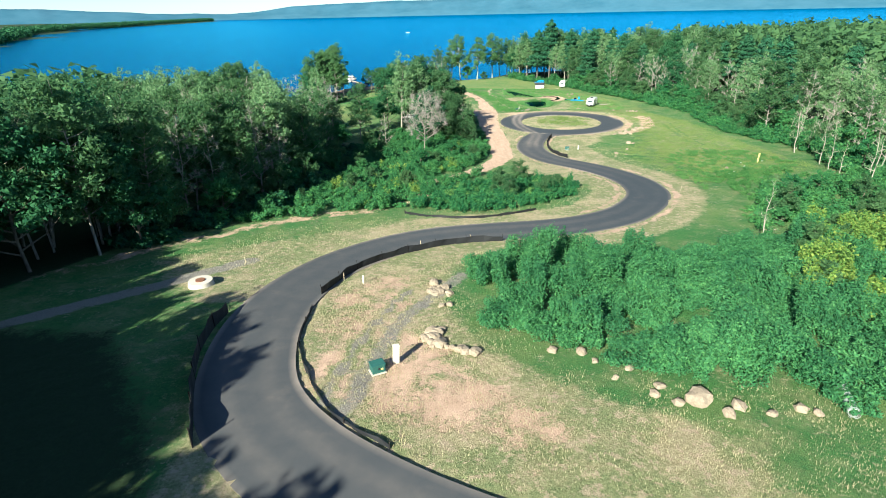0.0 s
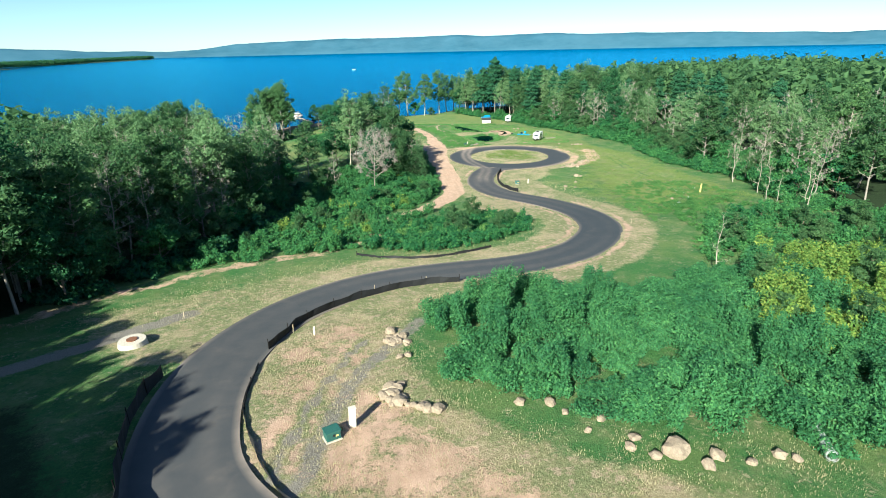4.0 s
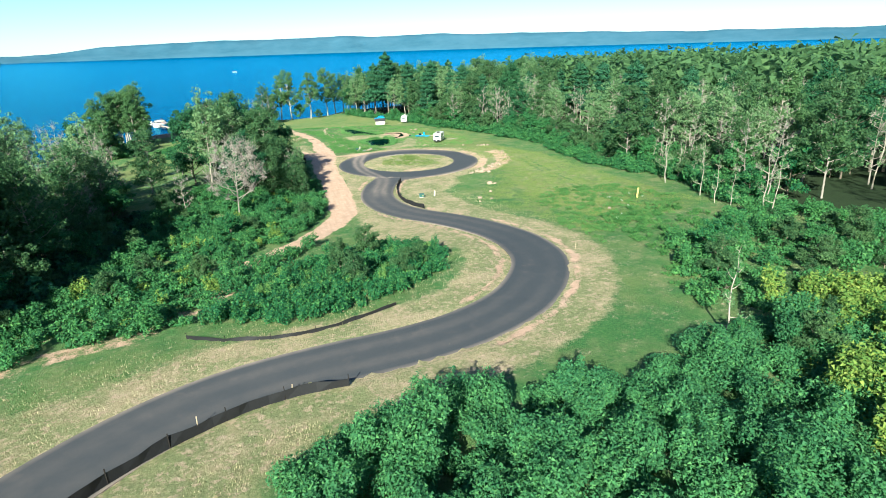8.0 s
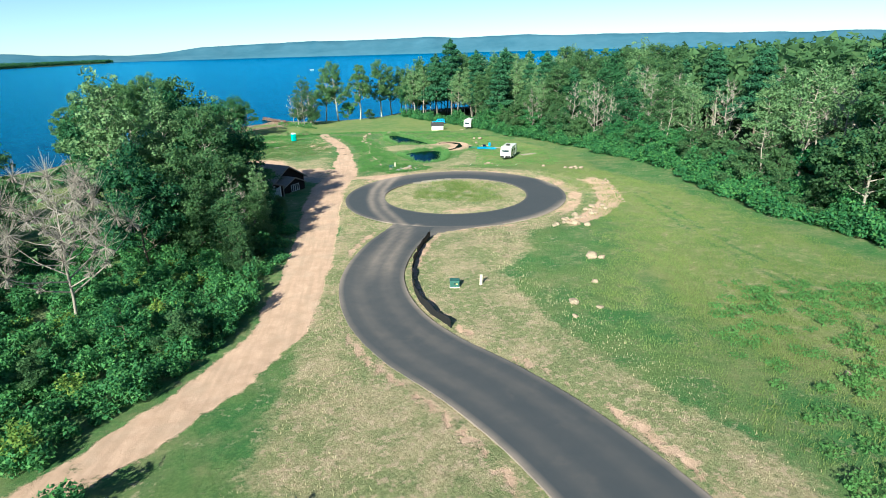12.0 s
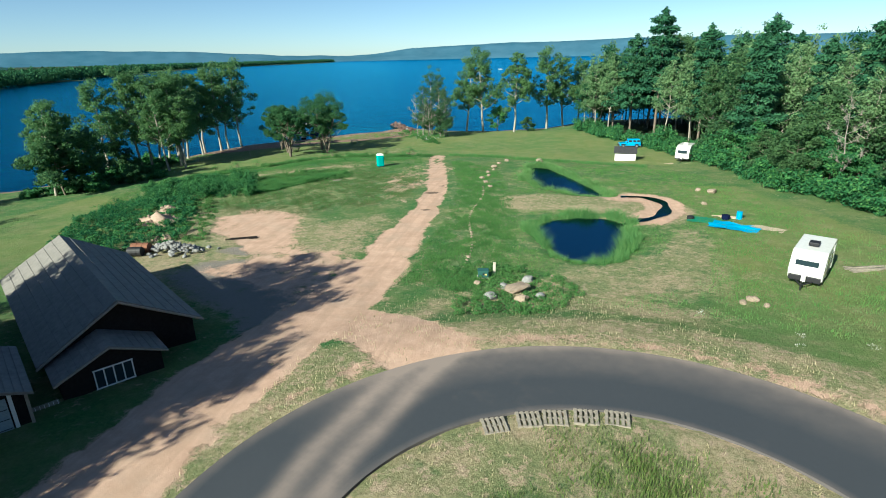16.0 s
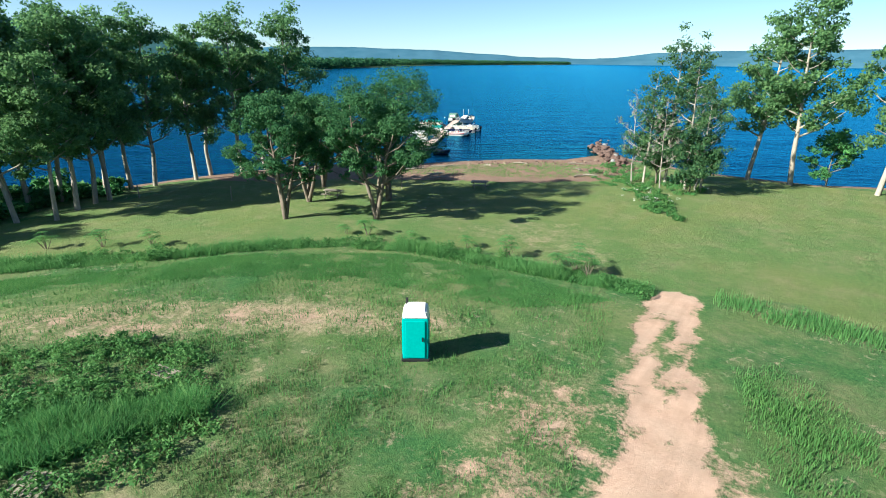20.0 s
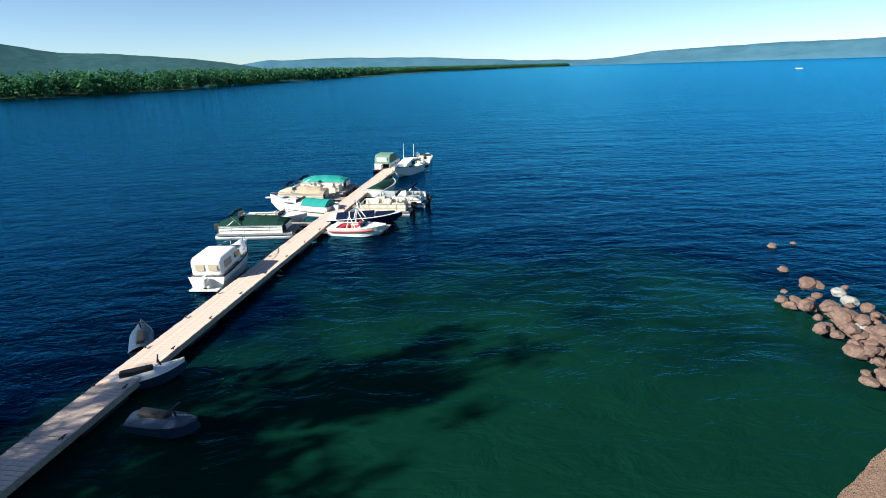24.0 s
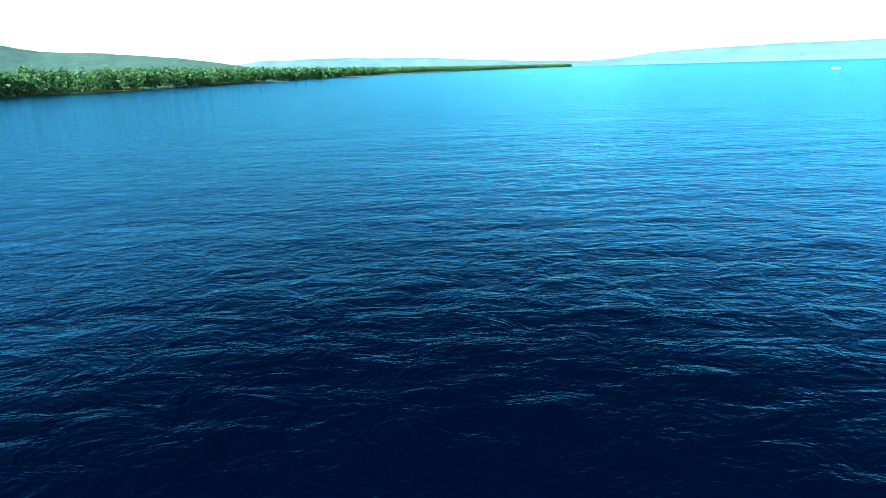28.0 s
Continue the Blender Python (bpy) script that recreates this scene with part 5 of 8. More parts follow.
shrubs(28, "edge_weeds", "leafy weeds in the tall grass along the lawn", EDGE_FAR + EDGE_NEAR[::-1], 90, 0.9, (0.4, 0.8), (0.3, 0.75), GRASSD, 0.06, 230)
shrubs(29, "field_weeds", "deep green leafy weeds on the field", [(-15, 226), (-13.8, 230.2), (-10.9, 233.5), (-7.2, 234.9), (-2, 232.5), (-1.4, 229), (-3.9, 226), (-8, 223), (-12, 221)], 150, 0.9, (0.5, 1.0), (0.25, 0.6), GRASSD, 0.065, 230)
grass(1, "meadow_grass", "rough green meadow grass", [(40, 84), (66, 92), (68, 150), (60, 172), (50, 172), (52, 150), (44, 130), (36, 116)], 80000, (0.08, 0.26), 0.022, MEADB, 1.6)
grass(2, "slope_grass", "uneven dry and green grass by the road", [(-20, 42), (-9, 20), (30, 14), (34, 26), (8, 32), (2, 44), (8, 57), (-4, 54), (-10, 46)], 34000, (0.06, 0.2), 0.02, DRYB)
grass(3, "verge_grass", "dry grass on the verge of the road", [(-36, 52), (-16, 50), (0, 66), (20, 71), (26, 84), (20, 100), (16, 140), (30, 150), (34, 100), (38, 80), (40, 95), (36, 130), (54, 150), (54, 170), (30, 190), (16, 180), (14, 100), (0, 74), (-20, 66)], 56000, (0.06, 0.24), 0.024, DRYB)
grass(4, "lane_grass", "lush green grass beside the dirt lane", [(18, 186), (27, 184), (28, 200), (26, 220), (22, 240), (14, 250), (12, 248), (17, 225), (19, 205)], 90000, (0.08, 0.3), 0.022, GRASSD, 1.2)
grass(5, "field_grass", "patchy green grass on the field", [(-34, 210), (-14, 208), (4, 208), (12, 216), (11, 240), (6, 253), (-6, 254), (-20, 243), (-38, 228)], 70000, (0.06, 0.26), 0.022, GRASSD, 2.0)
grass(25, "dry_field_grass", "olive brown dry grass on the field", [(-16, 204), (4, 206), (13, 214), (12, 228), (4, 238), (-4, 240), (-18, 228)], 60000, (0.05, 0.2), 0.02, OLIVEB, 1.6)
grass(6, "edge_grass", "strip of tall unmown grass along the edge of the lawn", EDGE_FAR + EDGE_NEAR[::-1], 150000, (0.22, 0.62), 0.02, EDGEB, -0.9)
grass(26, "field_edge_grass", "thick green grass between the worn strip and the lawn edge", [(-24, 232), (-13, 242), (-6, 246), (2, 248), (6, 252.5), (-3, 252.6), (-9, 251.4), (-17, 245.6), (-26, 234)], 150000, (0.05, 0.16), 0.014, EDGEB, -0.9)
grass(27, "bank_weeds", "tall green weeds along the bank of the field", [(-15, 219), (-11, 215.5), (-8.5, 217.5), (-6.5, 223), (-4, 228), (-2.4, 233), (-5, 233.5), (-9.5, 228), (-13, 223)], 60000, (0.3, 0.8), 0.022, EDGEB, -0.9)
grass(7, "edge_grass", "tall unmown grass along the edge of the lawn", [(10, 255), (20, 253), (32, 247), (46, 240), (47, 243), (33, 250), (20, 257), (10, 258)], 40000, (0.2, 0.55), 0.02, EDGEB, 0.6)
grass(8, "circle_grass", "thin grass in the middle of the turning circle", [(23, 158), (26, 150), (33.6, 147.6), (41, 150), (44, 158), (41, 166), (33.6, 169), (26, 166)], 36000, (0.08, 0.3), 0.025, MEADB, 0.9, lambda x, y: np.hypot(x - 34.5, y - 160) + 2.2 * np.sin(x * 31.7 + y * 17.3) < 6.2 + 2.2 * wavy(x * 0.3, y * 0.3))
grass(17, "beach_grass", "thin green grass growing through the sand", [(-38, 275), (-24, 281), (-14, 285), (-8, 292), (-12, 303), (-20, 300), (-30, 290)], 14000, (0.06, 0.25), 0.018, GRASSB, 0.0)
grass(9, "pond_meadow", "short grass round the ponds", [(24, 186), (46, 180), (60, 176), (62, 200), (52, 240), (30, 246), (24, 240), (26, 210)], 64000, (0.06, 0.24), 0.022, GRASSB, 1.6,
      lambda x, y: (inside(POND_1, x, y) < -1) & (inside(POND_2, x, y) < -1) & (inside(TAN_BAND, x, y) < 0) & (inside(TAN_PATCH, x, y) < 0))
for pond in (POND_1, POND_2):
    grass(12, "reeds", "tall bright green reeds round the pond", [(24, 190), (44, 190), (44, 246), (24, 246)], 52000, (0.5, 1.2), 0.028, REED, -0.6,
          lambda x, y, p=pond: (inside(p, x, y) < 0.2) & (inside(p, x, y) > -1.15 - 0.4 * wavy(x, y)))


shrubs(31, "stone_weeds", "lush dark green weeds round the flat stone", [(21.8, 189.5), (24.6, 191.6), (29.1, 191.2), (32.3, 188.8), (33.6, 185), (31, 181), (25, 179.5), (23.6, 185)], 150, 0.9, (0.45, 0.9), (0.2, 0.5), GRASSD, 0.06, 260,
       lambda x, y: math.hypot(x - 28.7, y - 185.8) < 1.5)


shrubs(32, "barn_weeds", "thick dark green weeds between the barn and the lawn", BARN_WEEDS, 200, 1.1, (0.5, 1.2), (0.3, 1.0), SHRUB, 0.085, 190,
       lambda x, y: math.hypot(x + 14.3, y - 200.8) < 3 or math.hypot(x + 16.5, y - 205.5) < 1.9 or math.hypot(x + 5.5, y - 191) < 3.2 or math.hypot(x + 8.8, y - 189.8) < 1.6)


def spread(rng, poly, count, step):
    """Even places inside an outline: a shaken grid."""
    xs, ys = [p[0] for p in poly], [p[1] for p in poly]
    X, Y = np.meshgrid(np.arange(min(xs), max(xs), step * 1.15), np.arange(min(ys), max(ys), step * 1.15))
    X = X.ravel() + rng.uniform(-0.45, 0.45, X.size) * step
    Y = Y.ravel() + rng.uniform(-0.45, 0.45, Y.size) * step
    k = np.flatnonzero(inside(poly, X, Y) > 0)
    near = np.argsort(np.abs(X[k]) + 0.3 * np.abs(Y[k] - 150))[:count]
    return [(float(X[k][i]), float(Y[k][i])) for i in near]


def far_woods():
    """Wooded shores that stay far off, as clumps of foliage."""
    rng = np.random.default_rng(3)
    out = []
    c = curve_points(BAY[2:11], 9)
    for p in c:
        dist = math.hypot(p.x + 20, p.y - 250)
        for row in range(4):
            for k in range(2):
                x, y = p.x - 6 - row * rng.uniform(8, 16) + rng.normal(0, 4), p.y + rng.normal(0, 6)
                h = rng.uniform(10, 16)
                z = max(gz(x, y), 0)
                n = 70 if dist < 900 else 24
                out.append(leaf_cloud(rng, [(x, y, z + h * 0.55, 4.5, 4.5, h * 0.48)], n, 1.3 if dist < 900 else 2.2))
    V = np.concatenate(out)
    tagged(new("far_woods", mesh_of("far_woods", V, tris(V), LEAF_DARK)), "green woods along the far shore", "woods", kind="stuff")
    out = []
    for x, y in spread(rng, [(112, 20), (126, 120), (112, 230), (122, 330), (220, 405), (500, 555), (600, 300), (500, 0)], 900, 7.5):
        h = rng.uniform(15, 22)
        out.append(leaf_cloud(rng, [(x, y, gz(x, y) + h * 0.6, 6.5, 6.5, h * 0.4)], 150, 1.25))
    for x, y in spread(rng, [(-92, 190), (-180, 180), (-420, 50), (-420, -60), (-95, 20)], 560, 7.5):
        h = rng.uniform(14, 20)
        out.append(leaf_cloud(rng, [(x, y, gz(x, y) + h * 0.6, 6.5, 6.5, h * 0.4)], 140, 1.25))
    V = np.concatenate(out)
    tagged(new("deep_woods", mesh_of("deep_woods", V, tris(V), LEAF)), "closed canopy of the woods behind the forest edge", "woods", kind="stuff")


far_woods()


def shade_wood():
    """The wood behind the old drive, which shades the first bend."""
    rng = np.random.default_rng(19)
    near = [(-22, -34), (-24.5, -4), (-31, 9), (-41, 23.5), (-53, 40), (-75, 46), (-75, -36)]
    out, trunks = [], []
    for x, y in scatter(rng, near, 270, 2.3):
        z, h = gz(x, y), rng.uniform(14, 19)
        trunks.append(([(x, y, z - 0.2), (x, y, z + h * 0.5), (x + 0.2, y, z + h * 0.9)], [0.2, 0.13, 0.04]))
        blobs = [(x + rng.normal(0, 1.1), y + rng.normal(0, 1.1), z + h * t, 3.0 * (1.15 - 0.6 * t), 3.0 * (1.15 - 0.6 * t), 1.6) for t in (0.2, 0.33, 0.45, 0.57, 0.69, 0.8, 0.92)]
        out.append(leaf_cloud(rng, blobs, 2300, 0.44, fill=0.2))
    V = np.concatenate(out)
    wood = tagged(new("shade_wood", mesh_of("shade_wood", V, tris(V), LEAF_DARK)), "dense dark wood behind the old drive", "woods", kind="stuff")
    v, f = tubes(trunks, 5)
    under(wood, "trunks", mesh_of("trunks", v, f, BARK, smooth=True))


shade_wood()


# ---- small materials ----
WHITE = plain("white_paint", (0.78, 0.76, 0.72), 0.35, amount=0.12)
GELCOAT = plain("white_gelcoat", (0.66, 0.65, 0.62), 0.18, grain=3, amount=0.08, spec=0.5)
CREAM = plain("cream_vinyl", (0.62, 0.56, 0.46), 0.5, amount=0.12)
TAN = plain("tan_canvas", (0.42, 0.34, 0.25), 0.85, grain=14, bump=0.3)
TEAL = plain("teal_canvas", (0.015, 0.22, 0.2), 0.8, grain=14, bump=0.3)
DKGREEN = plain("dark_green_canvas", (0.01, 0.035, 0.028), 0.9, grain=14, bump=0.3, spec=0.08)
SAGE = plain("sage_canvas", (0.11, 0.2, 0.16), 0.8, grain=14, bump=0.3)
NAVY = plain("navy_canvas", (0.005, 0.01, 0.04), 0.9, grain=14, bump=0.3, spec=0.08)
NAVY_HULL = plain("navy_gelcoat", (0.006, 0.012, 0.05), 0.15, grain=3, amount=0.1, spec=0.5)
BLACK = plain("black_rubber", (0.015, 0.015, 0.018), 0.6)
RED = plain("red_vinyl", (0.5, 0.03, 0.04), 0.45)
ALU = plain("brushed_aluminium", (0.72, 0.72, 0.72), 0.35, 0.9, amount=0.1)
CHROME = plain("chrome", (0.85, 0.85, 0.85), 0.12, 1.0, amount=0.05)
GREYSEAT = plain("grey_vinyl", (0.3, 0.33, 0.34), 0.5)
BLUEDECK = plain("blue_carpet", (0.02, 0.09, 0.16), 0.95, grain=30)
GREYDECK = plain("grey_carpet", (0.22, 0.2, 0.18), 0.95, grain=30)
DOCKWOOD = plain("weathered_planks", (0.54, 0.42, 0.365), 0.85, grain=6, amount=0.35, bump=0.4)
OLDWOOD = plain("grey_old_wood", (0.3, 0.26, 0.21), 0.9, grain=6, amount=0.35, bump=0.4)
BARNWOOD = plain("dark_stained_boards", (0.022, 0.019, 0.018), 0.9, grain=5, amount=0.4, bump=0.3, spec=0.05)
SHINGLE = plain("charcoal_shingles", (0.05, 0.05, 0.054), 0.95, grain=4, amount=0.35, bump=0.4, spec=0.08)
ROOFPALE = plain("weathered_grey_shingles", (0.2, 0.185, 0.17), 0.85, grain=2.5, amount=0.3, bump=0.3)
SIDING = plain("off_white_siding", (0.72, 0.68, 0.6), 0.6, amount=0.15)
TOILET = plain("turquoise_plastic", (0.005, 0.36, 0.34), 0.4, amount=0.12)
JEEPBLUE = plain("sky_blue_car_paint", (0.03, 0.33, 0.62), 0.2, amount=0.06, spec=0.5)
TARPBLUE = plain("blue_tarpaulin", (0.02, 0.3, 0.55), 0.5, grain=5, amount=0.25, bump=0.4)
TARPGREEN = plain("green_tarpaulin", (0.02, 0.2, 0.12), 0.6, grain=5, amount=0.25)
PLASTIC_GREEN = plain("green_plastic", (0.03, 0.1, 0.085), 0.55)
SILT = plain("black_silt_cloth", (0.012, 0.012, 0.015), 0.7, grain=10, bump=0.2)
YELLOW = plain("pale_yellow_plastic", (0.7, 0.55, 0.2), 0.5)
CONCRETE = plain("pale_concrete", (0.5, 0.44, 0.38), 0.9, grain=9, bump=0.4)
RUST = plain("rusty_steel", (0.22, 0.1, 0.06), 0.8, 0.3, amount=0.4)
JETHULL = plain("dark_blue_gelcoat", (0.03, 0.05, 0.09), 0.25)
SPRUCE = plain("raw_lumber", (0.5, 0.4, 0.28), 0.8, grain=7, amount=0.25)


def glass_mat():
    m = Mat("tinted_glass", 0.05, 0, 0.6)
    m.color((0.02, 0.035, 0.045))
    return m.m


GLASS = glass_mat()


def stone_mat(name, a, b):
    m = Mat(name, 0.9, 0, 0.25)
    n, n2 = m.noise(5, 6, 0.7, obj=True), m.noise(28, 3, 0.7, obj=True)
    c = m.ramp(n, (0.3, a), (0.7, b))
    c = m.mix(m.fac(m.rnd(), 0, 1, 0, 0.45), c, tuple(v * 0.62 for v in b))
    c = m.mix(m.fac(n2, 0.5, 0.75, 0, 0.4), c, tuple(v * 0.5 for v in a))
    m.color(c)
    m.bump(n, 0.5, 0.08)
    return m.m


STONE = stone_mat("tan_fieldstone", (0.2, 0.15, 0.11), (0.42, 0.33, 0.25))
GREYSTONE = stone_mat("grey_fieldstone", (0.16, 0.16, 0.16), (0.36, 0.35, 0.34))
EARTH = stone_mat("stony_earth", (0.3, 0.21, 0.15), (0.52, 0.39, 0.3))
REDSTONE = stone_mat("reddish_rock", (0.075, 0.048, 0.042), (0.2, 0.13, 0.108))


# ---- stones ----
def stone_mesh(seed, mat, sub=2, flat=0.7):
    bm = bmesh.new()
    bmesh.ops.create_icosphere(bm, subdivisions=sub, radius=0.5)
    off = Vector((seed * 3.7, seed * 1.3, 0))
    for v in bm.verts:
        d = v.co.normalized()
        k = 1 + 0.38 * noise.noise(d * 1.3 + off) + 0.14 * noise.noise(d * 3.4 + off)
        v.co = d * 0.5 * k
        v.co.z *= flat
        v.co.z = max(v.co.z, -0.28)
    me = bpy.data.meshes.new("stone")
    bm.to_mesh(me)
    bm.free()
    me.materials.append(mat)
    return me


STONES = [stone_mesh(i, STONE) for i in range(4)]
GREYS = [stone_mesh(i + 9, GREYSTONE) for i in range(3)]
REDS = [stone_mesh(i + 20, REDSTONE) for i in range(3)]


def stone(meshes, x, y, size, label, rng, group="", name="boulder", lift=0.25, z=None):
    ob = new(name, meshes[rng.integers(len(meshes))])
    ob.matrix_world = pose(x, y, (gz(x, y) if z is None else z) + size * lift * 0.6, rng.uniform(-15, 15), rng.uniform(-15, 15), rng.uniform(0, 360)) @ Matrix.Diagonal((size * rng.uniform(0.8, 1.2), size * rng.uniform(0.8, 1.1), size * rng.uniform(0.75, 1.05), 1))
    return tagged(ob, label, "rock", group)


def build_stones():
    rng = np.random.default_rng(17)
    lab = "tan rounded fieldstone on the dry slope"
    for x, y, s in [(14.2, 27.6, 1.6), (16.2, 27.0, 0.9), (12.6, 29.1, 0.8), (12.0, 28.3, 0.6), (13.0, 27.4, 0.7), (15.3, 26.3, 0.8), (11.5, 31.2, 0.65), (9.0, 33.4, 0.75), (9.6, 32.2, 0.55),
                    (7.1, 33.7, 0.7), (19.4, 26.6, 0.8), (20.1, 26.2, 0.55), (10.3, 30.2, 0.5), (17.6, 26.2, 0.6)]:
        stone(STONES, x, y, s, "large pale boulder by the shrubs" if s > 1.4 else lab, rng, "stones below the shrubs")
    for k in range(22):
        t = k / 21
        x, y = 1.6 - 2.4 * math.sin(t * 2.2), 33.6 + 3.6 * t
        stone(STONES, x + rng.normal(0, 0.45), y + rng.normal(0, 0.4), rng.uniform(0.45, 1.0), lab, rng, "heap of stones on the slope")
    for k in range(16):
        stone(STONES, -0.4 + rng.normal(0, 0.5), 44.2 + rng.normal(0, 1.1), rng.uniform(0.4, 0.9), lab, rng, "heap of stones by the shrubs")
    # boulders below the turning circle
    for k in range(46):
        big = k < 30
        a = radians(rng.uniform(-66, -36) if big else rng.uniform(-34, 10))
        r = (22.2 if big else 23.8) + rng.normal(0, 0.8)
        stone(STONES, RING[0] + r * math.cos(a), RING[1] + r * math.sin(a), rng.uniform(0.35, 0.85) if big else rng.uniform(0.25, 0.55), "tan boulder on the edge below the turning circle", rng, "boulders round the turning circle")
    for x, y, s in [(45.4, 137.5, 1.1), (46.5, 136.4, .8), (42.4, 125.3, 1.3), (43.2, 124.8, .7), (36.5, 115, .8), (38.1, 113.5, .6), (35.6, 112.4, .5), (40, 119, .6), (57.6, 171, 1.0), (58.6, 171.6, .8), (56.9, 172, .7), (59.2, 170.2, .9), (58.2, 170, .6), (54, 176, .7), (45.4, 185.7, .8), (44.6, 185, .6),
                    (46, 184.6, .5), (51.4, 221.3, 1.3), (50, 222.5, .8), (47.5, 100, .5), (50, 96, .6), (49, 215, .7)]:
        stone(STONES, x, y, s, "single tan stone in the grass", rng, "stones in the meadow")
    for x, y, s in [(20.9, 241.9, .9), (22.3, 224.1, .8), (20.3, 230.6, .8), (20.6, 236, .9), (21, 233, .7), (21.2, 227.5, .7), (22.5, 249.5, .9), (21.4, 246, .8), (28.6, 248.9, 1.2), (21.2, 239, .6)]:
        stone(STONES, x, y, s, "pale boulder set in a line beside the lane", rng, "boulders beside the lane")
    # stone seat and stones round it
    for x, y, s in [(26.8, 184.1, 1.1), (29.4, 188.1, 1.0), (30.5, 184.5, .9), (27.6, 186.4, .8)]:
        stone(GREYS, x, y, s, "grey boulder among the weeds by the flat stone", rng, "stones round the flat stone")
    for x, y, s in [(29.1, 183.6, 1.1), (25.4, 186.9, .6), (31.4, 189, .5)]:
        stone(STONES, x, y, s, "pale stone among the weeds", rng, "stones round the flat stone")
    slab = stone(STONES, 28.7, 185.8, 1.9, "large flat pale stone slab on the grass", rng, name="stone_slab")
    slab.scale.z *= 0.35
    # little stones along the grass strip
    for k in range(40):
        t = k / 39
        stone(STONES, 23.6 - 2.6 * t + 0.5 * math.sin(t * 9), 190 + 34 * t, rng.uniform(0.18, 0.4), "small pale stone in the green grass", rng, "row of small stones")
    # rock pier
    for k in range(250):
        t = rng.random() ** 0.8
        x, y = -19.6 + 9.6 * t + rng.normal(0, 0.9), 321.5 - 18 * t + rng.normal(0, 0.8)
        stone(REDS if rng.random() < 0.9 else GREYS, x, y, rng.uniform(0.35, 0.9), "reddish rock of the rough stone pier", rng, "rocks of the pier", name="pier_rock", z=max(gz(x, y), -0.2) + 0.1 + 0.5 * rng.random())
    for k in range(70):
        x, y = rng.uniform(-34, -10), 0
        y = 292 + (x + 31) * 0.85 - abs(rng.normal(0, 3.5))
        stone(REDS if k % 3 else STONES, x, y, rng.uniform(0.15, 0.5), "small stone on the sandy beach", rng, "stones on the beach", name="beach_stone")
    for x, y, s in [(-21.9, 330, 1.3), (-21, 325.6, 1.2), (-20.8, 331.4, .9)]:
        stone(REDS, x, y, s * 0.6, "boulder standing in the shallow water", rng, "boulders in the lake", z=-0.12)
    # rubble and stone piles by the barn
    for k in range(150):
        x, y = rng.normal(-5.2, 1.5), rng.normal(191, 0.75)
        lump = max(0, 1.15 - 0.5 * math.hypot((x + 5.2) / 1.5, (y - 191) / 0.8))
        stone(GREYS, x, y, rng.uniform(0.22, 0.52), "grey broken stone in a rubble heap", rng, "rubble heap", name="rubble_stone", z=gz(x, y) + lump * rng.uniform(0.6, 1.0))
    # heaps of stony earth
    for cx, cy, r, h in ((-14.3, 200.8, 2.6, 1.0), (-16.5, 205.5, 1.5, 0.7), (-8.8, 194.4, 1.2, 0.6)):
        bm = bmesh.new()
        bmesh.ops.create_grid(bm, x_segments=28, y_segments=22, size=1)
        z0 = gz(cx, cy)
        for v in bm.verts:
            q = math.hypot(v.co.x, v.co.y) / 1.0
            x, y = cx + v.co.x * r * 1.15, cy + v.co.y * r * 0.8
            swell = max(0, 1 - q) ** 0.8 * (1 + 0.25 * math.sin(x * 2.1 + y) + 0.2 * math.sin(y * 3.3))
            v.co = (x - cx, y - cy, gz(x, y) - z0 - 0.06 + h * swell + rng.normal(0, 0.03))
        heap = thing("earth_heap", "heap of pale stony earth among the weeds", "earth heap", pose(cx, cy, z0), "earth heaps")
        part("earth", bm, EARTH, heap, smooth=True)
        for k in range(int(9 * r)):
            x, y = rng.normal(cx, r * 0.4), rng.normal(cy, r * 0.3)
            q = math.hypot((x - cx) / r / 1.15, (y - cy) / r / 0.8)
            stone(STONES, x, y, rng.uniform(0.15, 0.4), "pale stone in an earth heap", rng, "earth heap stones", z=gz(x, y) + h * max(0, 1 - q) ** 0.8)


build_stones()


# ---- silt fences and small things by the road ----
def silt_fence(pts, h, label):
    root = thing("silt_fence", label, "silt fence", group="silt fences")
    c = curve_points(pts, 0.8)
    V, F = [], []
    for i, p in enumerate(c):
        z = gz(p.x, p.y)
        d = (c[min(i + 1, len(c) - 1)] - c[max(i - 1, 0)]).normalized()
        n = Vector((d.y, -d.x, 0))
        sag = 0.07 * math.sin(i * 1.9) + 0.05 * math.sin(i * 0.7)
        for off in (0.012, -0.012):
            V += [tuple(p + n * off + Vector((0, 0, z - 0.1))), tuple(p + n * (off + sag) + Vector((0, 0, z + h * (0.9 + 0.1 * math.sin(i * 1.3)))))]
    for i in range(len(c) - 1):
        a, b = i * 4, i * 4 + 4
        F += [(a, b, b + 1, a + 1), (a + 2, a + 3, b + 3, b + 2), (a + 1, b + 1, b + 3, a + 3)]
    under(root, "cloth", mesh_of("cloth", V, F, SILT))
    post = None
    for p in c[::4]:
        bm = boxes((0, 0, 0, 0.05, 0.05, h + 0.3))
        if post is None:
            o = part("post", bm, BARNWOOD, root)
            post = o.data
        else:
            bm.free()
            o = under(root, "post", post)
        o.location = (p.x, p.y, gz(p.x, p.y) - 0.1)
    return root


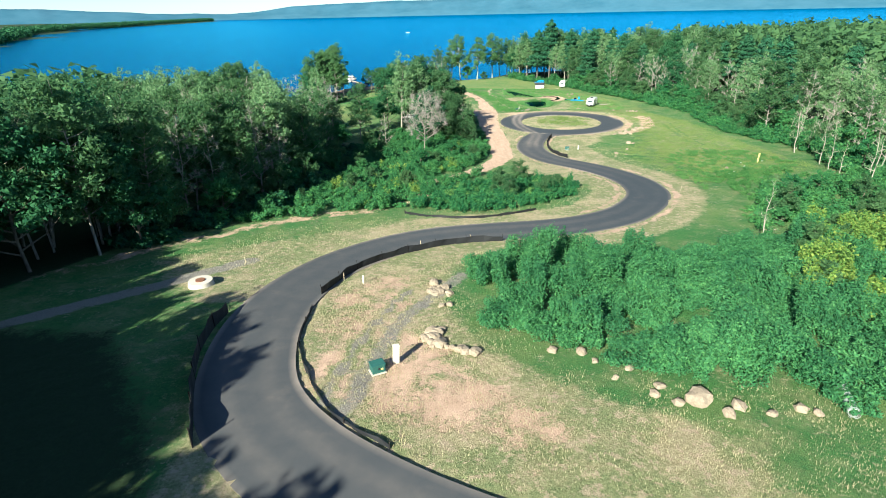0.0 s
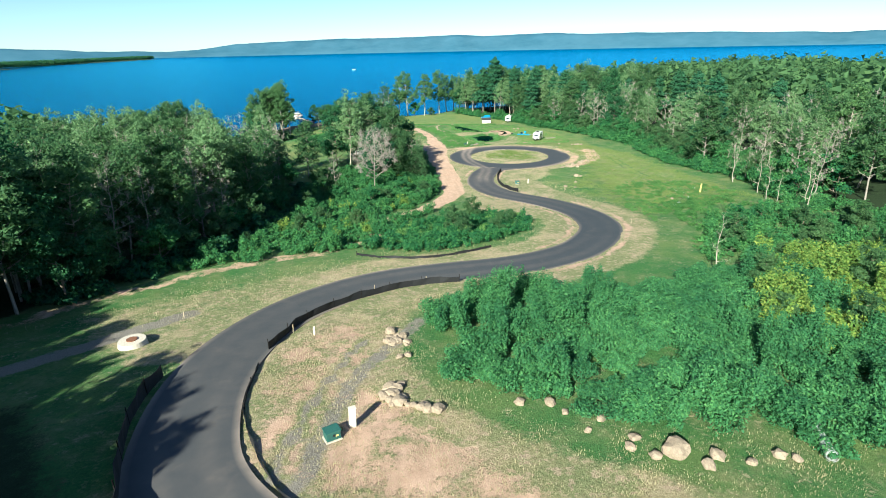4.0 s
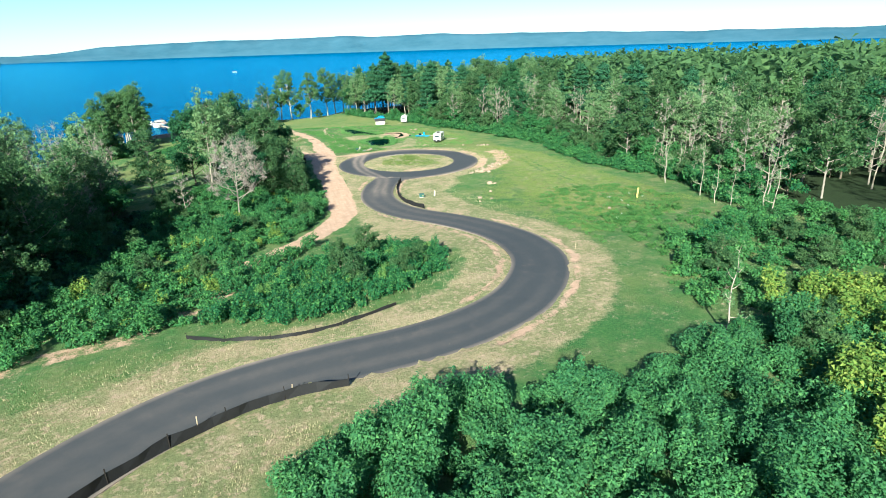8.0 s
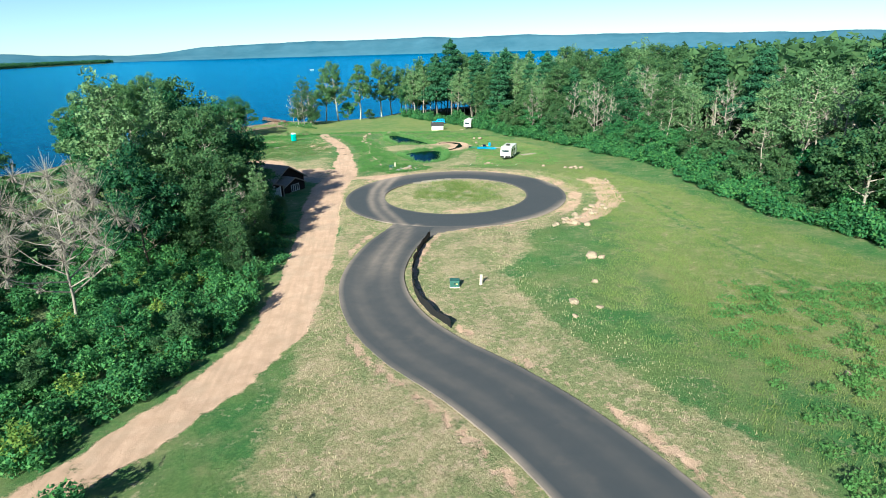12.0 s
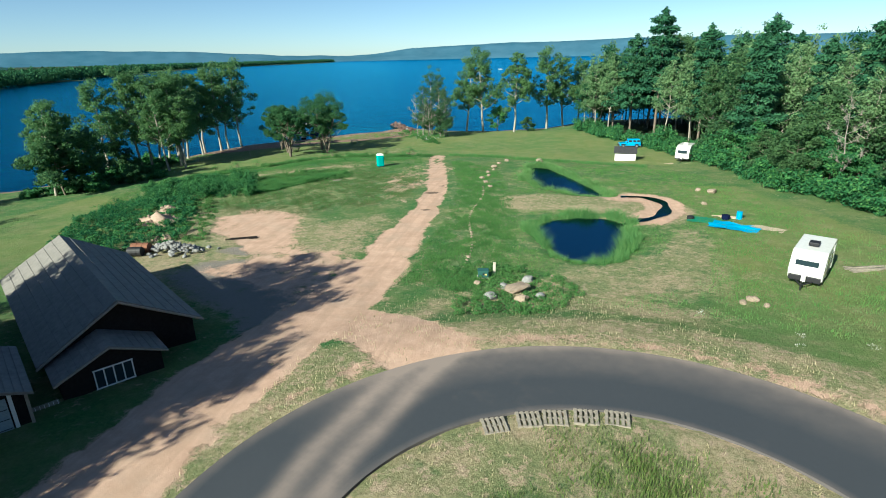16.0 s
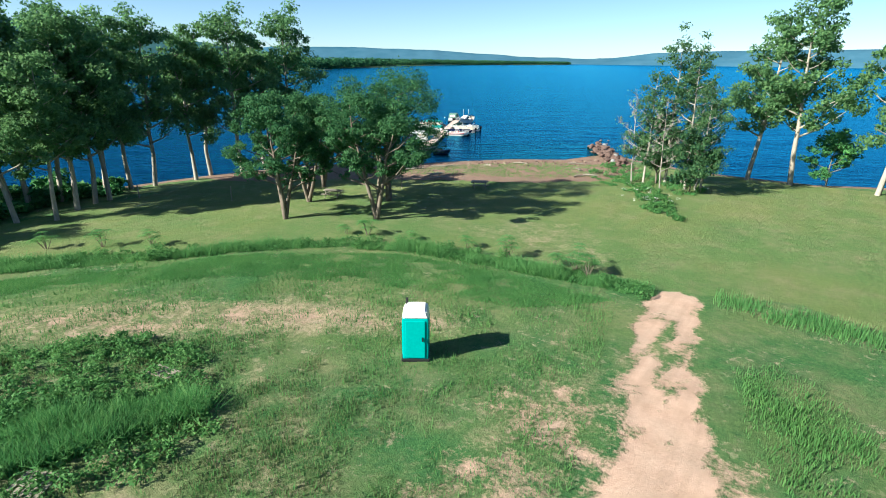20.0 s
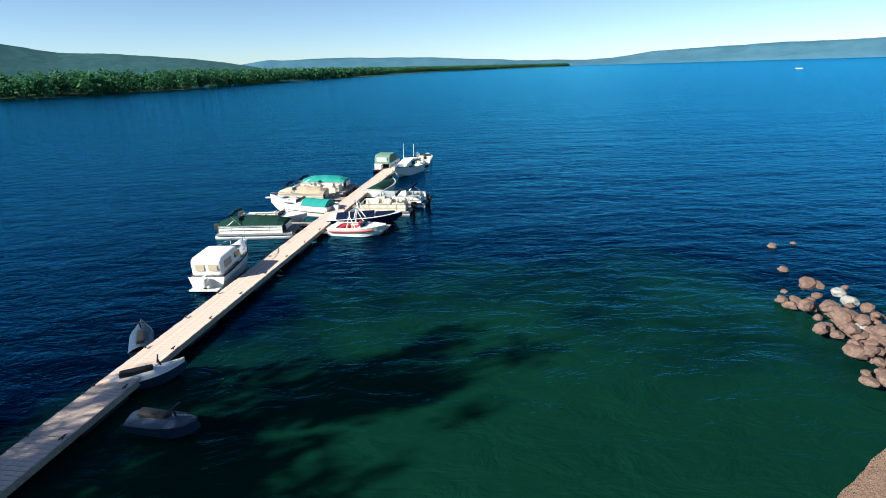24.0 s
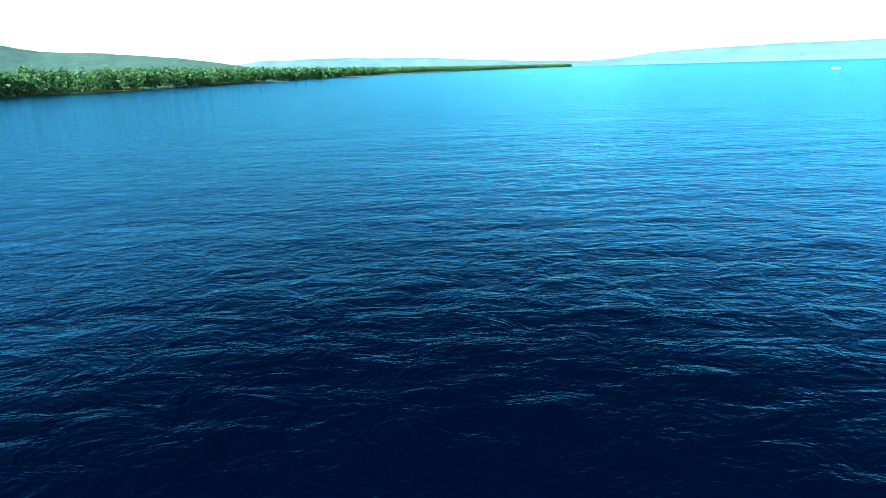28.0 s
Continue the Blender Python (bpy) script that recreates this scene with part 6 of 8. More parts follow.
silt_fence([(-10.6, 44.6), (-8.4, 50.8), (-4.4, 55.3), (0.4, 58.2), (3.5, 58.9), (6.6, 58.9)], 0.7, "sagging black silt fence along the inside of the bend")
silt_fence([(-13.2, 24.6), (-14.9, 28.7), (-16.7, 33.7), (-17.4, 37.6), (-17.4, 41.2)], 1.1, "black silt fence along the outer edge of the road")
silt_fence([(-5, 71.3), (-1.9, 69.5), (2.5, 68.4), (7, 69.0), (12.4, 71.6)], 0.35, "low black silt fence below the shrubs")
silt_fence([(27.4, 137.8), (25.4, 132), (24.0, 124.5), (24.2, 118), (25.9, 112.9)], 0.8, "black silt fence on posts beside the road")
silt_fence([(-3, 24.2), (-6.3, 27), (-9, 31.8), (-10.5, 36.5), (-10.8, 42)], 0.22, "low black edging along the inner edge of the road")


def utility_box(x, y, turn, label):
    root = thing("utility_box", label, "utility box", pose(x, y, gz(x, y), 0, 0, turn), "green utility boxes")
    part("plinth", boxes((0, 0, -0.05, 0.95, 0.78, 0.13)), CONCRETE, root)
    part("body", boxes((0, 0, 0.08, 0.85, 0.68, 0.52), bevel=0.04), PLASTIC_GREEN, root)
    part("lid", boxes((0, 0, 0.6, 0.92, 0.75, 0.08), bevel=0.03), PLASTIC_GREEN, root)
    part("latch", boxes((0, -0.36, 0.36, 0.1, 0.05, 0.13)), BLACK, root)
    part("warning_label", boxes((0.2, -0.345, 0.3, 0.16, 0.012, 0.12)), YELLOW, root)
    return root


def marker_post(x, y, h, mat, label, cap=None, r=0.11):
    root = thing("marker_post", label, "post", pose(x, y, gz(x, y), 3, 2, 20), "marker posts")
    bm = bmesh.new()
    box(bm, 0, 0, -0.1, r * 2, r * 1.4, h + 0.1, 0.03)
    part("shaft", bm, mat, root)
    part("cap", boxes((0, 0, h, r * 2.2, r * 1.6, 0.06), bevel=0.02), cap or mat, root)
    return root


utility_box(-4.4, 31.6, 25, "green plastic utility box on the dry slope")
marker_post(-3.3, 32.6, 1.35, CREAM, "white utility pedestal beside the green box", r=0.2)
utility_box(27.6, 121.3, -10, "green utility box on the verge beside the fence")
marker_post(30, 121.2, 0.9, CREAM, "short pale pedestal beside the green box")
utility_box(25.7, 188.6, 10, "dark green utility box in the weeds")
marker_post(26.5, 189.6, 0.95, CREAM, "white utility pedestal in the weeds")
marker_post(-7.3, 46.8, 0.8, CREAM, "short white stake on the dry slope", r=0.07)
marker_post(57.5, 100, 1.7, YELLOW, "leaning pale yellow marker post in the meadow", r=0.12)
for px, py in ((-9.2, 47.8), (-2.5, 57.4), (3, 59.2), (35.2, 80), (-20, 53)):
    marker_post(px, py, 0.7, SPRUCE, "thin wooden survey stake by the road", r=0.03)


def manhole(x, y):
    root = thing("manhole", "round concrete manhole top in the shaded grass", "manhole", pose(x, y, gz(x, y)))
    bm = bmesh.new()
    bmesh.ops.create_cone(bm, cap_ends=True, segments=28, radius1=1.15, radius2=1.05, depth=0.6)
    bmesh.ops.translate(bm, vec=(0, 0, 0.2), verts=bm.verts)
    part("ring", bm, CONCRETE, root)
    bm = bmesh.new()
    bmesh.ops.create_cone(bm, cap_ends=True, segments=24, radius1=0.42, radius2=0.42, depth=0.08)
    bmesh.ops.translate(bm, vec=(0, 0, 0.54), verts=bm.verts)
    part("cover", bm, RUST, root, "rusty iron cover")


manhole(-22.1, 47.3)


# ---- barn ----
BARN_U = math.degrees(math.atan2(-0.592, 0.806))


def gable(root, x0, x1, y0, y1, base, eave, ridge, wall_mat, roof_mat, over=0.45, closed=True):
    """A gabled block along x: end walls, side walls, two roof slopes."""
    ym = (y0 + y1) / 2
    t = 0.15
    if closed:
        for x in (x0, x1):
            s = 1 if x == x1 else -1
            V = [(x, y0, base), (x, y1, base), (x, y1, eave), (x, ym, ridge - 0.1), (x, y0, eave)]
            V += [(a - s * t, b, c) for a, b, c in V]
            F = [(0, 1, 2, 3, 4), (9, 8, 7, 6, 5), (0, 5, 6, 1), (1, 6, 7, 2), (2, 7, 8, 3), (3, 8, 9, 4), (4, 9, 5, 0)]
            under(root, "gable_wall", mesh_of("gable_wall", V, F, wall_mat))
        for y, s in ((y0, 1), (y1, -1)):
            part("side_wall", boxes(((x0 + x1) / 2, y + s * t / 2, base, x1 - x0 - 2 * t - 0.01, t, eave - base)), wall_mat, root)
    k = (ridge - eave) / ((y1 - y0) / 2)
    for s in (-1, 1):
        ye = ym + s * ((y1 - y0) / 2 + over)
        ze = eave - k * over
        V = [(x0 - over, ym, ridge), (x1 + over, ym, ridge), (x1 + over, ye, ze), (x0 - over, ye, ze)]
        V += [(a, b, c + 0.14) for a, b, c in V]
        F = [(0, 1, 2, 3), (7, 6, 5, 4), (0, 4, 5, 1), (1, 5, 6, 2), (2, 6, 7, 3), (3, 7, 4, 0)]
        slope = under(root, "roof_slope", mesh_of("roof_slope", V, F, roof_mat))
        n = 7
        for j in range(1, n):
            f = j / n
            y, z = ym + (ye - ym) * f, ridge + (ze - ridge) * f
            seam = part("sheet_edge", boxes(((x0 + x1) / 2, y, z + 0.14, x1 - x0 + 2 * over, 0.04, 0.03)), roof_mat, slope)


def build_barn():
    m = pose(-6.0, 180.0, 0, 0, 0, BARN_U)
    root = thing("barn", "dark wooden barn with a grey shingle roof and open-sided end", "barn", m)
    gable(root, 0.5, 16.5, -3.8, 3.8, 3.0, 6.05, 8.3, BARNWOOD, ROOFPALE, closed=False)
    for x in (5.6, 16.5):
        V = [(x, -3.8, 3.0), (x, 3.8, 3.0), (x, 3.8, 6.05), (x, 0, 8.2), (x, -3.8, 6.05)]
        V += [(a - 0.15, b, c) for a, b, c in V]
        F = [(0, 1, 2, 3, 4), (9, 8, 7, 6, 5), (0, 5, 6, 1), (1, 6, 7, 2), (2, 7, 8, 3), (3, 8, 9, 4), (4, 9, 5, 0)]
        under(root, "gable_wall", mesh_of("gable_wall", V, F, BARNWOOD))
    for y in (-3.72, 3.72):
        part("side_wall", boxes((10.98, y, 3.0, 10.7, 0.15, 3.05)), BARNWOOD, root)
    for x in (0.6, 2.2, 3.8, 5.4):
        for y in (-3.65, 3.65):
            part("porch_post", boxes((x, y, 3.2, 0.18, 0.18, 2.95)), BARNWOOD, root)
    for y in (-3.65, 3.65):
        part("porch_beam", boxes((3.0, y, 5.85, 5.2, 0.16, 0.22)), BARNWOOD, root)
        for z in (4.0, 4.45):
            part("porch_rail", boxes((3.0, y, z, 4.7, 0.06, 0.1)), OLDWOOD, root)
    part("porch_floor", boxes((3.0, 0, 3.05, 5.0, 7.6, 0.2)), CONCRETE, root, "pale porch floor")
    for k in range(15):
        for s in (-1, 1):
            part("rafter_tail", boxes((0.7 + k * 1.1, s * 4.0, 5.66, 0.07, 0.5, 0.12)), OLDWOOD, root)
    for s in (-1, 1):
        rods(root, "rake_board", OLDWOOD, [((17.0, 0, 8.3), (17.0, s * 4.27, 5.8))], 0.07)
    # low projecting gable with the window
    bay = thing("barn_porch", "low dark gabled front of the barn with a four-pane window", "barn", m @ pose(16.55, -1.2, 0), "barn wings")
    gable(bay, 0.02, 2.4, -2.4, 2.4, 3.0, 5.75, 6.8, BARNWOOD, ROOFPALE, 0.3)
    win = under(bay, "window", mesh_of("window", *slab_mesh(2.42, -0.9, 4.7, 0.05, 1.8, 1.0), GLASS))
    for y in (-0.9, -0.45, 0, 0.45, 0.9):
        part("window_frame", boxes((2.49, y, 4.66, 0.06, 0.06, 1.08)), WHITE, win)
    for z in (4.64, 5.7):
        part("window_sill", boxes((2.495, 0, z, 0.07, 1.9, 0.06)), WHITE, win)
    for s in (-1, 1):
        rods(bay, "rake_board", OLDWOOD, [((2.72, 0, 6.84), (2.72, s * 2.7, 5.65))], 0.05)
    lat = under(bay, "lattice_panel", mesh_of("lattice_panel", *slab_mesh(2.45, -3.9, 3.9, 0.05, 1.3, 1.0), OLDWOOD))
    for k in range(7):
        part("lattice_strip", boxes((2.52, -3.8 + k * 0.19, 3.92, 0.02, 0.03, 0.96)), WHITE, lat)
    gar = thing("garage", "low garage with a dark board front and a wide pale door", "garage", m @ pose(14.6, -6.95, 0), "barn wings")
    gable(gar, 0, 5.4, -1.95, 1.95, 3.4, 6.35, 7.1, BARNWOOD, ROOFPALE, 0.3)
    d = under(gar, "garage_door", mesh_of("garage_door", *slab_mesh(5.43, -1.2, 4.3, 0.06, 2.4, 2.05), plain("grey_blue_door", (0.3, 0.36, 0.4), 0.5)))
    for z in (4.8, 5.3, 5.8):
        part("panel_groove", boxes((5.5, 0, z, 0.02, 2.3, 0.03)), BLACK, d)
    for y in (-1.35, 1.35):
        part("door_trim", boxes((5.44, y, 4.2, 0.1, 0.16, 2.3)), WHITE, gar)
    for y in (-1.95, 1.95):
        part("corner_post", boxes((5.5, y, 3.6, 0.12, 0.14, 2.8)), OLDWOOD, gar)
    part("wall_lamp", boxes((5.5, 0, 6.6, 0.1, 0.3, 0.12)), WHITE, gar)


def slab_mesh(x, y, z, sx, sy, sz):
    """Verts and faces of a box from its lowest corner."""
    V = [(x + a * sx, y + b * sy, z + c * sz) for a in (0, 1) for b in (0, 1) for c in (0, 1)]
    return V, [(0, 1, 3, 2), (4, 6, 7, 5), (0, 4, 5, 1), (2, 3, 7, 6), (0, 2, 6, 4), (1, 5, 7, 3)]


build_barn()


# ---- wheels, trailers, jeep, shed, toilet ----
def wheel(parent, x, y, r, w, name="wheel"):
    bm = bmesh.new()
    rr = bmesh.ops.create_cone(bm, cap_ends=True, segments=20, radius1=r, radius2=r, depth=w)
    bmesh.ops.bevel(bm, geom=[e for e in bm.edges if abs(e.verts[0].co.z - e.verts[1].co.z) < 1e-4], offset=w * 0.2, segments=2, affect="EDGES")
    bmesh.ops.rotate(bm, cent=(0, 0, 0), matrix=Matrix.Rotation(math.pi / 2, 3, "X"), verts=bm.verts)
    bmesh.ops.translate(bm, vec=(x, y, r), verts=bm.verts)
    t = part(name, bm, BLACK, parent, smooth=False)
    bm = bmesh.new()
    bmesh.ops.create_cone(bm, cap_ends=True, segments=14, radius1=r * 0.58, radius2=r * 0.5, depth=w + 0.04)
    bmesh.ops.rotate(bm, cent=(0, 0, 0), matrix=Matrix.Rotation(math.pi / 2, 3, "X"), verts=bm.verts)
    bmesh.ops.translate(bm, vec=(x, y, r), verts=bm.verts)
    part("rim", bm, ALU, t)


def profile_body(root, name, prof, width, mat, label="", bevel=0.1):
    """A body drawn as a side outline in x and z, and given a width."""
    bm = bmesh.new()
    L = [bm.verts.new((x, -width / 2, z)) for x, z in prof]
    R = [bm.verts.new((x, width / 2, z)) for x, z in prof]
    bm.faces.new(L)
    bm.faces.new(R[::-1])
    n = len(prof)
    for i in range(n):
        bm.faces.new((L[i], R[i], R[(i + 1) % n], L[(i + 1) % n]))
    bmesh.ops.recalc_face_normals(bm, faces=bm.faces)
    if bevel:
        bmesh.ops.bevel(bm, geom=list(bm.edges), offset=bevel, segments=2, affect="EDGES", profile=0.6)
    return part(name, bm, mat, root, label)


def trailer(x, y, turn, L, label, rounded, stripe):
    root = thing("camping_trailer", label, "trailer", pose(x, y, gz(x, y), 0, 0, turn), "camping trailers")
    h = 2.75
    if rounded:
        prof = [(0, 0.55), (-0.1, 1.2), (0.1, 2.1), (0.6, 2.6), (1.4, h), (L - 1.2, h), (L - 0.4, 2.5), (L, 1.7), (L - 0.05, 0.7), (L - 0.6, 0.5)]
    else:
        prof = [(0.25, 0.5), (0.0, 1.25), (0.55, 2.35), (0.9, 2.62), (L - 0.3, h), (L, 2.5), (L, 0.9), (L - 0.5, 0.5)]
    body = profile_body(root, "body", prof, 2.3, GELCOAT)
    for s in (-1, 1):
        part("trim_stripe", boxes((L / 2, s * 1.16, 1.05, L - 0.9, 0.02, 0.14)), stripe, body)
        for wx in (L * 0.28, L * 0.62):
            w = part("window", boxes((wx, s * 1.16, 1.5, 0.95, 0.03, 0.6), bevel=0.01), GLASS, root)
            part("window_frame", boxes((wx, s * 1.155, 1.46, 1.05, 0.02, 0.68)), ALU, w)
        wheel(root, L * 0.5, s * 0.98, 0.34, 0.22)
        part("wheel_arch", boxes((L * 0.5, s * 1.17, 0.62, 1.0, 0.04, 0.2), bevel=0.01), BLACK, root)
    part("door", boxes((L * 0.8, -1.17, 0.6, 0.7, 0.03, 1.85), bevel=0.01), WHITE, root)
    part("front_window", boxes((-0.02 if rounded else 0.2, 0, 1.45, 0.06, 1.5, 0.55)), GLASS, root)
    part("roof_vent", boxes((L * 0.42, 0, h - 0.02, 0.8, 0.7, 0.28), bevel=0.06), BLACK if not rounded else WHITE, root)
    part("front_skirt", boxes((0.12, 0, 0.42, 0.25, 2.1, 0.4), bevel=0.04), BLACK, root)
    rods(root, "tow_bar", BLACK, [((0.2, 0.7, 0.5), (-1.1, 0, 0.48)), ((0.2, -0.7, 0.5), (-1.1, 0, 0.48)), ((-1.0, 0, 0.02), (-1.0, 0, 0.75))], 0.05)
    bm = bmesh.new()
    bmesh.ops.create_cone(bm, cap_ends=True, segments=12, radius1=0.16, radius2=0.16, depth=0.45)
    bmesh.ops.translate(bm, vec=(-0.45, 0, 0.8), verts=bm.verts)
    part("gas_bottle", bm, WHITE, root)
    return root


trailer(49.9, 189.0, 60, 5.2, "white camping trailer with a black skirt parked on the grass", False, TAN)
trailer(52.9, 247.4, 66, 5.6, "rounded silver-white camping trailer at the forest edge", True, RED)


def jeep(x, y, turn):
    root = thing("jeep", "bright sky blue off-road car with a hard top", "car", pose(x, y, gz(x, y), 0, 0, turn))
    body = profile_body(root, "body", [(0, 0.5), (0, 1.02), (1.35, 1.12), (4.2, 1.12), (4.25, 0.5)], 1.75, JEEPBLUE, bevel=0.06)
    cab = profile_body(root, "hard_top", [(1.35, 1.1), (1.75, 1.78), (4.05, 1.8), (4.2, 1.1)], 1.62, JEEPBLUE, bevel=0.06)
    for s in (-1, 1):
        for wx in (2.15, 3.0, 3.75):
            part("side_window", boxes((wx, s * 0.815, 1.22, 0.62, 0.03, 0.42), bevel=0.01), GLASS, cab)
        for wx in (0.75, 3.45):
            wheel(root, wx, s * 0.86, 0.4, 0.26)
            part("fender", boxes((wx, s * 0.9, 0.82, 1.05, 0.3, 0.08), bevel=0.03), BLACK, root)
        part("mirror", boxes((1.5, s * 1.0, 1.15, 0.12, 0.2, 0.2), bevel=0.02), BLACK, root)
        bm = bmesh.new()
        bmesh.ops.create_uvsphere(bm, u_segments=10, v_segments=6, radius=0.1)
        bmesh.ops.translate(bm, vec=(0.0, s * 0.55, 0.85), verts=bm.verts)
        part("headlight", bm, CHROME, root)
    part("windscreen", boxes((1.52, 0, 1.2, 0.05, 1.4, 0.45), bevel=0.01), GLASS, cab)
    part("bumper", boxes((-0.1, 0, 0.5, 0.2, 1.6, 0.2), bevel=0.03), BLACK, root)
    wheel(root, 4.4, 0, 0.36, 0.2, "spare_wheel")


jeep(44.6, 268.0, 4)


def white_car(x, y, turn):
    root = thing("car", "white passenger car parked in the shade by the barn", "car", pose(x, y, gz(x, y), 0, 0, turn))
    body = profile_body(root, "body", [(0, 0.35), (0.02, 0.75), (1.1, 0.92), (3.9, 0.95), (4.4, 0.85), (4.45, 0.4)], 1.75, GELCOAT, bevel=0.08)
    cab = profile_body(root, "cabin", [(1.0, 0.9), (1.75, 1.42), (3.3, 1.45), (4.1, 0.93)], 1.55, GELCOAT, bevel=0.08)
    for q in (-1, 1):
        part("side_window", boxes((2.1, q * 0.78, 1.0, 0.95, 0.03, 0.32), bevel=0.01), GLASS, cab)
        part("side_window", boxes((3.1, q * 0.78, 1.0, 0.8, 0.03, 0.32), bevel=0.01), GLASS, cab)
        part("headlight", boxes((0.02, q * 0.6, 0.6, 0.08, 0.3, 0.14), bevel=0.02), CHROME, body)
        for wx in (0.85, 3.55):
            wheel(root, wx, q * 0.8, 0.32, 0.2)
    return root


white_car(-11.5, 170.4, 8)


def shed(x, y, turn):
    root = thing("shed", "small off-white shed with a grey shingle roof", "shed", pose(x, y, gz(x, y), 0, 0, turn))
    gable(root, -1.8, 1.8, -1.3, 1.3, -0.1, 1.45, 2.25, SIDING, SHINGLE, 0.2)
    d = part("door", boxes((1.83, 0, 0.05, 0.04, 0.9, 1.4)), WHITE, root)
    part("handle", boxes((1.87, 0.35, 0.7, 0.04, 0.04, 0.14)), BLACK, d)
    for z in (0.35, 0.65, 0.95, 1.2):
        part("siding_joint", boxes((0, -1.305, z, 3.5, 0.012, 0.02)), WHITE, root)


shed(43.9, 250.8, -6)


def portable_toilet(x, y, turn):
    root = thing("portable_toilet", "turquoise plastic portable toilet with a white roof", "portable toilet", pose(x, y, gz(x, y), 0, 0, turn))
    part("skid", boxes((0, 0, 0, 1.2, 1.2, 0.14), bevel=0.03), BLACK, root)
    part("cabin", boxes((0, 0, 0.12, 1.1, 1.1, 1.9), bevel=0.05), TOILET, root)
    for s in (-1, 1):
        for off in (-0.35, 0, 0.35):
            part("wall_rib", boxes((off, s * 0.55, 0.25, 0.08, 0.05, 1.6), bevel=0.01), TOILET, root)
            part("wall_rib", boxes((s * 0.55, off, 0.25, 0.05, 0.08, 1.6), bevel=0.01), TOILET, root)
    d = part("door", boxes((0, -0.57, 0.2, 0.82, 0.06, 1.72), bevel=0.02), TOILET, root)
    part("door_handle", boxes((0.3, -0.62, 1.0, 0.06, 0.05, 0.18)), BLACK, d)
    bm = bmesh.new()
    vs = box(bm, 0, 0, 2.0, 1.16, 1.16, 0.34, 0.0)
    for v in bm.verts:
        if v.co.z > 2.2:
            v.co.x *= 0.78
            v.co.y *= 0.86
    bmesh.ops.bevel(bm, geom=list(bm.edges), offset=0.06, segments=2, affect="EDGES")
    part("roof", bm, WHITE, root, "translucent white roof")
    bm = bmesh.new()
    bmesh.ops.create_cone(bm, cap_ends=True, segments=10, radius1=0.06, radius2=0.06, depth=0.3)
    bmesh.ops.translate(bm, vec=(-0.4, 0.4, 2.4), verts=bm.verts)
    part("vent_pipe", bm, BLACK, root)


portable_toilet(0.6, 240.6, 34)


# ---- camp clutter ----
def cloth(name, label, x, y, sx, sy, turn, mat, seed, amp=0.12):
    rng = Vector((seed * 5.1, 0, 0))
    n = 14
    V = []
    for j in range(n + 1):
        for i in range(n + 1):
            u, v = i / n - 0.5, j / n - 0.5
            k = noise.noise(Vector((u * 4, v * 4, 0)) + rng)
            V.append((u * sx * (1 + 0.15 * k), v * sy * (1 + 0.12 * noise.noise(Vector((v * 3, u * 2, 3)) + rng)), 0.03 + amp * (0.5 + k)))
    F = [(j * (n + 1) + i, j * (n + 1) + i + 1, (j + 1) * (n + 1) + i + 1, (j + 1) * (n + 1) + i) for j in range(n) for i in range(n)]
    ob = new(name, mesh_of(name, V, F, mat, smooth=True))
    ob.matrix_world = pose(x, y, gz(x, y), 0, 0, turn)
    return tagged(ob, label, "tarpaulin")


cloth("tarpaulin", "crumpled bright blue tarpaulin spread on the grass", 49.6, 205.0, 4.6, 2.6, -28, TARPBLUE, 1, 0.2)
cloth("tarpaulin", "green tarpaulin lying flat on the grass", 47.4, 207.6, 3.2, 2.4, -20, TARPGREEN, 2, 0.06)
cloth("tarpaulin", "brown tarpaulin beside the blue one", 52.6, 204.6, 3.0, 1.5, -35, TAN, 3, 0.08)


def barrel(x, y, mat, label, r=0.3, h=0.85, lying=0):
    root = thing("barrel", label, "barrel", pose(x, y, gz(x, y) + (r if lying else 0), 90 if lying else 0, 0, lying), "barrels")
    bm = bmesh.new()
    bmesh.ops.create_cone(bm, cap_ends=True, segments=16, radius1=r, radius2=r, depth=h)
    bmesh.ops.translate(bm, vec=(0, 0, h / 2), verts=bm.verts)
    part("drum", bm, mat, root)
    for z in (h * 0.33, h * 0.66):
        bm = bmesh.new()
        bmesh.ops.create_cone(bm, cap_ends=True, segments=16, radius1=r * 1.05, radius2=r * 1.05, depth=0.05)
        bmesh.ops.translate(bm, vec=(0, 0, z), verts=bm.verts)
        part("hoop", bm, mat, root)


barrel(51.0, 208.4, TARPBLUE, "blue plastic barrel beside the tarpaulin")
barrel(49.6, 208.2, NAVY, "dark blue tub beside the tarpaulin", 0.4, 0.5)
barrel(46.0, 208.0, BLACK, "black bucket on the grass", 0.35, 0.4)
barrel(-9.0, 190.2, RUST, "rusty oil tank lying by the rubble", 0.5, 1.7, 100)
barrel(-8.6, 189.2, BLACK, "black drum lying by the rubble", 0.45, 1.3, 100)


def lumber(x, y, turn, n, L, label, name="lumber_pile", mat=None):
    rng = np.random.default_rng(int(abs(x * 10)))
    root = thing(name, label, "lumber", pose(x, y, gz(x, y), 0, 0, turn), "lumber")
    for k in range(n):
        o = part("board", boxes((0, 0, 0, L * rng.uniform(0.7, 1.1), 0.16, 0.06)), mat or SPRUCE, root)
        o.matrix_local = pose(rng.normal(0, 0.2), (k % 4) * 0.24 - 0.4, 0.02 + 0.065 * (k // 4), 0, 0, rng.normal(0, 6))


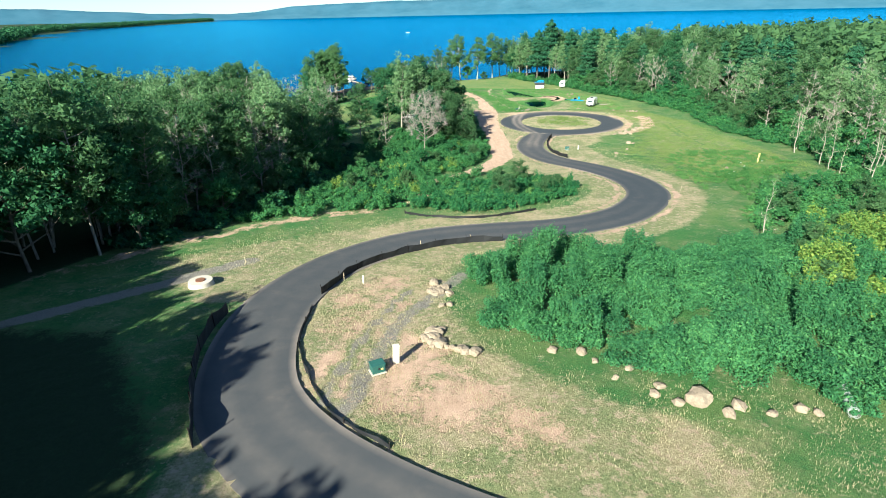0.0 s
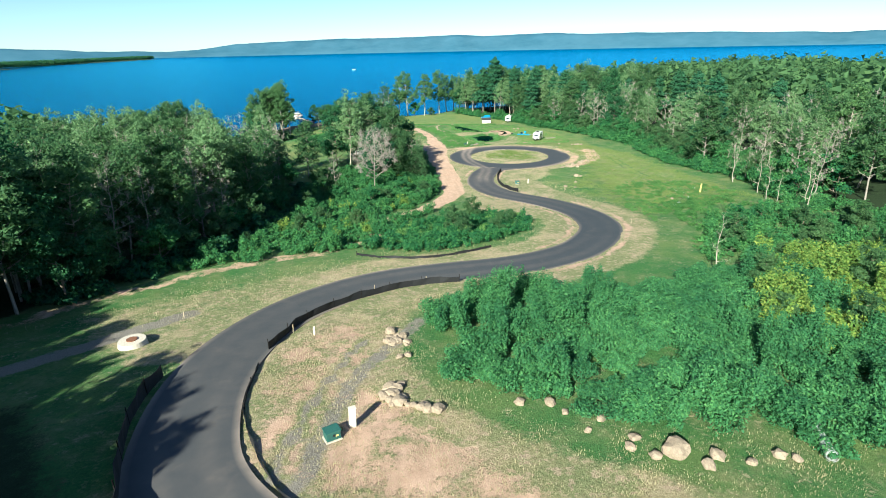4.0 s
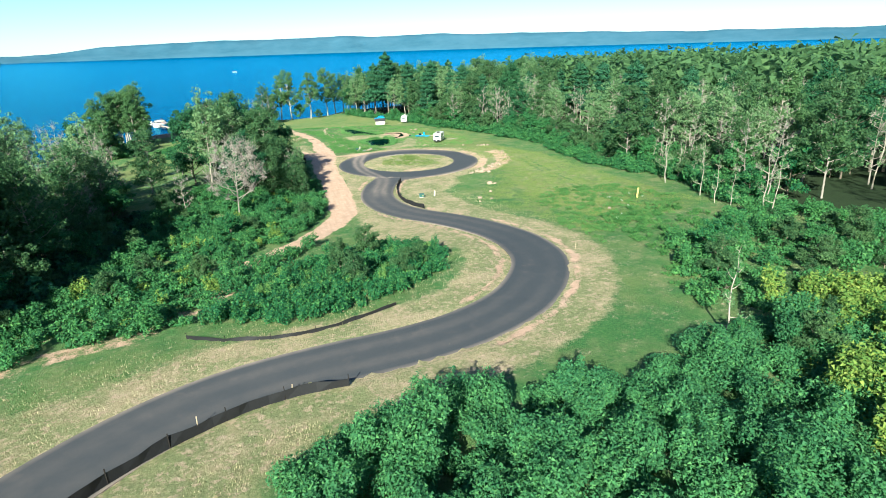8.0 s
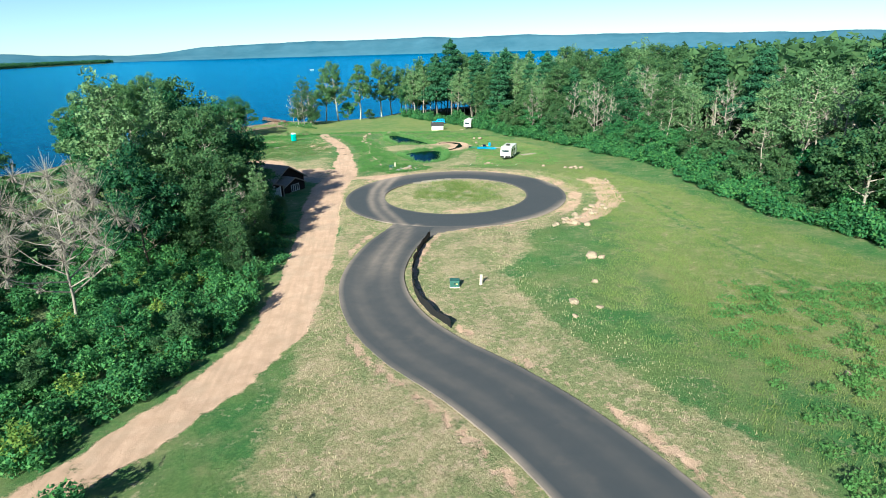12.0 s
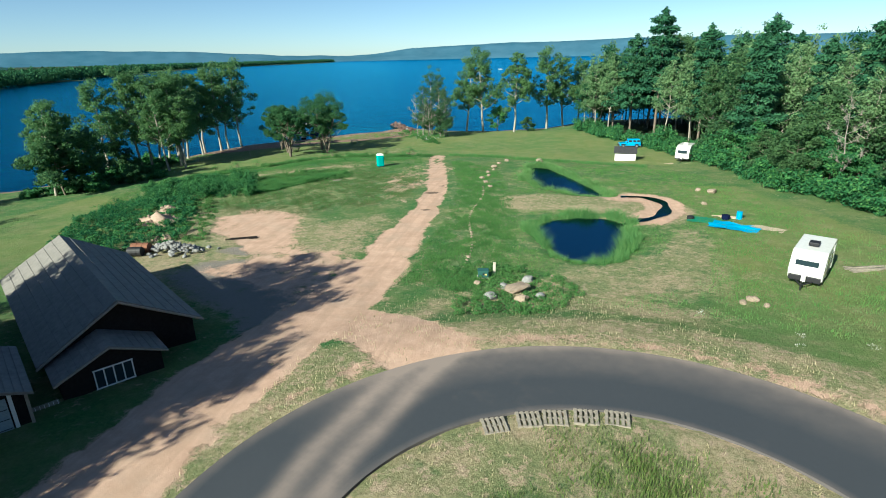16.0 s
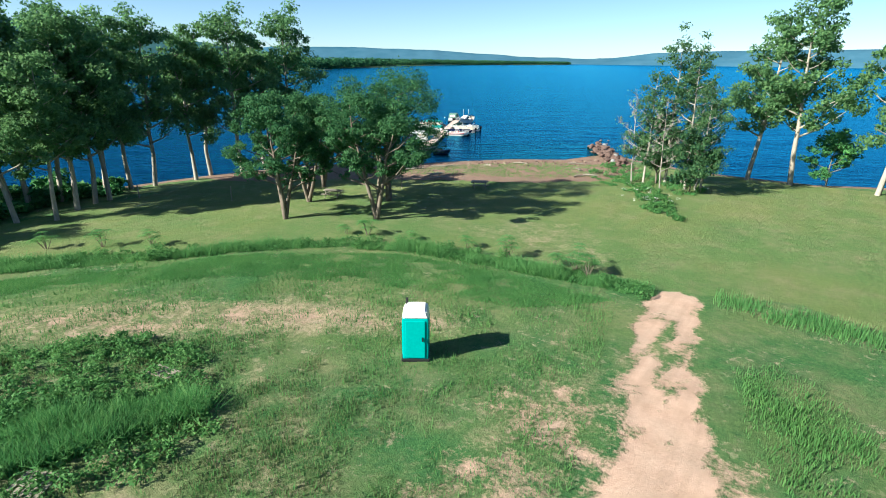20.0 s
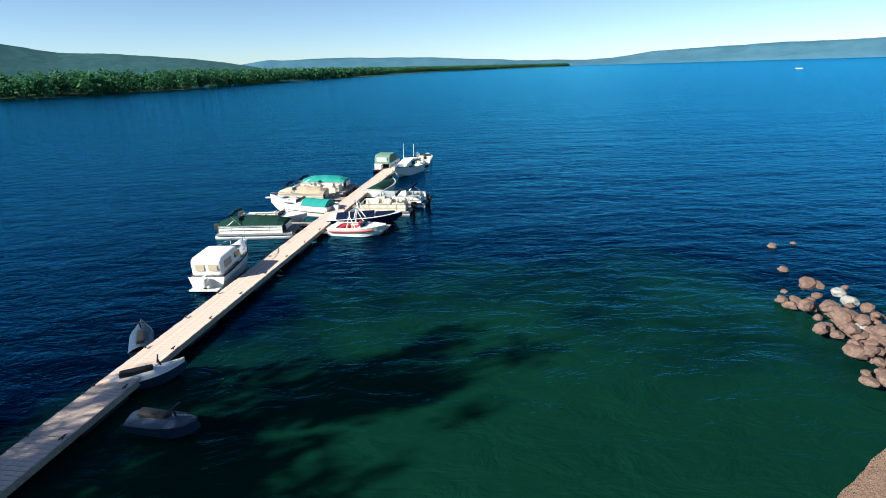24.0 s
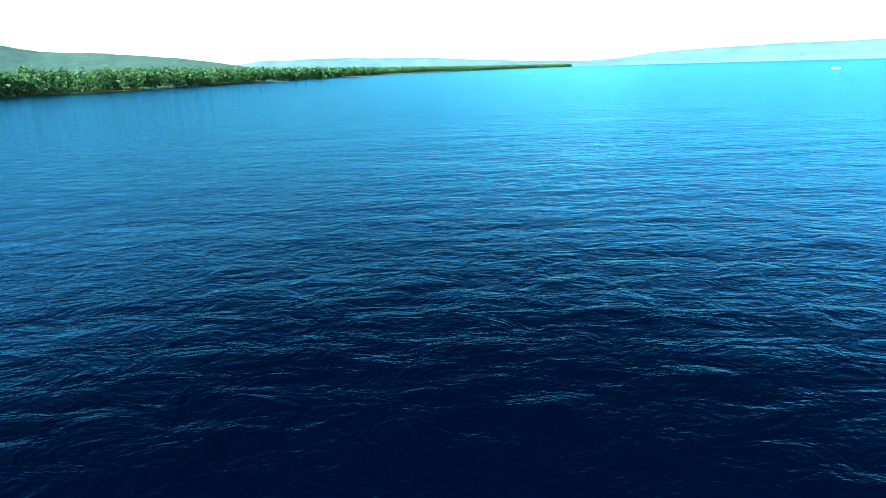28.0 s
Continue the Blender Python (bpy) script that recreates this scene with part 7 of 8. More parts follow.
lumber(50.2, 209.0, -12, 6, 2.4, "loose boards beside the tarpaulin")
lumber(56.4, 193.4, 12, 9, 3.6, "grey boards stacked behind the trailer", mat=OLDWOOD)
lumber(-6.7, 233.4, 15, 3, 1.6, "old boards lying in the grass", mat=OLDWOOD)
lumber(50.6, 245.6, 30, 3, 1.4, "pale boards by the trailer")
lumber(-0.5, 196.2, 20, 3, 3.2, "dark boards on the bare ground", mat=BARNWOOD)
lumber(-30, 288.2, 42, 3, 4.2, "long planks lying on the beach", mat=OLDWOOD)


def pallet(x, y, turn, lean=0):
    root = thing("pallet", "weathered wooden pallet lying in the grass", "pallet", pose(x, y, gz(x, y) - 0.05, lean, 0, turn), "pallets")
    for k in range(5):
        part("slat", boxes((-0.48 + 0.24 * k, 0, 0.1, 0.14, 1.1, 0.03)), OLDWOOD, root)
    for k in (-0.5, 0, 0.5):
        part("bearer", boxes((0, k, 0, 1.15, 0.09, 0.1)), OLDWOOD, root)


for px, py, tt in ((28.9, 167.2, 20), (30.4, 167.9, 12), (31.6, 168.2, 5), (33.0, 168.5, 0), (34.4, 168.6, -4)):
    pallet(px, py, tt)
pallet(-3.5, 227.6, 30)
pallet(-2.2, 226.8, 10)


def picnic_table(x, y, turn, mat=None):
    root = thing("picnic_table", "grey wooden picnic table with two benches", "picnic table", pose(x, y, gz(x, y), 0, 0, turn), "picnic tables")
    for k in range(5):
        part("top_board", boxes((0, -0.32 + 0.16 * k, 0.72, 1.9, 0.145, 0.04)), mat or OLDWOOD, root)
    for s in (-1, 1):
        part("bench", boxes((0, s * 0.72, 0.42, 1.9, 0.26, 0.04)), mat or OLDWOOD, root)
        part("cross_beam", boxes((s * 0.65, 0, 0.36, 0.05, 1.6, 0.09)), OLDWOOD, root)
        for q in (-1, 1):
            rods(root, "leg", OLDWOOD, [((s * 0.65, q * 0.25, 0.72), (s * 0.65, q * 0.6, 0.0))], 0.045)


for px, py, tt in ((-17.1, 275.9, 35), (-26.3, 262.4, 20), (51, 268.6, 10), (54.5, 262, -15), (-24.2, 277.6, 60)):
    picnic_table(px, py, tt)


def build_lawn_posts():
    for x, y in ((-44, 252), (-34, 256), (-27, 272), (-23.5, 270)):
        marker_post(x, y, 1.4, OLDWOOD, "thin grey post on the lawn", r=0.05)


build_lawn_posts()


# ---- drain pipe in the shrubs, driftwood, flowers ----
def drain_pipe(a, b):
    r = thing("drain_pipe", "pale grey corrugated drain pipe lying in the shrubs", "pipe")
    A, B = Vector((*a, gz(*a) + 0.3)), Vector((*b, gz(*b) + 0.3))
    n = 60
    path = [tuple(A.lerp(B, k / n)) for k in range(n + 1)]
    v, f = tube_arrays(path, [0.3 if k % 2 else 0.26 for k in range(n + 1)], 12)
    under(r, "pipe", mesh_of("pipe", v, f, PIPE, smooth=True))
    v, f = tube_arrays([path[-2], path[-1]], [0.34, 0.34], 12)
    under(r, "collar", mesh_of("collar", v, f, PIPE))


PIPE = plain("grey_white_plastic", (0.55, 0.56, 0.55), 0.5)
drain_pipe((23.6, 30.2), (21.7, 25.8))


def driftwood(x, y, turn, L, seed):
    rng = np.random.default_rng(seed)
    P = [(L * (t - 0.5), 0.12 * L * math.sin(t * 3 + seed), 0.1 + 0.05 * math.sin(t * 5)) for t in (0, 0.25, 0.5, 0.75, 1)]
    specs = [(P, [0.12, 0.11, 0.09, 0.07, 0.03])]
    for k in range(3):
        o = P[1 + k]
        specs.append(([o, (o[0] + 0.4, o[1] + rng.uniform(-0.7, 0.7), o[2] + rng.uniform(0.05, 0.4))], [0.05, 0.012]))
    v, f = tubes(specs, 6)
    ob = new("driftwood", mesh_of("driftwood", v, f, OLDWOOD, smooth=True))
    ob.matrix_world = pose(x, y, gz(x, y), 0, 0, turn)
    tagged(ob, "bleached grey driftwood branch on the sandy beach", "driftwood", "driftwood on the beach")


for k, (x, y, tt, L) in enumerate([(-22, 296, 20, 2.2), (-29, 288, 70, 1.6), (-15.5, 301, 50, 2.4), (-33, 282, 10, 1.8), (-13, 295, 120, 1.5), (-25, 291.5, 160, 1.2), (-37, 280, 35, 1.4), (-10.6, 289.8, 75, 2.2), (-9.2, 290.6, 110, 2.0), (-9.9, 291.4, 30, 1.8), (-32, 282.6, 55, 3.2), (-31.4, 283.4, 48, 2.8)]):
    driftwood(x, y, tt, L, k)


def white_flowers():
    rng = np.random.default_rng(31)
    out = []
    for poly, n in (([(44, 86), (58, 92), (58, 104), (46, 102)], 7), ([(40, 176), (50, 176), (48, 186), (40, 184)], 4), ([(-3, 278), (2, 276), (3, 282), (-4, 288)], 14)):
        for x, y in scatter(rng, poly, n, 0.8):
            out.append(leaf_cloud(rng, [(x, y, gz(x, y) + 0.55, 0.3, 0.3, 0.12)], 30, 0.03, 1.0))
    V = np.concatenate(out)
    tagged(new("white_flowers", mesh_of("white_flowers", V, tris(V), WHITE)), "white flower heads of tall meadow weeds", "flowers", kind="stuff")


white_flowers()


# ---- dock ----
DA, DB = Vector((-36.4, 288.6)), Vector((-61.9, 340.2))
DU = (DB - DA).normalized()
DN = Vector((DU.y, -DU.x))          # to the lake side with the open water
DOCK_TURN = math.degrees(math.atan2(DU.y, DU.x))


def dock_m(s, off, z=0.0, turn=0.0):
    p = DA + DU * s + DN * off
    return pose(p.x, p.y, z, 0, 0, DOCK_TURN + turn)


def build_dock():
    L = (DB - DA).length
    root = thing("dock", "long weathered wooden floating dock", "dock", dock_m(0, 0))
    plank = None
    n = int(L / 0.2)
    rng = np.random.default_rng(2)
    for k in range(n):
        if plank is None:
            o = part("plank", boxes((0, 0, 0, 0.185, 1.45, 0.045), bevel=0.008), DOCKWOOD, root)
            plank = o.data
        else:
            o = under(root, "plank", plank)
        o.location = (0.1 + k * 0.2, rng.normal(0, 0.008), 0.45 + rng.normal(0, 0.004))
    for s in (-0.68, 0, 0.68):
        part("stringer", boxes((L / 2, s, 0.22, L, 0.09, 0.22)), OLDWOOD, root)
    for k in range(0, 9):
        part("float", boxes((3 + k * 6.4, 0, -0.3, 2.4, 1.25, 0.5), bevel=0.06), BLACK, root)
    for k in range(0, 19):
        for s in (-1, 1):
            o = rods(root, "mooring_cleat", BLACK, [((1.5 + k * 3, s * 0.64, 0.5), (1.5 + k * 3, s * 0.64, 0.58)), ((1.36 + k * 3, s * 0.64, 0.58), (1.64 + k * 3, s * 0.64, 0.58))], 0.025)
    for s, off, ln, w in ((33.0, 0.75, 4.8, 1.1), (39.3, 0.75, 3.6, 0.8), (33.5, -0.75, 4.8, 1.0), (42.2, -0.75, 4.8, 1.0)):
        f = thing("finger_dock", "narrow grey plank finger dock beside a boat", "dock", dock_m(s, off, 0, -90 if off > 0 else 90), "finger docks")
        for k in range(int(ln / 0.17)):
            o = part("plank", boxes((0.1 + k * 0.17, 0, 0.36, 0.155, w, 0.04)), OLDWOOD, f)
        part("float", boxes((ln / 2, 0, -0.15, ln * 0.9, w * 0.8, 0.5)), BLACK, f)
    end = thing("swim_platform", "small plank platform off the end of the dock", "dock", pose(-63.7, 345.5, 0, 0, 0, 109), "finger docks")
    for k in range(17):
        part("plank", boxes((0.1 + k * 0.185, 0, 0.36, 0.17, 1.3, 0.04)), DOCKWOOD, end)
    part("float", boxes((1.4, 0, -0.15, 2.6, 1.0, 0.5)), BLACK, end)
    for x in (2.5, 3.0):
        rods(end, "ladder_rail", CHROME, [((x, -0.5, 0.4), (x, -0.5, 1.1)), ((x, -0.5, 1.1), (x, -0.8, 1.1)), ((x, -0.8, 1.1), (x, -0.8, -0.3))], 0.025)


build_dock()


# ---- boats ----
def hull_mesh(L, W, free, keel=-0.25, fine=2.2, full=0.5, sheer=0.25, stations=14):
    """A planing hull: stern at x = 0, bow at x = L. Rows of keel, chine, rail."""
    V, F = [], []
    for i in range(stations + 1):
        t = i / stations
        k = max(0.0, (t - full) / (1 - full))
        w = W / 2 * (1 - k ** fine) + 0.02
        zr = free + sheer * t * t
        zk = keel * (1 - k ** 2.5) + (zr - 0.12) * k ** 6
        zc = -0.02 + (zr * 0.62) * k ** 2
        x = L * t
        V += [(x, 0, zk), (x - 0.12 * k, w * 0.78, zc), (x, w, zr), (x, -w * 0.78, zc), (x, -w, zr)]
    for i in range(stations):
        a, b = i * 5, i * 5 + 5
        F += [(a, b, b + 1, a + 1), (a + 1, b + 1, b + 2, a + 2), (a, a + 3, b + 3, b), (a + 3, a + 4, b + 4, b + 3)]
    F.append((0, 1, 2, 4, 3))
    return V, F, lambda t: (W / 2 * (1 - max(0.0, (t - full) / (1 - full)) ** fine) + 0.02, free + sheer * t * t)


def deck_mesh(L, rail, t0, t1, inset=0.0, lift=0.0, crown=0.0, n=8):
    V, F = [], []
    for i in range(n + 1):
        t = t0 + (t1 - t0) * i / n
        w, z = rail(t)
        w = max(0.02, w - inset)
        sag = 0.04 * crown * math.sin(i * 2.3)
        for k in range(7):
            u = k / 3 - 1
            V.append((L * t, w * u, z + lift + (crown + sag) * (1 - abs(u) ** 1.7)))
    F = [(i * 7 + k, (i + 1) * 7 + k, (i + 1) * 7 + k + 1, i * 7 + k + 1) for i in range(n) for k in range(6)]
    if crown > 0.3:
        F += [tuple(range(6, -1, -1)), tuple(range(n * 7, n * 7 + 7))]
    return V, F


def rail_line(L, rail, t0, t1, h, side, n=8):
    return [(L * (t0 + (t1 - t0) * i / n), side * (rail(t0 + (t1 - t0) * i / n)[0] - 0.05), rail(t0 + (t1 - t0) * i / n)[1] + h) for i in range(n + 1)]


def tube_part(root, name, path, r, mat, label="", sides=7):
    v, f = tube_arrays(path, [r] * len(path), sides)
    return under(root, name, mesh_of(name, v, f, mat, smooth=True), label)


def outboard(root, x, y, z, mat):
    o = part("outboard_motor", boxes((x - 0.25, y, z, 0.5, 0.36, 0.55), bevel=0.1), mat, root)
    part("motor_leg", boxes((x - 0.25, y, z - 0.75, 0.18, 0.12, 0.8)), BLACK, o)


def seat(root, x, y, z, turn, mat, w=0.5):
    s = part("seat", boxes((0, 0, 0, 0.5, w, 0.38), bevel=0.06), mat, root)
    s.matrix_local = pose(x, y, z, 0, 0, turn)
    part("backrest", boxes((-0.26, 0, 0.25, 0.14, w, 0.5), bevel=0.05), mat, s)


def runabout(m, label, L=5.6, W=2.1, hull=None, cover=None, tower=False, stripe=None, seats=None, deck=None, motor=None, group="boats at the dock"):
    root = thing("motorboat", label, "boat", m, group)
    V, F, rail = hull_mesh(L, W, 0.62)
    under(root, "hull", mesh_of("hull", V, F, hull or GELCOAT))
    for s in (-1, 1):
        tube_part(root, "rub_rail", rail_line(L, rail, 0, 0.99, 0.0, s, 12), 0.045, WHITE)
    under(root, "foredeck", mesh_of("foredeck", *deck_mesh(L, rail, 0.62, 0.995, 0.02, 0.01, 0.08), deck or GELCOAT))
    under(root, "aft_deck", mesh_of("aft_deck", *deck_mesh(L, rail, 0.0, 0.14, 0.02, 0.01, 0.03), GELCOAT))
    for s in (-1, 1):
        Vd = []
        for i in range(7):
            t = 0.14 + 0.5 * i / 6
            w, z = rail(t)
            Vd += [(L * t, s * w, z + 0.01), (L * t, s * (w - 0.22), z + 0.015)]
        under(root, "side_deck", mesh_of("side_deck", Vd, [(2 * i, 2 * i + 2, 2 * i + 3, 2 * i + 1) for i in range(6)], GELCOAT))
    part("cockpit_floor", boxes((L * 0.38, 0, 0.12, L * 0.5, W * 0.78, 0.05)), GREYDECK, root)
    if stripe:
        for s in (-1, 1):
            pts = [(x, y + s * 0.05, z - 0.22) for x, y, z in rail_line(L, rail, 0.05, 0.8, 0, s, 10)]
            tube_part(root, "side_stripe", pts, 0.05, stripe)
    if cover:
        a = under(root, "cover", mesh_of("cover", *deck_mesh(L, rail, 0.12, 0.62, 0.13, 0.05, 0.32), cover))
        under(root, "bow_cover", mesh_of("bow_cover", *deck_mesh(L, rail, 0.64, 0.9, 0.16, 0.05, 0.14), cover))
    else:
        for y in (-0.5, 0.5):
            seat(root, L * 0.42, y, 0.16, 180 if y > 0 else 0, seats or CREAM)
        part("stern_bench", boxes((L * 0.17, 0, 0.16, 0.5, W * 0.75, 0.45), bevel=0.06), seats or CREAM, root)
        for y in (-0.55, 0.55):
            part("dash", boxes((L * 0.58, y, 0.16, 0.4, 0.6, 0.6), bevel=0.05), GELCOAT, root)
        part("windscreen", boxes((L * 0.6, 0, 0.72, 0.04, W * 0.8, 0.36), bevel=0.01), GLASS, root)
        if stripe:
            part("bow_cushion", boxes((L * 0.8, 0, 0.72, 0.9, 0.9, 0.1), bevel=0.04), stripe, root)
    if tower:
        for s in (-1, 1):
            tube_part(root, "tower_leg", [(L * 0.52, s * 0.9, 0.7), (L * 0.42, s * 0.82, 1.6), (L * 0.4, s * 0.6, 1.95)], 0.04, WHITE)
            tube_part(root, "tower_leg", [(L * 0.36, s * 0.92, 0.7), (L * 0.4, s * 0.82, 1.6)], 0.035, WHITE)
        tube_part(root, "tower_top", [(L * 0.4, -0.6, 1.95), (L * 0.4, 0.6, 1.95)], 0.045, WHITE)
    if motor:
        outboard(root, 0, 0, 0.55, motor)
    else:
        part("swim_step", boxes((-0.25, 0, 0.12, 0.5, W * 0.8, 0.08), bevel=0.02), GELCOAT, root)
    return root


def cruiser(m, label, L, W, cover, canvas_kind, hull_stripe=None, group="boats at the dock"):
    root = thing("cabin_boat", label, "boat", m, group)
    V, F, rail = hull_mesh(L, W, 0.85, sheer=0.45)
    under(root, "hull", mesh_of("hull", V, F, GELCOAT))
    for s in (-1, 1):
        tube_part(root, "rub_rail", rail_line(L, rail, 0, 0.99, 0, s, 12), 0.05, NAVY if hull_stripe is None else hull_stripe)
        if hull_stripe:
            tube_part(root, "hull_stripe", [(x, y + s * 0.03, z - 0.35) for x, y, z in rail_line(L, rail, 0.02, 0.7, 0, s, 10)], 0.07, hull_stripe)
        tube_part(root, "bow_rail", rail_line(L, rail, 0.55, 0.99, 0.5, s), 0.02, CHROME)
        for t in (0.58, 0.72, 0.86):
            w, z = rail(t)
            tube_part(root, "rail_post", [(L * t, s * (w - 0.05), z), (L * t, s * (w - 0.05), z + 0.5)], 0.018, CHROME)
        part("port_window", boxes((L * 0.6, s * (W * 0.44), 1.0, 0.9, 0.04, 0.2), bevel=0.01), GLASS, root)
    under(root, "foredeck", mesh_of("foredeck", *deck_mesh(L, rail, 0.42, 0.995, 0.02, 0.02, 0.3), GELCOAT))
    part("hatch", boxes((L * 0.74, 0, rail(0.74)[1] + 0.26, 0.55, 0.5, 0.07), bevel=0.02), GLASS, root)
    under(root, "aft_deck", mesh_of("aft_deck", *deck_mesh(L, rail, 0, 0.44, 0.02, -0.25, 0.0), GELCOAT))
    part("bow_pulpit", boxes((L + 0.1, 0, rail(1)[1] - 0.02, 0.7, 0.34, 0.07), bevel=0.02), GELCOAT, root)
    if canvas_kind == "house":
        prof = [(0.15, 0.85), (0.1, 1.75), (0.4, 1.95), (L * 0.44, 2.0), (L * 0.56, 1.3), (L * 0.58, 1.0)]
        c = profile_body(root, "canvas_top", prof, W * 0.82, cover, bevel=0.12)
        for y in (-0.45, 0.35):
            part("clear_window", boxes((0.1, y, 1.2, 0.05, 0.55, 0.38), bevel=0.01), TAN, c)
        for s in (-1, 1):
            part("clear_window", boxes((L * 0.2, s * W * 0.415, 1.2, 1.0, 0.05, 0.42), bevel=0.01), TAN, c)
            part("side_window", boxes((L * 0.44, s * W * 0.415, 1.3, 0.8, 0.05, 0.35), bevel=0.01), GLASS, c)
    elif canvas_kind == "tent":
        V2, F2 = deck_mesh(L, rail, 0.04, 0.42, 0.18, 0.05, 0.5)
        under(root, "canvas_top", mesh_of("canvas_top", V2, F2, cover))
        part("windscreen", boxes((L * 0.5, 0, 1.05, 0.05, W * 0.7, 0.4), bevel=0.01), GLASS, root)
    else:
        prof = [(L * 0.34, 0.8), (L * 0.32, 1.85), (L * 0.42, 1.95), (L * 0.78, 1.25), (L * 0.8, 0.95)]
        c = profile_body(root, "cabin_cover", prof, W * 0.68, cover, bevel=0.15)
        for s in (-1, 1):
            part("side_window", boxes((L * 0.42, s * W * 0.345, 1.15, 0.9, 0.05, 0.5), bevel=0.01), GLASS, c)
            tube_part(root, "antenna", [(L * 0.42, s * 0.7, 1.5), (L * 0.4, s * 0.75, 3.6)], 0.018, WHITE)
    part("swim_step", boxes((-0.3, 0, 0.15, 0.6, W * 0.8, 0.08), bevel=0.02), GELCOAT, root)
    outboard(root, -0.1, 0, 0.35, WHITE)
    return root


def pontoon(m, label, L=6.2, W=2.4, cover=None, kind="open", bimini=None, floor=None, seats=None, motor=None, panel=None, group="boats at the dock"):
    root = thing("pontoon_boat", label, "boat", m, group)
    for s in (-1, 1):
        tube_part(root, "pontoon_float", [(-0.1, s * 0.85, 0.08), (0.0, s * 0.85, 0.08), (L - 0.7, s * 0.85, 0.08), (L - 0.25, s * 0.85, 0.14), (L + 0.05, s * 0.85, 0.3)], 0.31, ALU, sides=12)
        v, f = tube_arrays([(L - 0.7, s * 0.85, 0.1), (L + 0.12, s * 0.85, 0.22)], [0.31, 0.03], 12)
        under(root, "float_nose", mesh_of("float_nose", v, f, ALU, smooth=True))
    part("deck", boxes((L / 2, 0, 0.4, L, W, 0.08), bevel=0.02), floor or GREYDECK, root)
    part("deck_trim", boxes((L / 2, 0, 0.36, L + 0.06, W + 0.06, 0.05)), ALU, root)
    pm = panel or CREAM
    x0, x1 = 0.25, L - 0.75
    for s in (-1, 1):
        p = part("side_panel", boxes(((x0 + x1) / 2, s * (W / 2 - 0.06), 0.5, x1 - x0, 0.035, 0.55)), pm, root)
        part("top_rail", boxes(((x0 + x1) / 2, s * (W / 2 - 0.06), 1.07, x1 - x0, 0.05, 0.05)), ALU, p)
        part("panel_stripe", boxes(((x0 + x1) / 2, s * (W / 2 - 0.038), 0.72, x1 - x0 - 0.2, 0.008, 0.06)), BLACK if pm is not CREAM else TAN, p)
        k = 5
        for j in range(k + 1):
            part("rail_post", boxes((x0 + (x1 - x0) * j / k, s * (W / 2 - 0.06), 0.46, 0.05, 0.055, 0.64)), ALU, root)
    for x in (x0, x1):
        part("end_panel", boxes((x, 0.45, 0.5, 0.035, W - 1.1, 0.55)), pm, root)
        part("end_rail", boxes((x, 0.0, 1.07, 0.05, W - 0.2, 0.05)), ALU, root)
    if kind == "open":
        sm = seats or CREAM
        for x, y, sx, sy in ((0.75, 0.55, 0.65, 1.0), (L * 0.55, 0.82, 1.7, 0.5), (L * 0.72, -0.82, 1.2, 0.5), (1.3, -0.82, 1.2, 0.5)):
            b = part("bench", boxes((x, y, 0.48, sx, sy, 0.38), bevel=0.05), sm, root)
            part("backrest", boxes((x, y + math.copysign(0.22, y), 0.8, sx, 0.14, 0.34), bevel=0.04), sm, b)
        c = part("console", boxes((L * 0.42, -0.55, 0.48, 0.55, 0.7, 0.8), bevel=0.06), pm, root)
        part("console_screen", boxes((L * 0.42 + 0.2, -0.55, 1.26, 0.04, 0.6, 0.22)), GLASS, c)
        bm = bmesh.new()
        bmesh.ops.create_cone(bm, cap_ends=True, segments=14, radius1=0.19, radius2=0.19, depth=0.03)
        o = part("steering_wheel", bm, BLACK, c)
        o.matrix_local = pose(L * 0.42 - 0.3, -0.55, 1.2, 0, -60, 0)
        seat(root, L * 0.3, -0.5, 0.48, 0, sm)
    if kind == "covered":
        n = 10
        V = []
        for i in range(n + 1):
            t = i / n
            x = x0 - 0.05 + (x1 - x0 + 0.1) * t
            hgt = 0.5 * math.sin(math.pi * min(1, max(0, t * 0.96 + 0.02))) ** 0.4
            for k in range(7):
                u = k / 6 * 2 - 1
                z = 1.13 + hgt * (1 - abs(u) ** 2.4) + 0.03 * math.sin(i * 2.1 + k)
                V.append((x, u * (W / 2 - 0.01), z if abs(u) < 0.99 else 0.98))
        F = [(i * 7 + k, (i + 1) * 7 + k, (i + 1) * 7 + k + 1, i * 7 + k + 1) for i in range(n) for k in range(6)]
        F += [tuple(range(6, -1, -1)), tuple(range(n * 7, n * 7 + 7))]
        under(root, "cover", mesh_of("cover", V, F, cover, smooth=False))
    if kind == "enclosed":
        prof = [(x0, 1.1), (x0 + 0.12, 1.85), (x0 + 0.6, 2.15), (L * 0.5, 2.2), (L * 0.66, 1.8), (L * 0.74, 1.1)]
        c = profile_body(root, "canvas_top", prof, W - 0.1, cover, bevel=0.12)
        part("clear_window", boxes((x0 - 0.0, 0, 1.35, 0.05, 1.3, 0.5), bevel=0.01), CREAM, c)
        for s in (-1, 1):
            part("clear_window", boxes((L * 0.4, s * (W / 2 - 0.04), 1.4, 1.3, 0.05, 0.5), bevel=0.01), SAGE, c)
        under(root, "bow_cover", mesh_of("bow_cover", *slab_mesh(L * 0.74, -W / 2 + 0.05, 1.1, x1 - L * 0.74, W - 0.1, 0.08), cover))
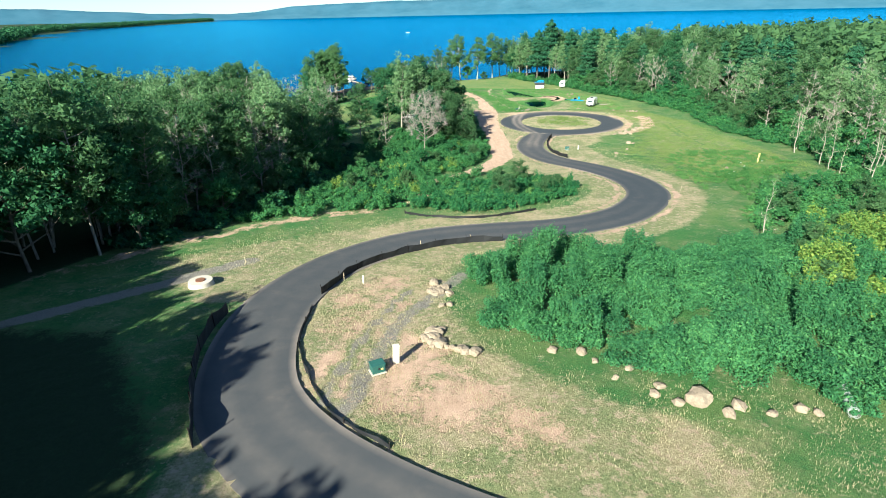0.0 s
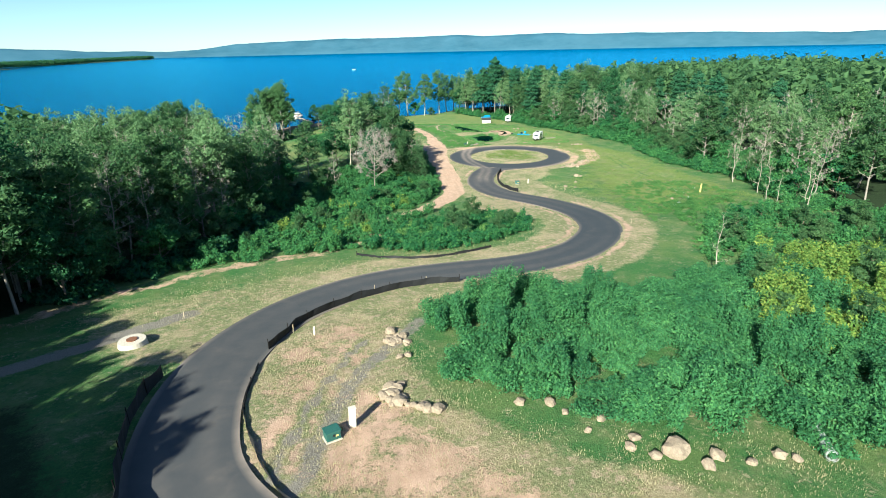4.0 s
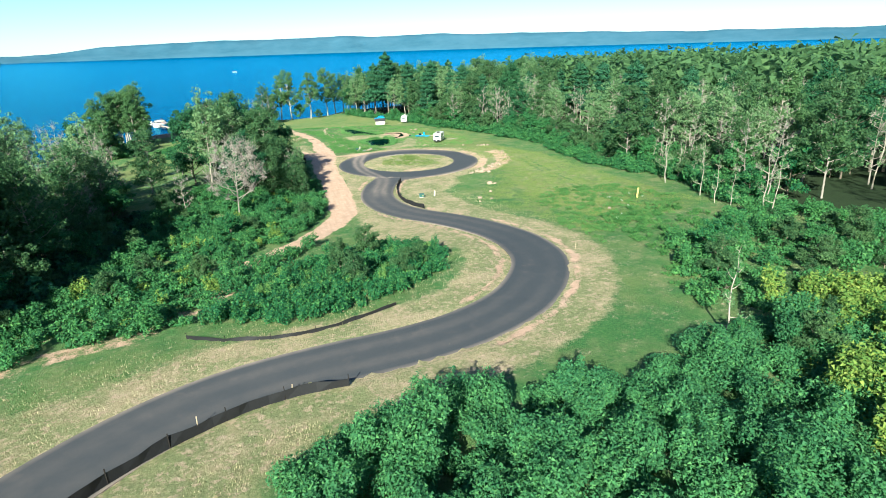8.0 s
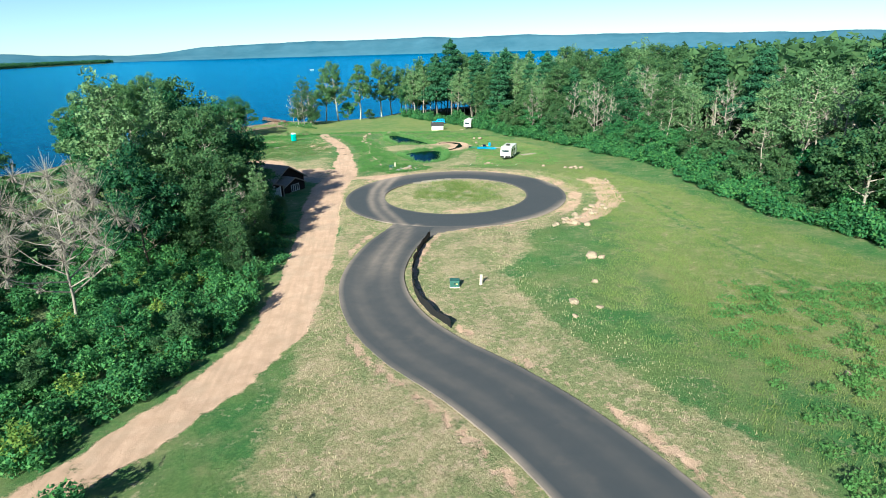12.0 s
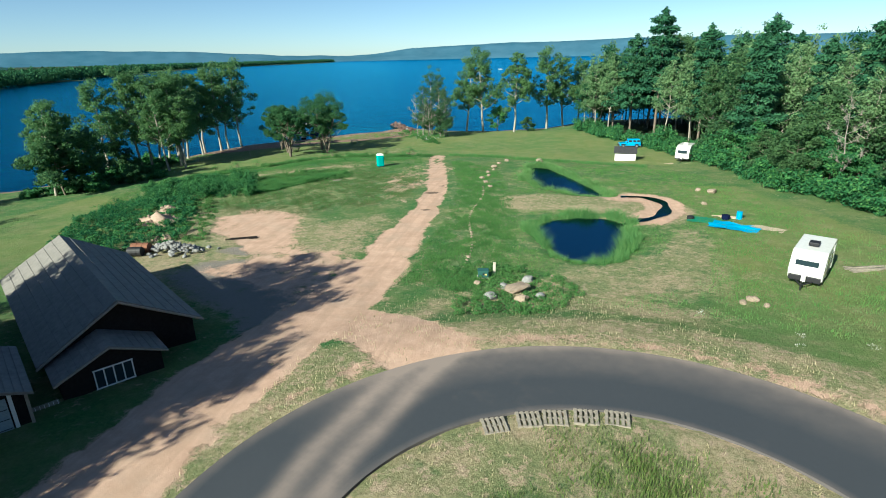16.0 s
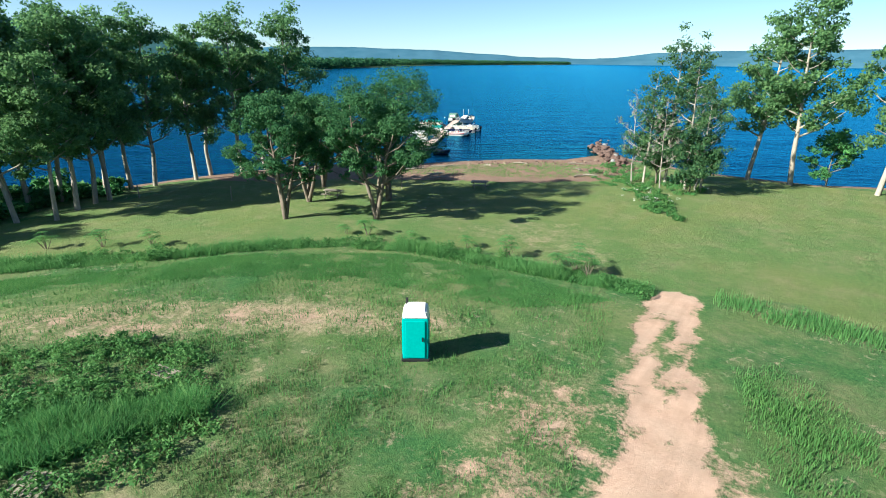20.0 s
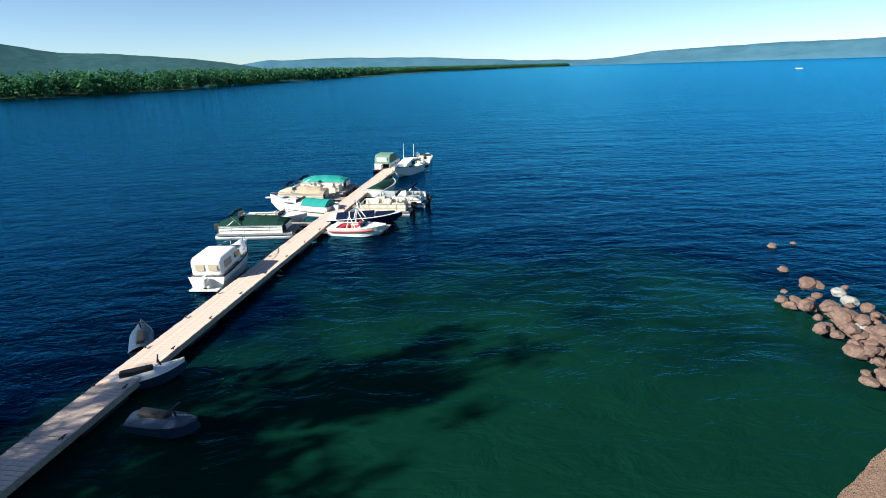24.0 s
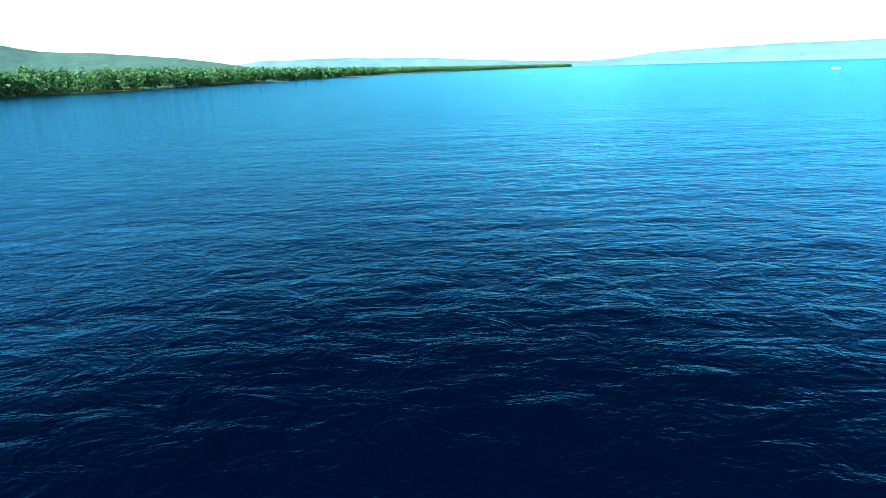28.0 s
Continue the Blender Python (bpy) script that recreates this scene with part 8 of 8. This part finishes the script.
    if bimini:
        bx = L * 0.3
        for s in (-1, 1):
            tube_part(root, "bimini_bow", [(bx + 0.3, s * 1.12, 1.1), (bx - 0.5, s * 1.12, 1.9)], 0.022, ALU)
            tube_part(root, "bimini_bow", [(bx - 0.9, s * 1.12, 1.1), (bx - 0.2, s * 1.12, 1.6)], 0.02, ALU)
        if kind == "half":
            V = [(bx - 1.3 + 1.9 * i / 6, (k / 4 * 2 - 1) * 1.15, 2.15 + 0.22 * math.sin(math.pi * i / 6) + 0.12 * (1 - abs(k / 4 * 2 - 1) ** 2)) for i in range(7) for k in range(5)]
            F = [(i * 5 + k, (i + 1) * 5 + k, (i + 1) * 5 + k + 1, i * 5 + k + 1) for i in range(6) for k in range(4)]
            under(root, "bimini_top", mesh_of("bimini_top", V, F, bimini, smooth=True))
            for s in (-1, 1):
                for dx in (-1.2, 0.5):
                    tube_part(root, "bimini_pole", [(bx, s * 1.12, 1.1), (bx + dx, s * 1.12, 2.15)], 0.022, ALU)
        else:
            tube_part(root, "folded_bimini", [(bx - 0.5, -1.15, 1.9), (bx - 0.56, 0, 2.0), (bx - 0.5, 1.15, 1.9)], 0.12, bimini)
    outboard(root, -0.05, 0, 0.5, motor or BLACK)
    return root


def at(x0, y0, x1, y1, L=None):
    """A pose with the stern at the first place and the bow towards the second."""
    return pose(x0, y0, 0, 0, 0, math.degrees(math.atan2(y1 - y0, x1 - x0))) @ Matrix.Diagonal((0.94, 0.94, 0.94, 1))


def build_boats():
    cruiser(at(-47.7, 306.5, -50.7, 311.5), "white cabin cruiser with a canvas-enclosed cockpit", 5.7, 2.2, WHITE, "house")
    pontoon(at(-56.5, 313.6, -51.2, 317.0), "pontoon boat under a dark green cover with a raised top", 6.0, cover=DKGREEN, kind="covered", bimini=DKGREEN, panel=WHITE)
    runabout(at(-58.2, 316.9, -53.3, 319.6), "white deck boat with dark stripes and open seats", 5.6, stripe=BLACK, motor=BLACK)
    cruiser(at(-53.6, 322.3, -60.6, 320.2), "white cruiser with teal cockpit canvas", 6.4, 2.3, TEAL, "tent", WHITE)
    pontoon(at(-61.2, 323.0, -56.8, 325.8), "pontoon boat under a tan fitted cover", 5.4, cover=TAN, kind="covered", bimini=NAVY, panel=CREAM)
    pontoon(at(-62.4, 325.8, -57.4, 328.4), "cream open pontoon boat with a folded navy top", 5.6, kind="open", bimini=NAVY)
    pontoon(at(-63.6, 328.2, -58.2, 330.8), "pontoon boat under a bright teal cover", 5.6, cover=TEAL, kind="covered", panel=WHITE)
    pontoon(at(-62.7, 339.4, -64.6, 344.6), "pontoon boat enclosed in a sage green canvas", 5.0, 2.1, cover=SAGE, kind="enclosed", panel=WHITE, motor=WHITE)
    cruiser(at(-59.6, 342.5, -59.0, 336.8), "white fishing boat with a covered cabin and blue hull side", 5.4, 2.0, WHITE, "cabin")
    runabout(at(-61.3, 345.8, -63.7, 350.3), "small open white boat with cream seats", 5.0, 1.9)
    runabout(at(-55.0, 328.9, -56.6, 334.6), "white boat under a dark green cover", 5.6, 2.1, cover=DKGREEN)
    pontoon(at(-48.5, 328.7, -53.4, 326.4), "open pontoon boat with a blue deck and grey seats", 5.3, kind="open", bimini=NAVY, floor=BLUEDECK, seats=GREYSEAT, panel=WHITE)
    pontoon(at(-48.0, 325.8, -52.6, 323.4), "cream open pontoon boat with a rear platform", 5.1, kind="open", bimini=BLACK)
    runabout(at(-51.6, 319.8, -46.5, 323.8), "navy ski boat with a fitted cover and tower", 6.2, 2.2, hull=NAVY_HULL, cover=NAVY, tower=True)
    runabout(at(-49.7, 318.3, -45.4, 319.9), "white wakeboard boat with red seats and tower", 4.6, 2.0, stripe=RED, seats=RED, tower=True)
    for x, y, tt in ((-41.6, 298.3, 60), (-38.6, 297.6, 20), (-43.2, 300.3, 150)):
        r = thing("jet_ski", "small white and dark jet ski tied to the dock", "jet ski", pose(x, y, 0, 0, 0, tt), "jet skis")
        V, F, rail = hull_mesh(2.7, 1.0, 0.35, -0.15, stations=8)
        under(r, "hull", mesh_of("hull", V, F, JETHULL))
        under(r, "deck", mesh_of("deck", *deck_mesh(2.7, rail, 0, 0.98, 0.02, 0, 0.2), JETHULL if tt != 60 else GELCOAT))
        part("seat", boxes((0.9, 0, 0.42, 1.2, 0.35, 0.3), bevel=0.08), BLACK, r)
        rods(r, "handlebar", BLACK, [((1.7, -0.35, 0.95), (1.7, 0.35, 0.95)), ((1.7, 0, 0.95), (1.8, 0, 0.5))], 0.03)
    din = runabout(at(-60.9, 343.2, -61.4, 345.2), "small dinghy with a dark hull beside the cabin boat", 2.4, 1.2, hull=NAVY_HULL)
    b = new("mooring_buoy", stone_mesh(5, WHITE, 2, 1.0))
    b.matrix_world = pose(-70.2, 347.2, 0.08) @ Matrix.Diagonal((0.4, 0.4, 0.4, 1))
    tagged(b, "small white mooring buoy on the water", "buoy")
    far = runabout(pose(-48, 1010, 0, 0, 0, 170), "small white speedboat far out on the lake", 7.0, 2.5, motor=BLACK, group="boats out on the lake")


build_boats()

# the first of each kind of tree joins the wood behind the road
for k, proto in enumerate(FOREST + PINES + SNAGS + [GREY_TREE] + YOUNG + SHORE_TREE + LAWN_TREE):
    x, y = 92 + 4.5 * (k % 4), 60 + 12 * (k // 4)
    proto.matrix_world = pose(x, y, gz(x, y) - 0.05)
